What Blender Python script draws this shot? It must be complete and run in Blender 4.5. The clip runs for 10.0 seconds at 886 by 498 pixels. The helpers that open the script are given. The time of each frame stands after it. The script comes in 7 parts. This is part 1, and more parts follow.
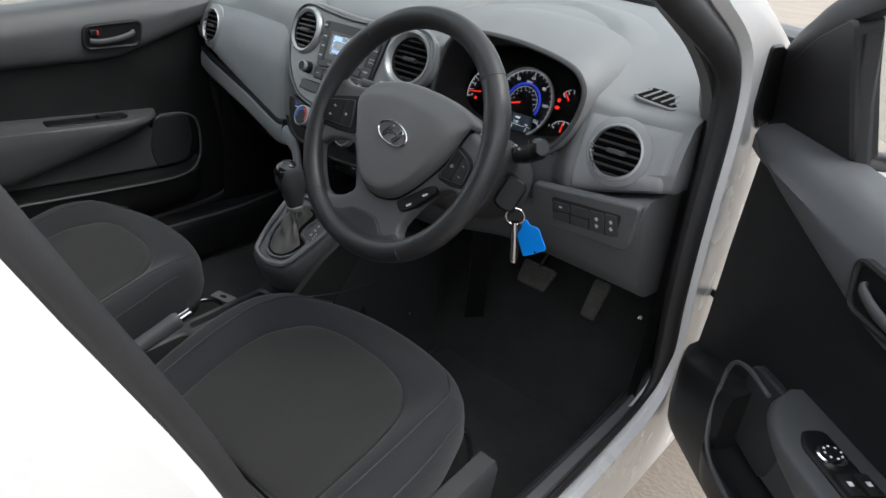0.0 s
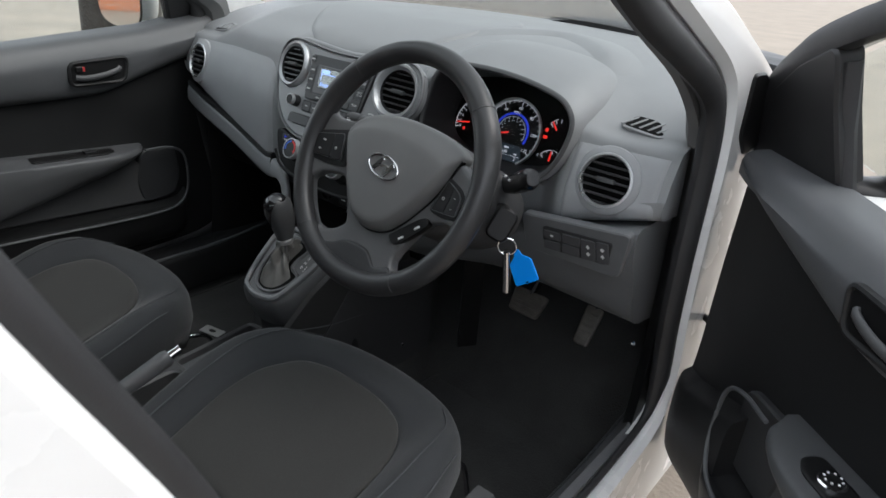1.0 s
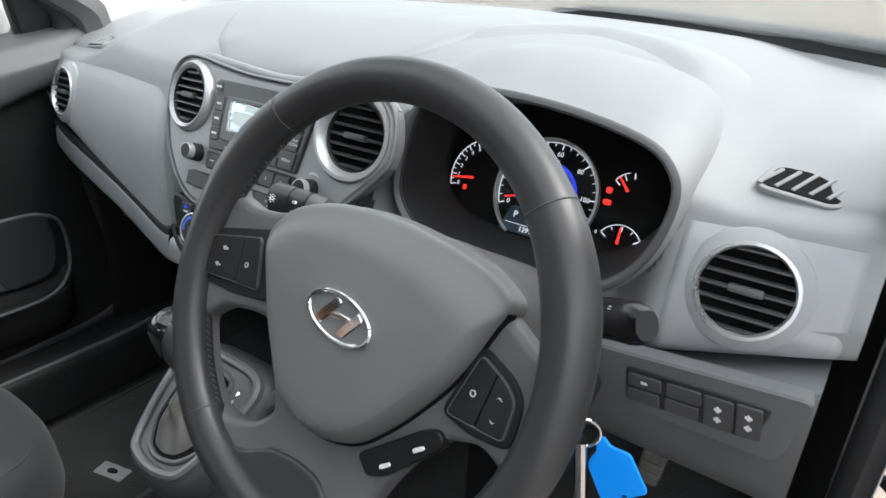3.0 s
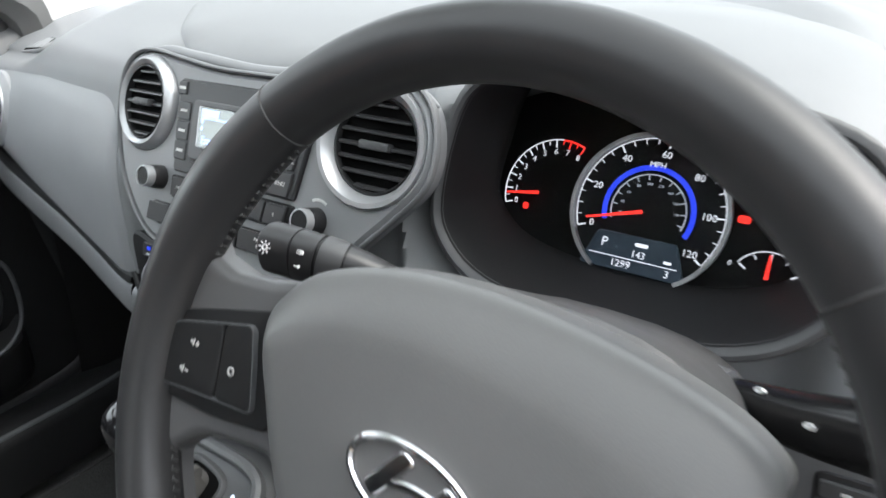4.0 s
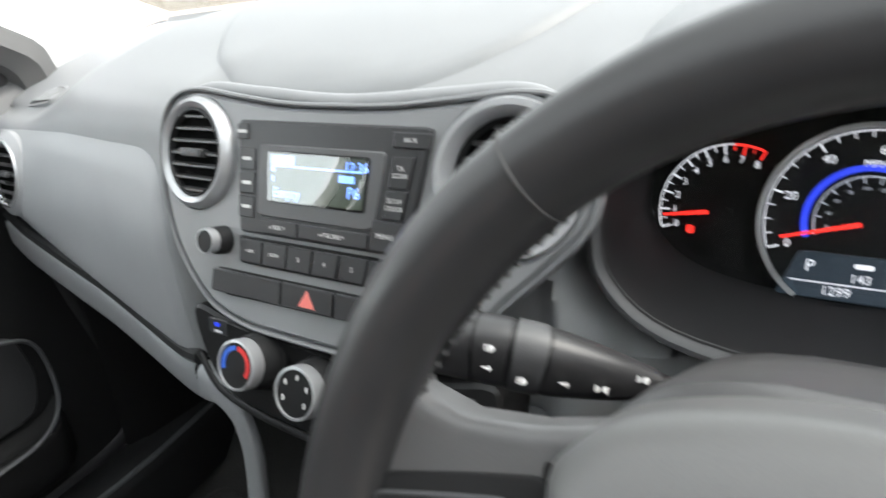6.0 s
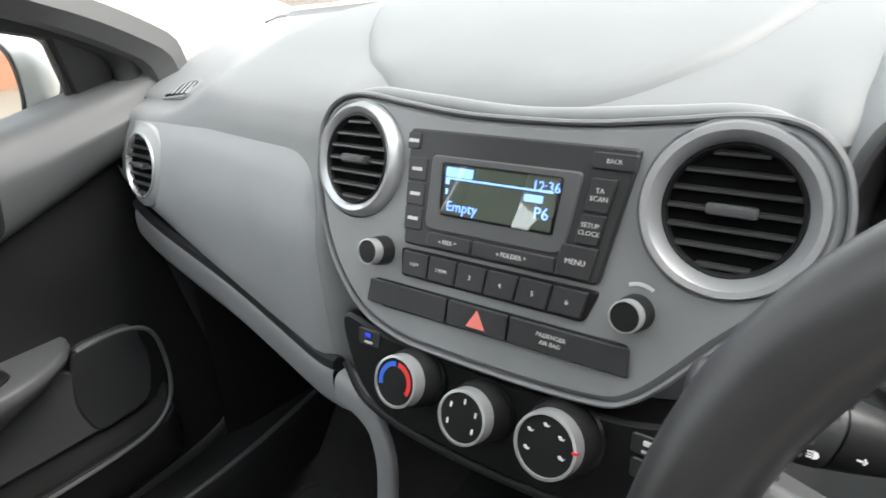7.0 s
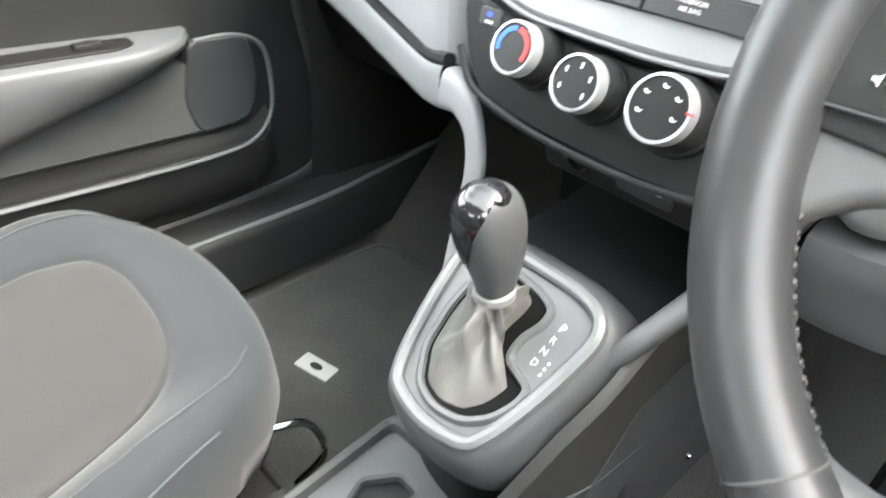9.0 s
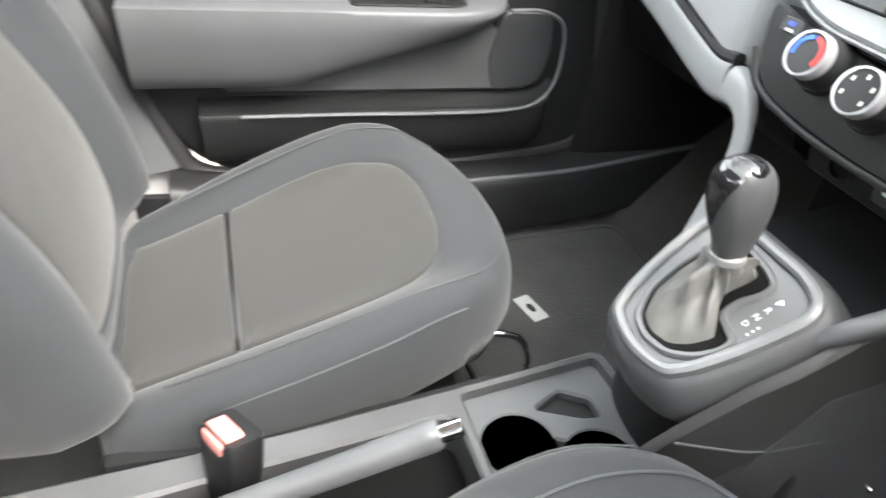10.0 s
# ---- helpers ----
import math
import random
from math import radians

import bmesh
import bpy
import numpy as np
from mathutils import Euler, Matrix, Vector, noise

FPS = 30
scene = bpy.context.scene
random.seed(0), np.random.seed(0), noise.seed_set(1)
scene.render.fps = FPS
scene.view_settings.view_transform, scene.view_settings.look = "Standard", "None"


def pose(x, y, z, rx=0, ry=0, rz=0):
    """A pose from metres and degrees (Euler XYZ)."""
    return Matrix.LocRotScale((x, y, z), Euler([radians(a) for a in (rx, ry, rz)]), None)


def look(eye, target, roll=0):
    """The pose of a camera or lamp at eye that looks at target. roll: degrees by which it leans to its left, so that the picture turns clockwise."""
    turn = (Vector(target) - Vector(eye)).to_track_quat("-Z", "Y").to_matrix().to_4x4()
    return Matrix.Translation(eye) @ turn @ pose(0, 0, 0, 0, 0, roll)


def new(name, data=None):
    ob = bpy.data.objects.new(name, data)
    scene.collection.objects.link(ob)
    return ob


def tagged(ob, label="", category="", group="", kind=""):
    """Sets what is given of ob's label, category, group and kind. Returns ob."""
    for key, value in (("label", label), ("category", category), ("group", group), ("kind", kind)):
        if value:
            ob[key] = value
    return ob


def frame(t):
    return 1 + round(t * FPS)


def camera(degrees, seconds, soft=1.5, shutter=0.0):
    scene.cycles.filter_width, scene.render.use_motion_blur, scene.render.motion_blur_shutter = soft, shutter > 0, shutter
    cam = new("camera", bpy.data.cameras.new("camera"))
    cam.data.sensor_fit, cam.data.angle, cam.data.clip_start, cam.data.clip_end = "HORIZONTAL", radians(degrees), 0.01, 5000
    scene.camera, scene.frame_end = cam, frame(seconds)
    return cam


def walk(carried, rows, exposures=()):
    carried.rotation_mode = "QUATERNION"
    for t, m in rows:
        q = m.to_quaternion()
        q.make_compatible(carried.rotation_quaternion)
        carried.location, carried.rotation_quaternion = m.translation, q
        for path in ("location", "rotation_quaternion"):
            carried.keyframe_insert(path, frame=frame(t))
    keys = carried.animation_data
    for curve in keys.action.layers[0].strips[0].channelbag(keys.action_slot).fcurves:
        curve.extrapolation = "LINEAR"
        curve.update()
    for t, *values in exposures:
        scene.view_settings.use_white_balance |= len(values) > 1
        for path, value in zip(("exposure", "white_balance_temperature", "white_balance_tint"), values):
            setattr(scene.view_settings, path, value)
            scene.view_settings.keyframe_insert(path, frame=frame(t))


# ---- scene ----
cam = camera(68.5, 10.0, shutter=0.4)
PATH = [
    (0, (0.956, -0.611, 1.225), (-0.176, 0.763, 0.311), 5.5),
    (0.5, (0.966, -0.631, 1.224), (-0.157, 0.772, 0.346), 5.0),
    (1, (0.946, -0.611, 1.232), (-0.183, 0.809, 0.39), 4.7),
    (1.5, (0.887, -0.514, 1.235), (-0.241, 0.911, 0.4), 4.4),
    (2, (0.791, -0.406, 1.223), (-0.333, 1.025, 0.394), 3.4),
    (2.2, (0.739, -0.374, 1.215), (-0.369, 1.074, 0.393), 3.1),
    (3.5, (0.554, -0.213, 1.153), (-0.461, 1.291, 0.312), 2.1),
    (4, (0.458, -0.144, 1.129), (-0.554, 1.366, 0.295), -0.4),
    (4.5, (0.407, -0.093, 1.123), (-0.498, 1.484, 0.29), -5.0),
    (5, (0.398, -0.085, 1.114), (-0.389, 1.555, 0.283), -6.2),
    (5.5, (0.368, -0.096, 1.108), (-0.502, 1.488, 0.252), -6.6),
    (6, (0.314, -0.105, 1.125), (-0.7, 1.403, 0.29), -7.0),
    (6.2, (0.291, -0.108, 1.137), (-0.775, 1.372, 0.316), -7.1),
    (7.3, (0.219, -0.14, 1.142), (-0.944, 1.238, 0.277), -6.1),
    (7.5, (0.221, -0.149, 1.128), (-0.943, 1.205, 0.229), -5.9),
    (8, (0.228, -0.171, 1.087), (-0.938, 1.122, 0.103), -4.0),
    (8.3, (0.23, -0.191, 1.076), (-0.888, 1.084, 0.015), -2.2),
    (8.5, (0.238, -0.177, 1.046), (-0.909, 1.042, -0.048), -1.5),
    (9, (0.254, -0.203, 1.008), (-0.938, 0.904, -0.155), 2.4),
    (9.5, (0.291, -0.253, 0.994), (-1.046, 0.641, -0.195), 5.2),
    (9.8, (0.327, -0.286, 1.009), (-1.117, 0.406, -0.19), 5.7),
    (10, (0.353, -0.315, 1.025), (-1.145, 0.256, -0.172), 5.6),
]
EXPOSURES = [(0.0, 1.19, 6250, 10), (0.5, 1.09, 6250, 10), (1.0, 1.09, 6220, 10), (1.6, 1.11, 6220, 10), (2.0, 1.9, 6250, 10), (3.5, 2.04, 6300, 10), (4.5, 2.15, 6350, 10), (5.5, 2.24, 6430, 10), (6.2, 2.28, 6530, 10), (7.5, 2.16, 6560, 10), (8.0, 2.96, 6560, 10), (8.5, 3.98, 6600, 10), (9.0, 4.2, 6630, 10), (9.5, 4.3, 6630, 10), (10.0, 3.95, 6620, 10)]
walk(cam, [(t, look(eye, target, roll)) for t, eye, target, roll in PATH], EXPOSURES)

# ---- light ----
world = bpy.data.worlds.new("overcast_sky")
scene.world = world
world.use_nodes = True
wn = world.node_tree.nodes
sky = wn.new("ShaderNodeTexSky")
sky.sky_type = "NISHITA"
sky.sun_disc = False
sky.sun_elevation, sky.sun_rotation = radians(54), radians(58)
sky.air_density, sky.dust_density, sky.ozone_density = 1.0, 6.0, 0.6
hazy = wn.new("ShaderNodeMix")
hazy.data_type = "RGBA"
hazy.inputs[0].default_value = 0.75
hazy.inputs[7].default_value = (9.0, 9.2, 9.4, 1)
world.node_tree.links.new(sky.outputs[0], hazy.inputs[6])
world.node_tree.links.new(hazy.outputs[2], wn["Background"].inputs[0])
wn["Background"].inputs[1].default_value = 0.13

sun_data = bpy.data.lights.new("sun", "SUN")
sun_data.energy, sun_data.angle, sun_data.color = 0.8, radians(40), (1.0, 0.98, 0.95)
sun = new("sun", sun_data)
sun.matrix_basis = look((3.2, 2.2, 6.0), (0, 0.2, 1.0))

# ---- mesh tools ----
I4 = Matrix.Identity(4)


def thing(name, place, label, category, group="", kind=""):
    ob = new(name)
    ob.empty_display_size = 0.05
    ob.matrix_basis = Matrix.Translation(place)
    return tagged(ob, label, category, group, kind)


def part(name, bm, material, parent=None, label="", angle=38):
    """Links a bmesh, given in world metres, as one mesh object under a thing or a part."""
    bmesh.ops.remove_doubles(bm, verts=bm.verts, dist=1e-6)
    bmesh.ops.recalc_face_normals(bm, faces=bm.faces)
    me = bpy.data.meshes.new(name)
    bm.to_mesh(me)
    bm.free()
    me.polygons.foreach_set("use_smooth", [True] * len(me.polygons))
    me.set_sharp_from_angle(angle=radians(angle))
    me.materials.append(material)
    ob = new(name, me)
    if parent:
        ob.parent = parent
        if parent.type == "EMPTY":
            ob.matrix_parent_inverse = parent.matrix_basis.inverted()
    return tagged(ob, label)


def plane_at(origin, tilt, roll=0.0):
    """Local axes of a face that leans back by tilt degrees: u to the right, v up along the face, w out towards the seats."""
    a = radians(tilt)
    m = Matrix(((1, 0, 0), (0, math.sin(a), math.cos(a)), (0, -math.cos(a), math.sin(a)))).transposed().to_4x4()
    return Matrix.Translation(origin) @ m @ Matrix.Rotation(radians(roll), 4, "Z")


def spline(points, n=6, closed=True):
    """Catmull-Rom through points of any dimension."""
    p = [np.array(q, float) for q in points]
    out, k = [], len(p)
    for i in range(k if closed else k - 1):
        a = p[(i - 1) % k] if closed or i else p[0] * 2 - p[1]
        b, c = p[i], p[(i + 1) % k]
        d = p[(i + 2) % k] if closed or i + 2 < k else p[-1] * 2 - p[-2]
        for j in range(n):
            t = j / n
            out.append(0.5 * (2 * b + (c - a) * t + (2 * a - 5 * b + 4 * c - d) * t * t + (3 * b - a - 3 * c + d) * t ** 3))
    if not closed:
        out.append(p[-1])
    return [tuple(float(v) for v in q) for q in out]


def mirrored(half):
    """A closed outline from its right half, which runs from the top middle to the bottom middle."""
    return list(half) + [(-u, v) for u, v in reversed(half[1:-1])]


def rounded(w, h, r, n=5, cx=0.0, cy=0.0):
    out = []
    for sx, sy, a0 in ((1, 1, 0), (-1, 1, 90), (-1, -1, 180), (1, -1, 270)):
        for j in range(n + 1):
            a = radians(a0 + 90 * j / n)
            out.append((cx + sx * (w / 2 - r) + r * math.cos(a), cy + sy * (h / 2 - r) + r * math.sin(a)))
    return out


def softened(points, r, n=5):
    """A polygon with its corners rounded by about r."""
    out, k = [], len(points)
    for i in range(k):
        a, b, c = (Vector(points[(i + d) % k]) for d in (-1, 0, 1))
        da, dc = (a - b), (c - b)
        ra, rc = min(r, da.length * 0.45), min(r, dc.length * 0.45)
        p, q = b + da.normalized() * ra, b + dc.normalized() * rc
        for j in range(n + 1):
            t = j / n
            out.append(tuple(p * (1 - t) ** 2 + b * 2 * t * (1 - t) + q * t * t))
    return out


def circle(r, n=40, cx=0.0, cy=0.0):
    return [(cx + r * math.cos(2 * math.pi * i / n), cy + r * math.sin(2 * math.pi * i / n)) for i in range(n)]


def inset(loop, d):
    """Moves a closed outline inwards by d (outwards: minus)."""
    k, out = len(loop), []
    area = sum(loop[i][0] * loop[(i + 1) % k][1] - loop[(i + 1) % k][0] * loop[i][1] for i in range(k))
    s = 1 if area > 0 else -1
    for i in range(k):
        a, b = Vector(loop[(i - 1) % k]), Vector(loop[(i + 1) % k])
        t = b - a
        if t.length < 1e-9:
            out.append(loop[i])
            continue
        t.normalize()
        out.append((loop[i][0] - s * t.y * d, loop[i][1] + s * t.x * d))
    return out


def bridge(bm, rings, close=True):
    """Quads between vertex rings."""
    for r0, r1 in zip(rings, rings[1:]):
        k = len(r0)
        for i in range(k if close else k - 1):
            j = (i + 1) % k
            quad = []
            for v in (r0[i], r0[j], r1[j], r1[i]):
                if v not in quad:
                    quad.append(v)
            if len(quad) > 2:
                try:
                    bm.faces.new(quad)
                except ValueError:
                    pass


def loft(bm, rings, close=True, caps=True):
    vs = [[bm.verts.new(p) for p in r] for r in rings]
    bridge(bm, vs, close)
    if caps:
        for r in (vs[0], vs[-1]):
            try:
                bm.faces.new(r)
            except ValueError:
                pass
    return vs


def plate(bm, loop, back, front, m=I4, holes=(), bevel=0.001):
    """A slab with the given outline between the heights back and front, its front edges chamfered."""
    fronts = []
    for i, lp in enumerate((loop, *holes)):
        sgn = 1 if i == 0 else -1
        inner = inset(lp, bevel * sgn)
        rings = [[bm.verts.new(m @ Vector((u, v, w))) for u, v in q] for q, w in ((lp, back), (lp, front - bevel), (inner, front))]
        bridge(bm, rings)
        fronts.append(rings)
    for end in (0, 2):
        if not holes:
            bm.faces.new(fronts[0][end])
            continue
        edges = []
        for rings in fronts:
            r = rings[end]
            for i in range(len(r)):
                e = bm.edges.get((r[i], r[(i + 1) % len(r)])) or bm.edges.new((r[i], r[(i + 1) % len(r)]))
                edges.append(e)
        bmesh.ops.triangle_fill(bm, use_beauty=True, use_dissolve=False, edges=edges, normal=m.to_3x3() @ Vector((0, 0, 1)))


def dome(bm, loop, steps, m=I4):
    """Stacked outlines: steps of (inset, height); closed at both ends."""
    loft(bm, [[m @ Vector((u, v, w)) for u, v in inset(loop, d)] for d, w in steps])


def lathe(bm, profile, m=I4, n=44):
    rings = [[m @ Vector((r * math.cos(2 * math.pi * i / n), r * math.sin(2 * math.pi * i / n), w)) for i in range(n)] for r, w in profile]
    loft(bm, rings)


def box(bm, size, m=I4, bevel=0.002):
    got = bmesh.ops.create_cube(bm, size=1, matrix=m @ Matrix.Diagonal((*size, 1)))
    if bevel:
        es = list({e for v in got["verts"] for e in v.link_edges})
        bmesh.ops.bevel(bm, geom=es, offset=bevel, segments=2, profile=0.6, affect="EDGES")


def at(x, y, z, rx=0, ry=0, rz=0):
    return pose(x, y, z, rx, ry, rz)


def tube(bm, points, a, b=None, n=12, closed=False, up=(0, 0, 1), taper=None, power=1.0):
    """A bar swept along points; half axes a across and b along up; taper: scale along the way."""
    b = b or a
    p = [Vector(q) for q in points]
    rings = []
    for i, q in enumerate(p):
        t = (p[(i + 1) % len(p)] - p[i - 1]) if closed else (p[min(i + 1, len(p) - 1)] - p[max(i - 1, 0)])
        t.normalize()
        side = t.cross(Vector(up))
        if side.length < 1e-4:
            side = t.cross(Vector((1, 0, 0)))
        side.normalize()
        top = side.cross(t)
        s = taper(i / max(1, len(p) - 1)) if taper else 1.0
        ring = []
        for j in range(n):
            c, d = math.cos(2 * math.pi * j / n), math.sin(2 * math.pi * j / n)
            c, d = math.copysign(abs(c) ** power, c), math.copysign(abs(d) ** power, d)
            ring.append(q + side * (a * s * c) + top * (b * s * d))
        rings.append(ring)
    if closed:
        rings.append(rings[0])
    loft(bm, rings, caps=not closed)


def sheet(bm, fn, us, vs, thick, out):
    """A curved panel of the given thickness: fn(u, v) gives its front; out is the way it faces."""
    o = Vector(out) * thick
    front = [[bm.verts.new(Vector(fn(u, v))) for v in vs] for u in us]
    back = [[bm.verts.new(Vector(fn(u, v)) - o) for v in vs] for u in us]
    bridge(bm, front, False)
    bridge(bm, back, False)
    for f, k in ((front[0], back[0]), (front[-1], back[-1])):
        bridge(bm, [f, k], False)
    for i in (0, -1):
        bridge(bm, [[r[i] for r in front], [r[i] for r in back]], False)


def writing(name, text, m, size, material, parent, align="CENTER", label="", deep=0.0002):
    cu = bpy.data.curves.new(name, "FONT")
    cu.body, cu.size, cu.align_x, cu.align_y, cu.extrude, cu.resolution_u = text, size, align, "CENTER", deep, 2
    tmp = bpy.data.objects.new(name, cu)
    me = bpy.data.meshes.new_from_object(tmp)
    bpy.data.objects.remove(tmp)
    bpy.data.curves.remove(cu)
    me.transform(m)
    me.materials.clear()
    me.materials.append(material)
    ob = new(name, me)
    ob.parent = parent
    if parent.type == "EMPTY":
        ob.matrix_parent_inverse = parent.matrix_basis.inverted()
    return tagged(ob, label)


# ---- materials ----
def paint(name, colour, rough=0.5, metal=0.0, grain=0.0, grain_size=0.0015, mottle=0.12, mottle_size=0.08, coat=0.0, sheen=0.0, wear=0.0, spec=0.5):
    """A surface with fine relief (grain) and a slow change of tone and gloss (mottle)."""
    ma = bpy.data.materials.new(name)
    ma.use_nodes = True
    nt = ma.node_tree
    nd, ln = nt.nodes, nt.links
    bs = nd["Principled BSDF"]
    bs.inputs["Metallic"].default_value = metal
    bs.inputs["Coat Weight"].default_value = coat
    bs.inputs["Sheen Weight"].default_value = sheen
    bs.inputs["Specular IOR Level"].default_value = spec
    co = nd.new("ShaderNodeTexCoord")
    slow = nd.new("ShaderNodeTexNoise")
    slow.inputs["Scale"].default_value, slow.inputs["Detail"].default_value = 1 / mottle_size, 5
    ln.new(co.outputs["Object"], slow.inputs["Vector"])
    fine = nd.new("ShaderNodeTexNoise")
    fine.inputs["Scale"].default_value, fine.inputs["Detail"].default_value = 1 / grain_size, 2
    ln.new(co.outputs["Object"], fine.inputs["Vector"])
    both = nd.new("ShaderNodeMath")
    both.operation = "MULTIPLY_ADD"
    both.inputs[1].default_value = 0.35
    ln.new(fine.outputs["Fac"], both.inputs[0])
    ln.new(slow.outputs["Fac"], both.inputs[2])
    tone = nd.new("ShaderNodeMapRange")
    tone.inputs["From Min"].default_value, tone.inputs["From Max"].default_value = 0.35, 1.0
    tone.inputs["To Min"].default_value, tone.inputs["To Max"].default_value = 1 - mottle, 1 + mottle
    ln.new(both.outputs[0], tone.inputs["Value"])
    mul = nd.new("ShaderNodeVectorMath")
    mul.operation = "SCALE"
    mul.inputs[0].default_value = colour
    ln.new(tone.outputs[0], mul.inputs["Scale"])
    ln.new(mul.outputs[0], bs.inputs["Base Color"])
    ro = nd.new("ShaderNodeMapRange")
    ro.inputs["From Min"].default_value, ro.inputs["From Max"].default_value = 0.3, 0.75
    ro.inputs["To Min"].default_value, ro.inputs["To Max"].default_value = max(0.02, rough - 0.06 - wear), min(1.0, rough + 0.06)
    ln.new(slow.outputs["Fac"], ro.inputs["Value"])
    ln.new(ro.outputs[0], bs.inputs["Roughness"])
    if grain:
        vo = nd.new("ShaderNodeTexVoronoi")
        vo.inputs["Scale"].default_value = 0.8 / grain_size
        ln.new(co.outputs["Object"], vo.inputs["Vector"])
        add = nd.new("ShaderNodeMath")
        add.operation = "ADD"
        ln.new(vo.outputs["Distance"], add.inputs[0])
        ln.new(fine.outputs["Fac"], add.inputs[1])
        bu = nd.new("ShaderNodeBump")
        bu.inputs["Strength"].default_value, bu.inputs["Distance"].default_value = grain, grain_size * 0.4
        ln.new(add.outputs[0], bu.inputs["Height"])
        ln.new(bu.outputs[0], bs.inputs["Normal"])
    return ma


def woven(name, colour, second, size=0.0022, strength=0.5):
    """Knitted seat cloth: two tones in a fine mesh of threads."""
    ma = paint(name, colour, 0.9, grain=0.0, mottle=0.10, sheen=0.14, spec=0.25, grain_size=size)
    nd, ln = ma.node_tree.nodes, ma.node_tree.links
    bs = nd["Principled BSDF"]
    co = nd.new("ShaderNodeTexCoord")
    mu = nd.new("ShaderNodeTexNoise")
    mu.inputs["Scale"].default_value, mu.inputs["Detail"].default_value, mu.inputs["Roughness"].default_value = 1 / size, 3, 0.7
    ln.new(co.outputs["Object"], mu.inputs["Vector"])
    mix = nd.new("ShaderNodeMix")
    mix.data_type = "RGBA"
    old = bs.inputs["Base Color"].links[0].from_socket
    ln.new(mu.outputs[0], mix.inputs[0])
    ln.new(old, mix.inputs[6])
    mix.inputs[7].default_value = (*second, 1)
    ln.new(mix.outputs[2], bs.inputs["Base Color"])
    bu = nd.new("ShaderNodeBump")
    bu.inputs["Strength"].default_value, bu.inputs["Distance"].default_value = strength, 0.0008
    ln.new(mu.outputs[0], bu.inputs["Height"])
    ln.new(bu.outputs[0], bs.inputs["Normal"])
    return ma


def glowing(name, colour, strength):
    ma = bpy.data.materials.new(name)
    ma.use_nodes = True
    bs = ma.node_tree.nodes["Principled BSDF"]
    bs.inputs["Base Color"].default_value = (*[c * 0.5 for c in colour], 1)
    bs.inputs["Emission Color"].default_value = (*colour, 1)
    bs.inputs["Emission Strength"].default_value = strength
    bs.inputs["Roughness"].default_value = 0.4
    return ma


def pane(name, tint=(0.93, 0.96, 0.95), ior=1.45):
    """Thin clear glass."""
    ma = bpy.data.materials.new(name)
    ma.use_nodes = True
    nd, ln = ma.node_tree.nodes, ma.node_tree.links
    nd.remove(nd["Principled BSDF"])
    tr = nd.new("ShaderNodeBsdfTransparent")
    tr.inputs[0].default_value = (*tint, 1)
    gl = nd.new("ShaderNodeBsdfGlossy")
    gl.inputs["Roughness"].default_value = 0.02
    lw = nd.new("ShaderNodeLayerWeight")
    lw.inputs[0].default_value = 0.5
    pw = nd.new("ShaderNodeMath")
    pw.operation = "POWER"
    pw.inputs[1].default_value = 4.0
    ln.new(lw.outputs["Facing"], pw.inputs[0])
    base = ((ior - 1) / (ior + 1)) ** 2
    sc = nd.new("ShaderNodeMath")
    sc.operation = "MULTIPLY_ADD"
    sc.inputs[1].default_value, sc.inputs[2].default_value = (1 - base) * 0.8, base
    ln.new(pw.outputs[0], sc.inputs[0])
    mx = nd.new("ShaderNodeMixShader")
    ln.new(sc.outputs[0], mx.inputs[0])
    ln.new(tr.outputs[0], mx.inputs[1])
    ln.new(gl.outputs[0], mx.inputs[2])
    ln.new(mx.outputs[0], nd["Material Output"].inputs[0])
    return ma


DASH = paint("dash_plastic", (0.215, 0.221, 0.226), 0.50, grain=0.12, grain_size=0.0008)
DASH_FACE = paint("dash_face_plastic", (0.272, 0.278, 0.284), 0.46, grain=0.08, grain_size=0.0007)
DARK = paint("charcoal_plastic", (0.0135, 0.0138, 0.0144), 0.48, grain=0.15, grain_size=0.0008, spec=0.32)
BLACK = paint("black_plastic", (0.006, 0.006, 0.0063), 0.45, grain=0.15, spec=0.35)
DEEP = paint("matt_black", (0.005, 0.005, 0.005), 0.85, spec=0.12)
BEZEL = paint("graphite_trim", (0.238, 0.242, 0.247), 0.38, metal=0.15, grain=0.05, grain_size=0.0006)
SILVER = paint("satin_silver", (0.46, 0.47, 0.48), 0.34, metal=0.6, mottle=0.05)
CHROME = paint("chrome", (0.75, 0.75, 0.76), 0.1, metal=1.0, mottle=0.03)
LEATHER = paint("wheel_leather", (0.028, 0.028, 0.029), 0.38, grain=0.05, grain_size=0.0007, mottle=0.04, mottle_size=0.02)
PAD = paint("airbag_cover", (0.126, 0.126, 0.124), 0.44, grain=0.08, grain_size=0.0008)
STITCH = paint("grey_thread", (0.055, 0.055, 0.055), 0.8)
CLOTH = woven("bolster_cloth", (0.0200, 0.0215, 0.0235), (0.0340, 0.0366, 0.0396), 0.0012, 0.3)
INSERT = woven("insert_cloth", (0.0225, 0.0225, 0.0217), (0.0425, 0.0422, 0.0402), 0.0018, 0.45)
DOOR_GREY = paint("door_grey_plastic", (0.082, 0.085, 0.089), 0.52, grain=0.15, grain_size=0.0008)
CARPET = paint("carpet", (0.043, 0.043, 0.0415), 0.95, spec=0.1, grain=0.6, grain_size=0.003, mottle=0.25, sheen=0.2)
RUBBER = paint("door_seal_rubber", (0.024, 0.024, 0.0255), 0.55, grain=0.1)
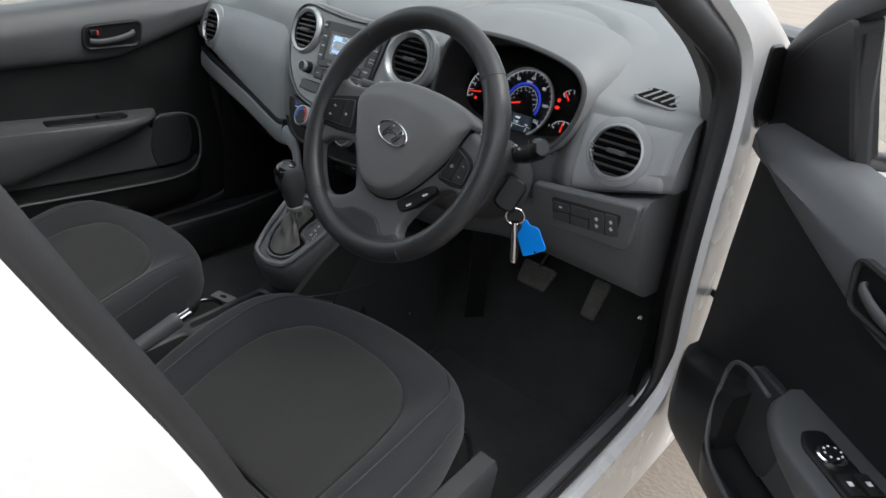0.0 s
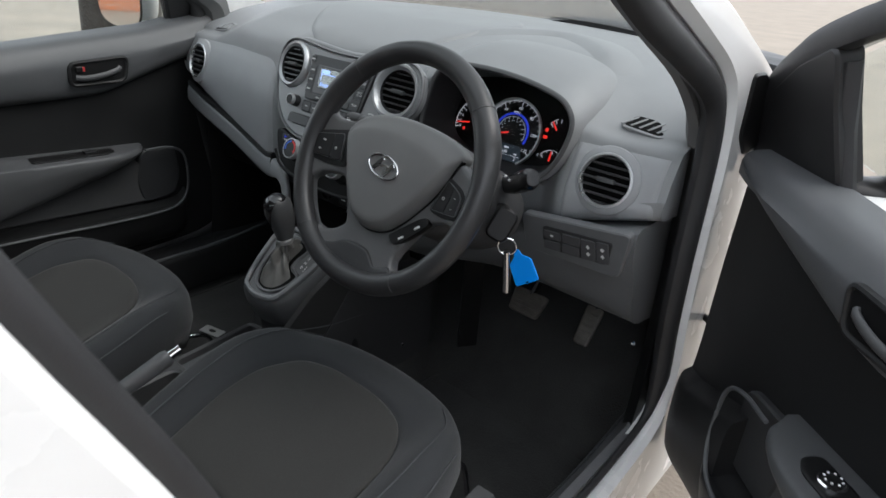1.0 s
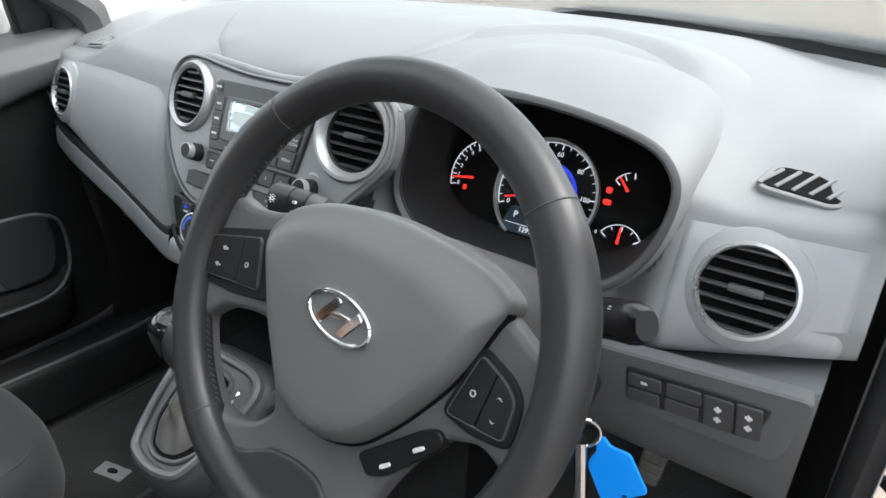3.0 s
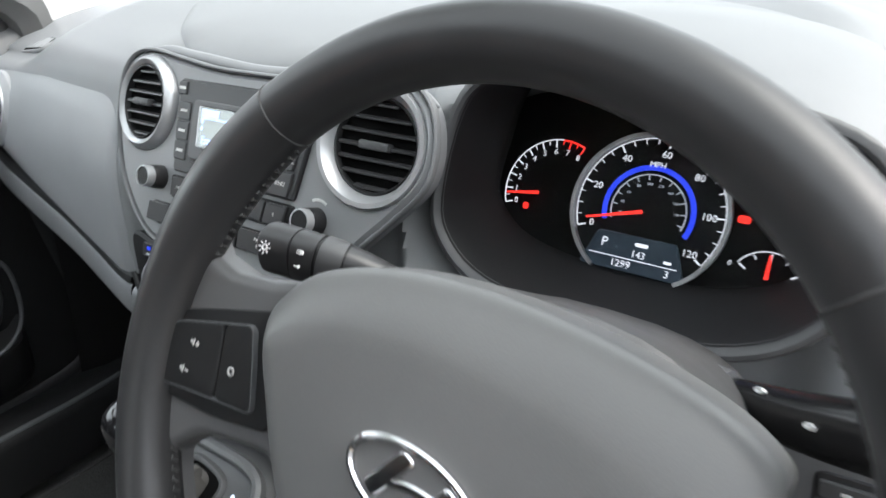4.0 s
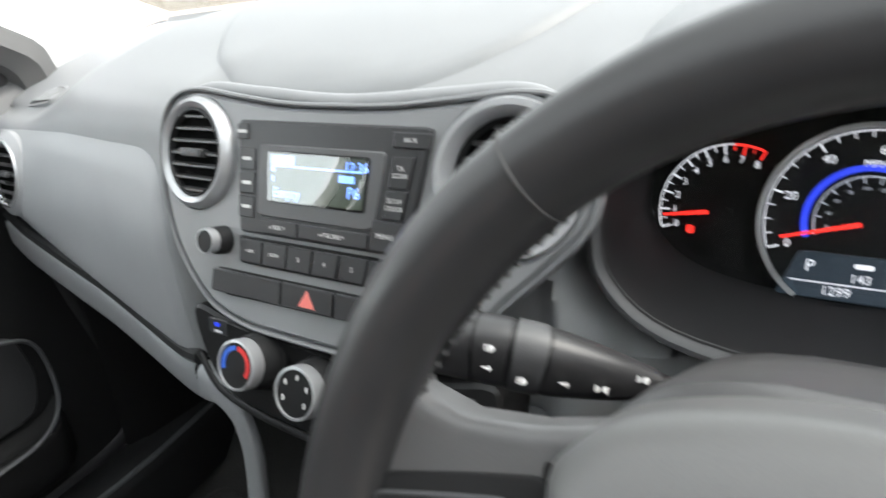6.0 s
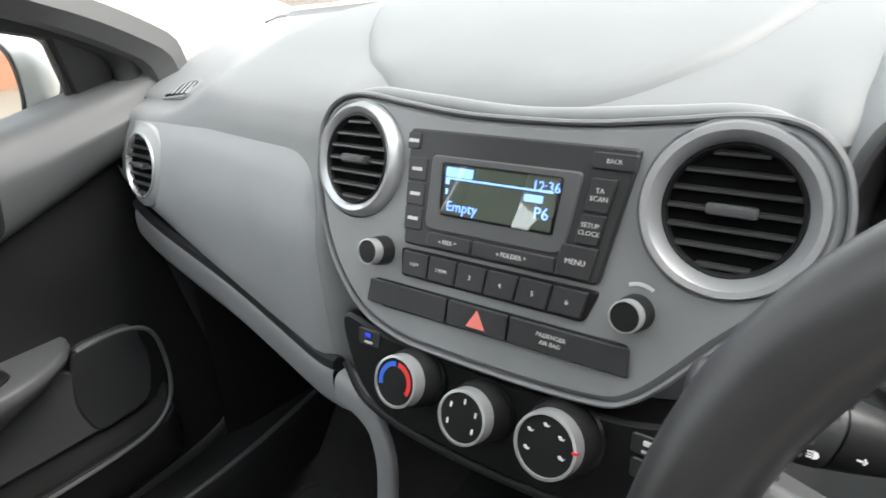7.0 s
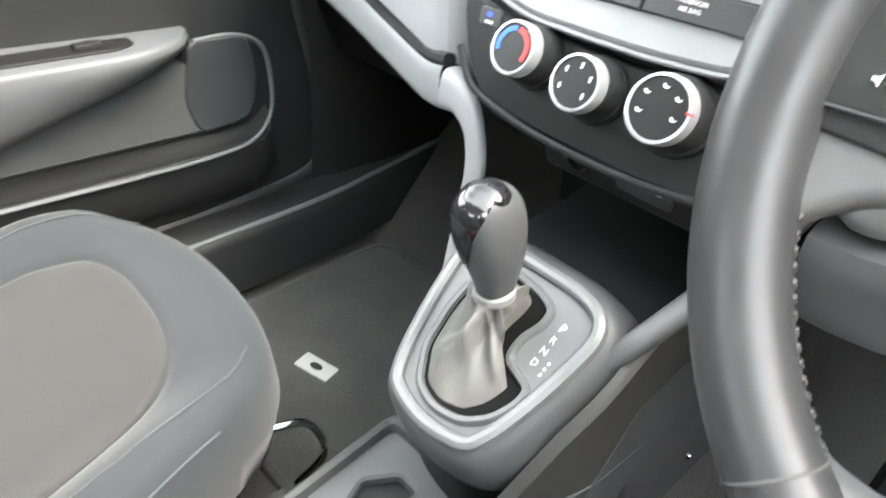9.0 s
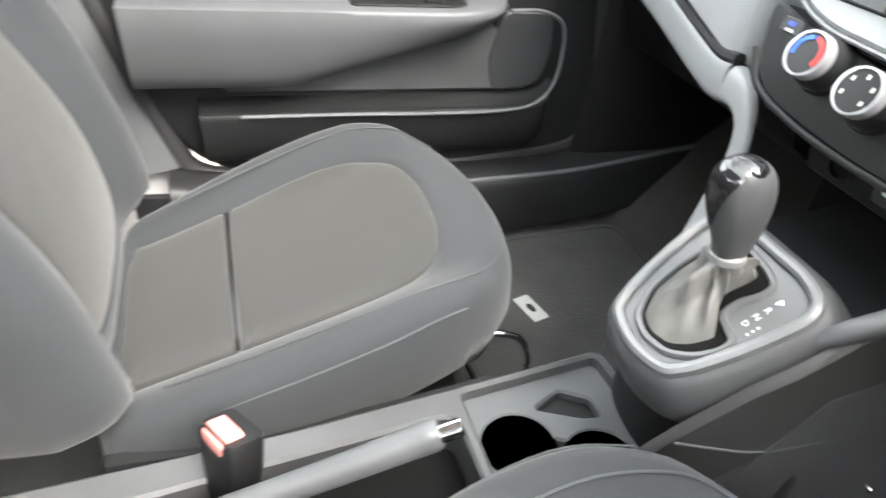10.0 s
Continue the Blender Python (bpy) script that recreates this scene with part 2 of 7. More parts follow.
WHITE = paint("white_paint", (0.78, 0.78, 0.77), 0.25, coat=0.6, mottle=0.004)
GLOSS = paint("gloss_black", (0.008, 0.008, 0.009), 0.08, coat=0.5)
GLASS = pane("window_glass")
SCREEN_GLASS = pane("tinted_windscreen_glass", (0.77, 0.785, 0.775))
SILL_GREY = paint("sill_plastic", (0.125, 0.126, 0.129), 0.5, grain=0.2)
CONSOLE = paint("console_plastic", (0.062, 0.063, 0.065), 0.5, grain=0.15, grain_size=0.0008)
MIRROR = paint("mirror_glass", (0.85, 0.86, 0.87), 0.02, metal=1.0, mottle=0.01)
LABEL_GREY = paint("symbol_print", (0.46, 0.46, 0.45), 0.6)
PRINT = paint("white_print", (0.70, 0.70, 0.70), 0.6)
SCALE_W = glowing("lit_white_print", (0.9, 0.93, 1.0), 0.20)
RED = glowing("lit_red", (1.0, 0.03, 0.02), 0.33)
BLUE = glowing("lit_blue", (0.02, 0.05, 0.75), 0.26)

# ---- the yard outside ----
def tan_ground():
    ma = paint("worn_concrete", (0.235, 0.200, 0.160), 0.85, grain=0.6, grain_size=0.012, mottle=0.22, mottle_size=0.7)
    return ma


GROUND = tan_ground()
BRICK = paint("orange_brick", (0.46, 0.17, 0.085), 0.85, grain=0.5, grain_size=0.008, mottle=0.25, mottle_size=0.12)
MORTAR = paint("mortar", (0.36, 0.32, 0.28), 0.9, grain=0.5, grain_size=0.006)
RENDER = paint("pale_render", (0.62, 0.58, 0.50), 0.85, grain=0.4, grain_size=0.01, mottle=0.12, mottle_size=0.5)
TILES = paint("roof_tiles", (0.16, 0.09, 0.06), 0.8, grain=0.5, grain_size=0.02, mottle=0.2, mottle_size=0.3)
BARK = paint("dark_bark", (0.035, 0.030, 0.025), 0.9, grain=0.8, grain_size=0.02, mottle=0.3, mottle_size=0.1)

bm = bmesh.new()
R = 400
for i in range(24):
    for j in range(24):
        xs = [R * math.copysign(abs(t) ** 3, t) for t in (i / 12 - 1, (i + 1) / 12 - 1)]
        ys = [R * math.copysign(abs(t) ** 3, t) for t in (j / 12 - 1, (j + 1) / 12 - 1)]
        bm.faces.new([bm.verts.new((x, y, 0)) for x, y in ((xs[0], ys[0]), (xs[1], ys[0]), (xs[1], ys[1]), (xs[0], ys[1]))])
tagged(part("ground", bm, GROUND), "worn tan concrete yard around the parked car", "ground", kind="structure")

# ---- car body ----
car = thing("car", (0, 0, 0.15), "white hatchback body with an open driver's door", "car")

FRONT_EDGE = [(-0.46, 1.40), (-0.30, 1.338), (-0.14, 1.262), (0.00, 1.192), (0.125, 1.143), (0.232, 1.098), (0.280, 1.055), (0.300, 0.98), (0.306, 0.85), (0.320, 0.72), (0.342, 0.62), (0.343, 0.57), (0.315, 0.523), (0.15, 0.502)]
SILL = [(0.0, 0.498), (-0.15, 0.498)]
REAR_EDGE = [(-0.27, 0.512), (-0.33, 0.57), (-0.375, 0.66), (-0.41, 0.78), (-0.460, 0.93), (-0.533, 1.10), (-0.59, 1.25), (-0.59, 1.36)]
APERTURES = {1: spline(FRONT_EDGE + SILL + REAR_EDGE, 4), -1: spline([(y, z - 0.08 * min(1, max(0, (0.66 - z) / 0.12))) for y, z in [(y + 0.05 * max(0, 1 - abs(z - 1.05) / 0.15), z) for y, z in FRONT_EDGE] + SILL + [(y - 0.085, z) for y, z in REAR_EDGE]], 4)}
BODY = softened([(-1.75, 1.38), (-0.6, 1.47), (-0.35, 1.44), (0.25, 1.185), (0.62, 1.02), (1.35, 0.90), (1.62, 0.70), (1.64, 0.30), (-1.80, 0.30), (-1.86, 0.80)], 0.08, 6)
BODY_DRIVER = softened([(-1.75, 1.38), (-0.6, 1.47), (-0.35, 1.425), (-0.10, 1.305), (0.10, 1.236), (0.173, 1.209), (0.245, 1.186), (0.336, 1.153), (0.40, 1.129), (0.49, 1.092), (0.66, 1.015), (1.35, 0.90), (1.62, 0.70), (1.64, 0.30), (-1.80, 0.30), (-1.86, 0.80)], 0.08, 6)
REAR_WINDOW = softened([(-0.76, 1.36), (-1.22, 1.33), (-1.36, 1.04), (-0.74, 1.00)], 0.06, 5)


def side_frame(side):
    """y, z in the plane of a body side; w out from the middle of the car."""
    return Matrix(((0, 0, side, 0), (1, 0, 0, 0), (0, 1, 0, 0), (0, 0, 0, 1)))


for side in (1, -1):
    m = side_frame(side)
    APERTURE = APERTURES[side]
    back = 0.0 if side > 0 else 0.085
    bm = bmesh.new()
    plate(bm, BODY_DRIVER if side > 0 else BODY, 0.655 if side > 0 else 0.675, 0.693 if side > 0 else 0.735, m, holes=[inset(APERTURE, -0.022), REAR_WINDOW], bevel=0.010 if side > 0 else 0.008)
    part("body_side", bm, WHITE, car, "white painted body side with the door opening")
    bm = bmesh.new()
    slim = lambda y: min(1, max(0, (-y - 0.12) / 0.15)) if side > 0 else 0.0
    pts = [m @ Vector((p[0] + (q[0] - p[0]) * slim(p[0]), p[1] + (q[1] - p[1]) * slim(p[0]), 0.672)) for p, q in zip(inset(APERTURE, -0.004), inset(APERTURE, -0.014))]
    low = lambda z: 0.62 * min(1, max(0, (0.60 - z) / 0.08)) if side > 0 else 0.0
    tube(bm, pts, 0.020, 0.016, n=10, closed=True, up=(1, 0, 0), taper=lambda t: 1 - max(0.5 * slim(pts[int(round(t * (len(pts) - 1)))].y), low(pts[int(round(t * (len(pts) - 1)))].z)))
    part("door_seal", bm, RUBBER, car, "black rubber door seal")
    bm = bmesh.new()
    plate(bm, inset(REAR_WINDOW, -0.01), 0.70, 0.705, m, bevel=0.001)
    g = part("rear_side_window", bm, GLASS, car)
    g.visible_shadow = False
    # inner trims of the pillars
    bm = bmesh.new()
    low = [(y, z) for y, z in spline([(-0.305, 0.46), (-0.355, 0.60), (-0.400, 0.75), (-0.452, 0.91), (-0.530, 1.08), (-0.585, 1.24), (-0.585, 1.38)], 4, closed=False)]
    rings = []
    for y, z in [(p - back, q) for p, q in low]:
        rings.append([m @ Vector(p) for p in ((y - 0.012, z, 0.665), (y - 0.016, z, 0.651), (y - 0.05, z, 0.639), (y - 0.22, z, 0.633), (y - 0.22, z, 0.665))])
    loft(bm, rings)
    part("pillar_trim", bm, DOOR_GREY, car, "grey plastic trim of the centre pillar")
    bm = bmesh.new()
    top = spline([(-0.58, 1.37), (-0.42, 1.375), (-0.28, 1.325), (-0.11, 1.243), (0.05, 1.168), (0.19, 1.105), (0.275, 1.045), (0.305, 1.00)], 4, closed=False)
    rings = []
    ahead = 0.0 if side > 0 else 0.065
    for y, z in [(y + ahead * max(0, 1 - abs(z - 1.04) / 0.2), z) for y, z in top]:
        rings.append([m @ Vector(p) for p in ((y, z, 0.658), (y + 0.006, z + 0.002, 0.640), (y + 0.03, z + 0.012, 0.625), (y + 0.05, z + 0.03, 0.635), (y + 0.03, z + 0.03, 0.66))])
    loft(bm, rings)
    part("windscreen_pillar_trim", bm, paint("pale_pillar_plastic", (0.11, 0.11, 0.109), 0.6, grain=0.1), car, "light grey trim of the windscreen pillar")
    # sill cover inside the opening
    bm = bmesh.new()
    rings = []
    for y in np.linspace(-0.42, 0.66, 20):
        rise = 0.06 * max(0, -y - 0.2) ** 1.4 * 5 + 0.12 * max(0, y - 0.30)
        rings.append([m @ Vector((y, z + rise, w)) for w, z in (((0.662, 0.496), (0.646, 0.494), (0.626, 0.462), (0.604, 0.412), (0.590, 0.372), (0.568, 0.31), (0.662, 0.31)) if side > 0 else ((0.66, 0.422), (0.635, 0.427), (0.594, 0.425), (0.584, 0.418), (0.578, 0.402), (0.568, 0.32), (0.66, 0.31)))])
    loft(bm, rings)
    # same cover twice: lit side coloured light grey, shaded side charcoal
    part("sill_trim", bm, SILL_GREY if side > 0 else DARK, car, "plastic sill cover, its side's light or shade put into the grey")
    bm = bmesh.new()
    tube(bm, [m @ Vector((y, (0.376 if side > 0 else 0.4205) + 0.12 * max(0, y - 0.30), 0.5895)) for y in np.linspace(-0.20, 0.64, 12)], 0.0048, 0.0048, n=10)
    part("sill_edge", bm, DOOR_GREY, car, "grey edge of the sill cover")
    # lower side of the footwell
    bm = bmesh.new()
    rings = []
    for z in np.linspace(0.30, 1.0, 12):
        y1 = 0.30 + 0.03 * math.sin((z - 0.3) * 4)
        rings.append([m @ Vector((y, z, w)) for y, w in ((y1, 0.655), (y1 + 0.03, 0.63), (y1 + 0.15, 0.60), (0.75, 0.58), (0.75, 0.66), (y1 + 0.05, 0.66))])
    loft(bm, rings)
    part("kick_panel", bm, BLACK, car, "dark plastic side panel of the footwell")

# roof, tailgate, bulkhead, bonnet
bm = bmesh.new()
rings = []
for y, z in ((-1.72, 1.37), (-1.2, 1.45), (-0.6, 1.48), (-0.38, 1.455)):
    xs = np.linspace(-0.70, 0.70, 11)
    rings.append([Vector((x, y, z + 0.035 * (1 - (x / 0.7) ** 2))) for x in xs] + [Vector((x, y, z - 0.03 + 0.035 * (1 - (x / 0.7) ** 2))) for x in reversed(xs)])
loft(bm, rings)
part("roof", bm, WHITE, car)
bm = bmesh.new()
rings = []
for y, z in ((-1.70, 1.33), (-1.2, 1.41), (-0.6, 1.44), (-0.40, 1.42)):
    xs = np.linspace(-0.665, 0.665, 11)
    rings.append([Vector((x, y, z + 0.03 * (1 - (x / 0.7) ** 2))) for x in xs] + [Vector((x, y, z - 0.012 + 0.03 * (1 - (x / 0.7) ** 2))) for x in reversed(xs)])
loft(bm, rings)
part("headlining", bm, paint("grey_headlining", (0.50, 0.49, 0.47), 0.95, grain=0.6, grain_size=0.003, sheen=0.2), car, "pale grey cloth headlining")
bm = bmesh.new()
box(bm, (1.40, 0.06, 0.62), at(0, -1.80, 0.62, 8), 0.02)
part("tailgate", bm, WHITE, car)
bm = bmesh.new()
loft(bm, [[Vector((x, y + 0.05 * (1 - (x / 0.6) ** 2) * -1, z)) for x in np.linspace(-0.62, 0.62, 9)] + [Vector((x, y + 0.006 - 0.05 * (1 - (x / 0.6) ** 2), z)) for x in np.linspace(0.62, -0.62, 9)] for y, z in ((-1.80, 0.93), (-1.71, 1.35))])
g = part("rear_window", bm, GLASS, car)
g.visible_shadow = False
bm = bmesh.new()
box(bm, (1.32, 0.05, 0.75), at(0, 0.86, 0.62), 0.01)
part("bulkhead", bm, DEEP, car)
bm = bmesh.new()
rings = []
for y, z, w in ((0.80, 1.045, 0.70), (0.98, 1.03, 0.71), (1.25, 0.97, 0.70), (1.5, 0.86, 0.64), (1.62, 0.70, 0.58)):
    xs = np.linspace(-w, w, 13)
    rings.append([Vector((x, y + 0.14 * (1 - (x / w) ** 2), z + 0.02 * (1 - (x / w) ** 2))) for x in xs] + [Vector((x, y + 0.14 * (1 - (x / w) ** 2), z - 0.03)) for x in reversed(xs)])
loft(bm, rings)
part("bonnet", bm, WHITE, car, "white painted bonnet")
bm = bmesh.new()
rings = []
for x in np.linspace(-0.68, 0.68, 17):
    y = 0.94 - 0.32 * (x / 0.68) ** 2
    lift = 0.030 * min(1, max(0, (x + 0.1) / 0.2))
    rings.append([Vector((x, y + d, z)) for d, z in ((-0.035, 1.045 + lift), (-0.03, 1.062 + lift), (0.0, 1.068 + lift), (0.09, 1.065 + lift), (0.12, 1.03), (-0.03, 1.03))])
loft(bm, rings)
part("scuttle", bm, BLACK, car, "black plastic scuttle below the windscreen")

# windscreen
def screen(u, v):
    x = u * (0.64 - 0.08 * v)
    y0 = 0.93 - 0.31 * (x / 0.64) ** 2
    y1 = -0.40 + 0.06 * (1 - (x / 0.56) ** 2)
    return (x, y0 + (y1 - y0) * v, 1.085 + (1.435 - 1.085) * v + 0.05 * v * (1 - v))


bm = bmesh.new()
sheet(bm, screen, np.linspace(-1, 1, 19), np.linspace(0, 1, 13), 0.005, (0, 0.4, 0.9))
g = part("windscreen", bm, SCREEN_GLASS, car, "clear curved windscreen")
g.visible_shadow = False

# ---- floor ----
bm = bmesh.new()


def floor_z(x, y):
    tunnel = 0.10 * max(0.0, 1 - (abs(x) / 0.14) ** 3)
    up = 0.0 if y < 0.38 else (y - 0.38) * 0.9
    return 0.295 + max(tunnel, up) + 0.003 * noise.noise((x * 9, y * 9, 0))


sheet(bm, lambda u, v: (u, v, floor_z(u, v)), np.linspace(-0.66, 0.66, 45), np.linspace(-1.0, 0.84, 60), 0.02, (0, 0, 1))
floor = tagged(part("floor", bm, CARPET, None, "black carpet of the car's floor"), "dark carpeted floor of the car", "floor", kind="structure")


def floor_mat(x0, y0, y1, w, label):
    mat = thing("floor_mat", (x0, (y0 + y1) / 2, 0.30), label, "floor mat")
    bm = bmesh.new()
    out = softened([(x0 - w, y1), (x0 - w * 0.96, y0), (x0 + w * 0.96, y0), (x0 + w, y1)], 0.05, 5)
    plate(bm, out, 0.298, 0.308, I4, bevel=0.003)
    part("mat", bm, CARPET, mat)
    bm = bmesh.new()
    tube(bm, [(x, y, 0.307) for x, y in inset(out, 0.006)], 0.006, 0.0035, n=8, closed=True)
    part("edging", bm, CARPET, mat)
    return mat


fm = floor_mat(-0.36, -0.02, 0.40, 0.20, "black carpet floor mat with a small grey woven badge")
bm = bmesh.new()
bd = at(-0.357, 0.122, 0.3085, 0, 0, 14)
plate(bm, rounded(0.062, 0.030, 0.003), 0, 0.0015, bd, bevel=0.0005)
badge = part("badge", bm, paint("grey_badge", (0.32, 0.32, 0.31), 0.7, grain=0.4, grain_size=0.001), fm, "grey woven badge")
bm = bmesh.new()
plate(bm, [(0.011 * math.cos(a), 0.006 * math.sin(a)) for a in np.linspace(0, 2 * math.pi, 20, endpoint=False)], 0.0012, 0.0020, bd, bevel=0.0003)
part("mark", bm, BLACK, badge)
floor_mat(0.36, 0.02, 0.42, 0.21, "black carpet floor mat in the driver's footwell")

# ---- dashboard ----
dash = thing("dashboard", (0, 0.4, 0.80), "two-tone grey plastic dashboard with round vents", "dashboard")


def low_edge(a):
    return 0.872 - 0.26 * (0.574 - max(a, 0.20))


def face_y(a):
    t = min(1, max(0, (a - 0.150) / 0.045))
    return 0.204 + 0.060 * (a / 0.55) ** 1.4 + 0.035 * (1 - t * t * (3 - 2 * t))


def dash_ring(x):
    a = abs(x)
    f, zl, yw = face_y(a), low_edge(a), 0.91 - 0.31 * (a / 0.66) ** 2
    g = min(1, max(0, (0.490 - x) / 0.055))
    f += 0.036 * min(1, max(0, (x - 0.170) / 0.035)) * g * g * (3 - 2 * g)
    t = min(1, max(0, (a - 0.38) / 0.17))
    e = t * t * (3 - 2 * t)
    pts = [(yw, 1.05), (yw - 0.02, 1.082 - 0.016 * e), (0.55, 1.086 - 0.024 * e), (0.43, 1.076 - 0.036 * e), (0.345, 1.056 - 0.047 * e), (f + 0.052, 1.036 - 0.040 * e), (f + 0.028, 1.013 - 0.025 * e), (f + 0.018, 0.985 - 0.012 * e),
           (f + 0.005, 0.95 - 0.002 * e), (f - 0.006, 0.91), (f - 0.009, zl + 0.035), (f - 0.004, zl + 0.010), (f + 0.016, zl), (f + 0.06, zl - 0.004), (0.44, zl - 0.03), (0.62, 0.76), (yw, 0.80)]
    return [Vector((x, y, z)) for y, z in spline(pts, 5)]


HOOD_X = 0.340


def hood_loop(grow, y, drop=0.0, sq=1.0):
    """Opening of the hood, seen from the seat; grow widens it."""
    pts = [(-0.148, 0.955), (-0.138, 1.020), (-0.112, 1.046), (-0.05, 1.053), (0.03, 1.049), (0.10, 1.036), (0.128, 1.020), (0.138, 0.995), (0.128, 0.950), (0.100, 0.915), (0.05, 0.897), (-0.03, 0.893), (-0.10, 0.902), (-0.136, 0.924)]
    lp = inset(spline(pts, 4), -grow)
    if grow > 0.012:
        lp = [(u - 0.9 * (grow - 0.010) * min(1, max(0, (u - 0.06) / 0.07)), z) for u, z in lp]
    return [Vector((HOOD_X + u, y + (z - 0.95) * 0.22, z - drop)) for u, z in lp]


def inside(x, z, loop):
    hit, k = False, len(loop)
    for i in range(k):
        (x0, z0), (x1, z1) = loop[i], loop[(i + 1) % k]
        if (z0 > z) != (z1 > z) and x < x0 + (x1 - x0) * (z - z0) / (z1 - z0):
            hit = not hit
    return hit


VENT_D, VENT_P = (0.551, 0.934), (-0.551, 0.934)
bm = bmesh.new()
xs = sorted(set(np.round(np.linspace(-0.64, 0.64, 321), 4)))
loft(bm, [dash_ring(float(x)) for x in xs])
gone = []
HOOD_HOLE = [(p.x, p.z) for p in hood_loop(0.008, 0.25)]
for f in bm.faces:
    c = f.calc_center_median()
    if c.y < 0.42 and len(f.verts) == 4:
        if any((c.x - vx) ** 2 + (c.z - vz) ** 2 < 0.0405 ** 2 and c.y < 0.32 for vx, vz in (VENT_D, VENT_P)):
            gone.append(f)
bmesh.ops.delete(bm, geom=gone, context="FACES")
RIM = [(p.x, p.z) for p in hood_loop(0.0, 0.25)]


def rim_gap(x, z):
    """Distance outside the hood's opening."""
    best = 9.0
    for (x0, z0), (x1, z1) in zip(RIM, RIM[1:] + RIM[:1]):
        dx, dz = x1 - x0, z1 - z0
        t = min(1, max(0, ((x - x0) * dx + (z - z0) * dz) / (dx * dx + dz * dz + 1e-12)))
        best = min(best, math.hypot(x - x0 - t * dx, z - z0 - t * dz))
    return best


for v in bm.verts:
    if v.co.y < 0.36 and 0.15 < v.co.x < 0.53 and 0.85 < v.co.z < 1.10:
        if inside(v.co.x, v.co.z, HOOD_HOLE):
            v.co.y = 0.37
        elif v.co.x < 0.40:
            v.co.y = max(v.co.y, 0.282 - 1.5 * max(0, rim_gap(v.co.x, v.co.z) - 0.008))
part("dash_body", bm, DASH, dash, "grey grained plastic dashboard body")
bm = bmesh.new()
box(bm, (1.18, 0.02, 0.15), at(0, 0.40, 0.905), 0)
part("backing", bm, DEEP, dash)


def dash_top(x, y):
    """Height of the dashboard's top at a place."""
    ring = dash_ring(x)
    for p, q in zip(ring, ring[1:]):
        if p.z > 1.0 and q.z > 0.98 and p.y >= y >= q.y:
            return p.z + (q.z - p.z) * (p.y - y) / max(1e-6, p.y - q.y)
    return 1.06


CREST = spline([(0.02, 0.33), (0.09, 0.40), (0.15, 0.49), (0.205, 0.565), (0.265, 0.590), (0.335, 0.545), (0.40, 0.485), (0.45, 0.435), (0.49, 0.40)], 5, closed=False)
bm = bmesh.new()
rings = []
for (x, y), (x0, y0), (x1, y1) in zip(CREST, [CREST[0]] + CREST[:-1], CREST[1:] + [CREST[-1]]):
    n = Vector((-(y1 - y0), x1 - x0)).normalized()
    fade = min(1.0, max(0.0, (x - 0.02) / 0.16), max(0.0, (0.49 - x) / 0.08))
    fade = fade * fade * (3 - 2 * fade)
    ring = []
    for d, h in ((-0.034, -0.003), (-0.024, 0.0008), (-0.012, 0.0045), (-0.003, 0.0075), (0.004, 0.0082), (0.018, 0.0072), (0.045, 0.0035), (0.080, -0.003)):
        px, py = x + n.x * d, y + n.y * d
        ring.append(Vector((px, py, dash_top(px, py) + h * fade - 0.004 * (1 - fade) if h > 0 else dash_top(px, py) + h - 0.003 * (1 - fade))))
    rings.append(ring)
loft(bm, rings, close=False, caps=False)
part("dash_brow", bm, DASH, dash, "low crest on the dashboard's top", angle=60)

# raised pad in the middle of the dash top
PAD_TOP = spline([(-0.170, 0.302), (-0.120, 0.281), (-0.060, 0.276), (0.000, 0.280), (0.055, 0.298), (0.098, 0.338), (0.125, 0.390), (0.143, 0.460), (0.152, 0.540), (0.140, 0.620), (0.06, 0.68), (-0.16, 0.68), (-0.34, 0.62), (-0.345, 0.52), (-0.285, 0.420), (-0.220, 0.340)], 4)
bm = bmesh.new()
rings = [[Vector((x, y, dash_top(x, y) + h)) for x, y in inset(PAD_TOP, d)] for d, h in ((-0.003, -0.004), (0.0, 0.0004), (0.0025, 0.0036), (0.006, 0.0056), (0.012, 0.0066), (0.026, 0.0068))]
for k in (0.88, 0.7, 0.5, 0.3, 0.1):
    rings.append([Vector((x, y, dash_top(x, y) + 0.0068)) for p, q in inset(PAD_TOP, 0.026) for x, y in [(-0.08 + (p + 0.08) * k, 0.47 + (q - 0.47) * k)]])
loft(bm, rings)
part("dash_pad", bm, DASH, dash, "low raised pad on the dashboard's top", angle=60)


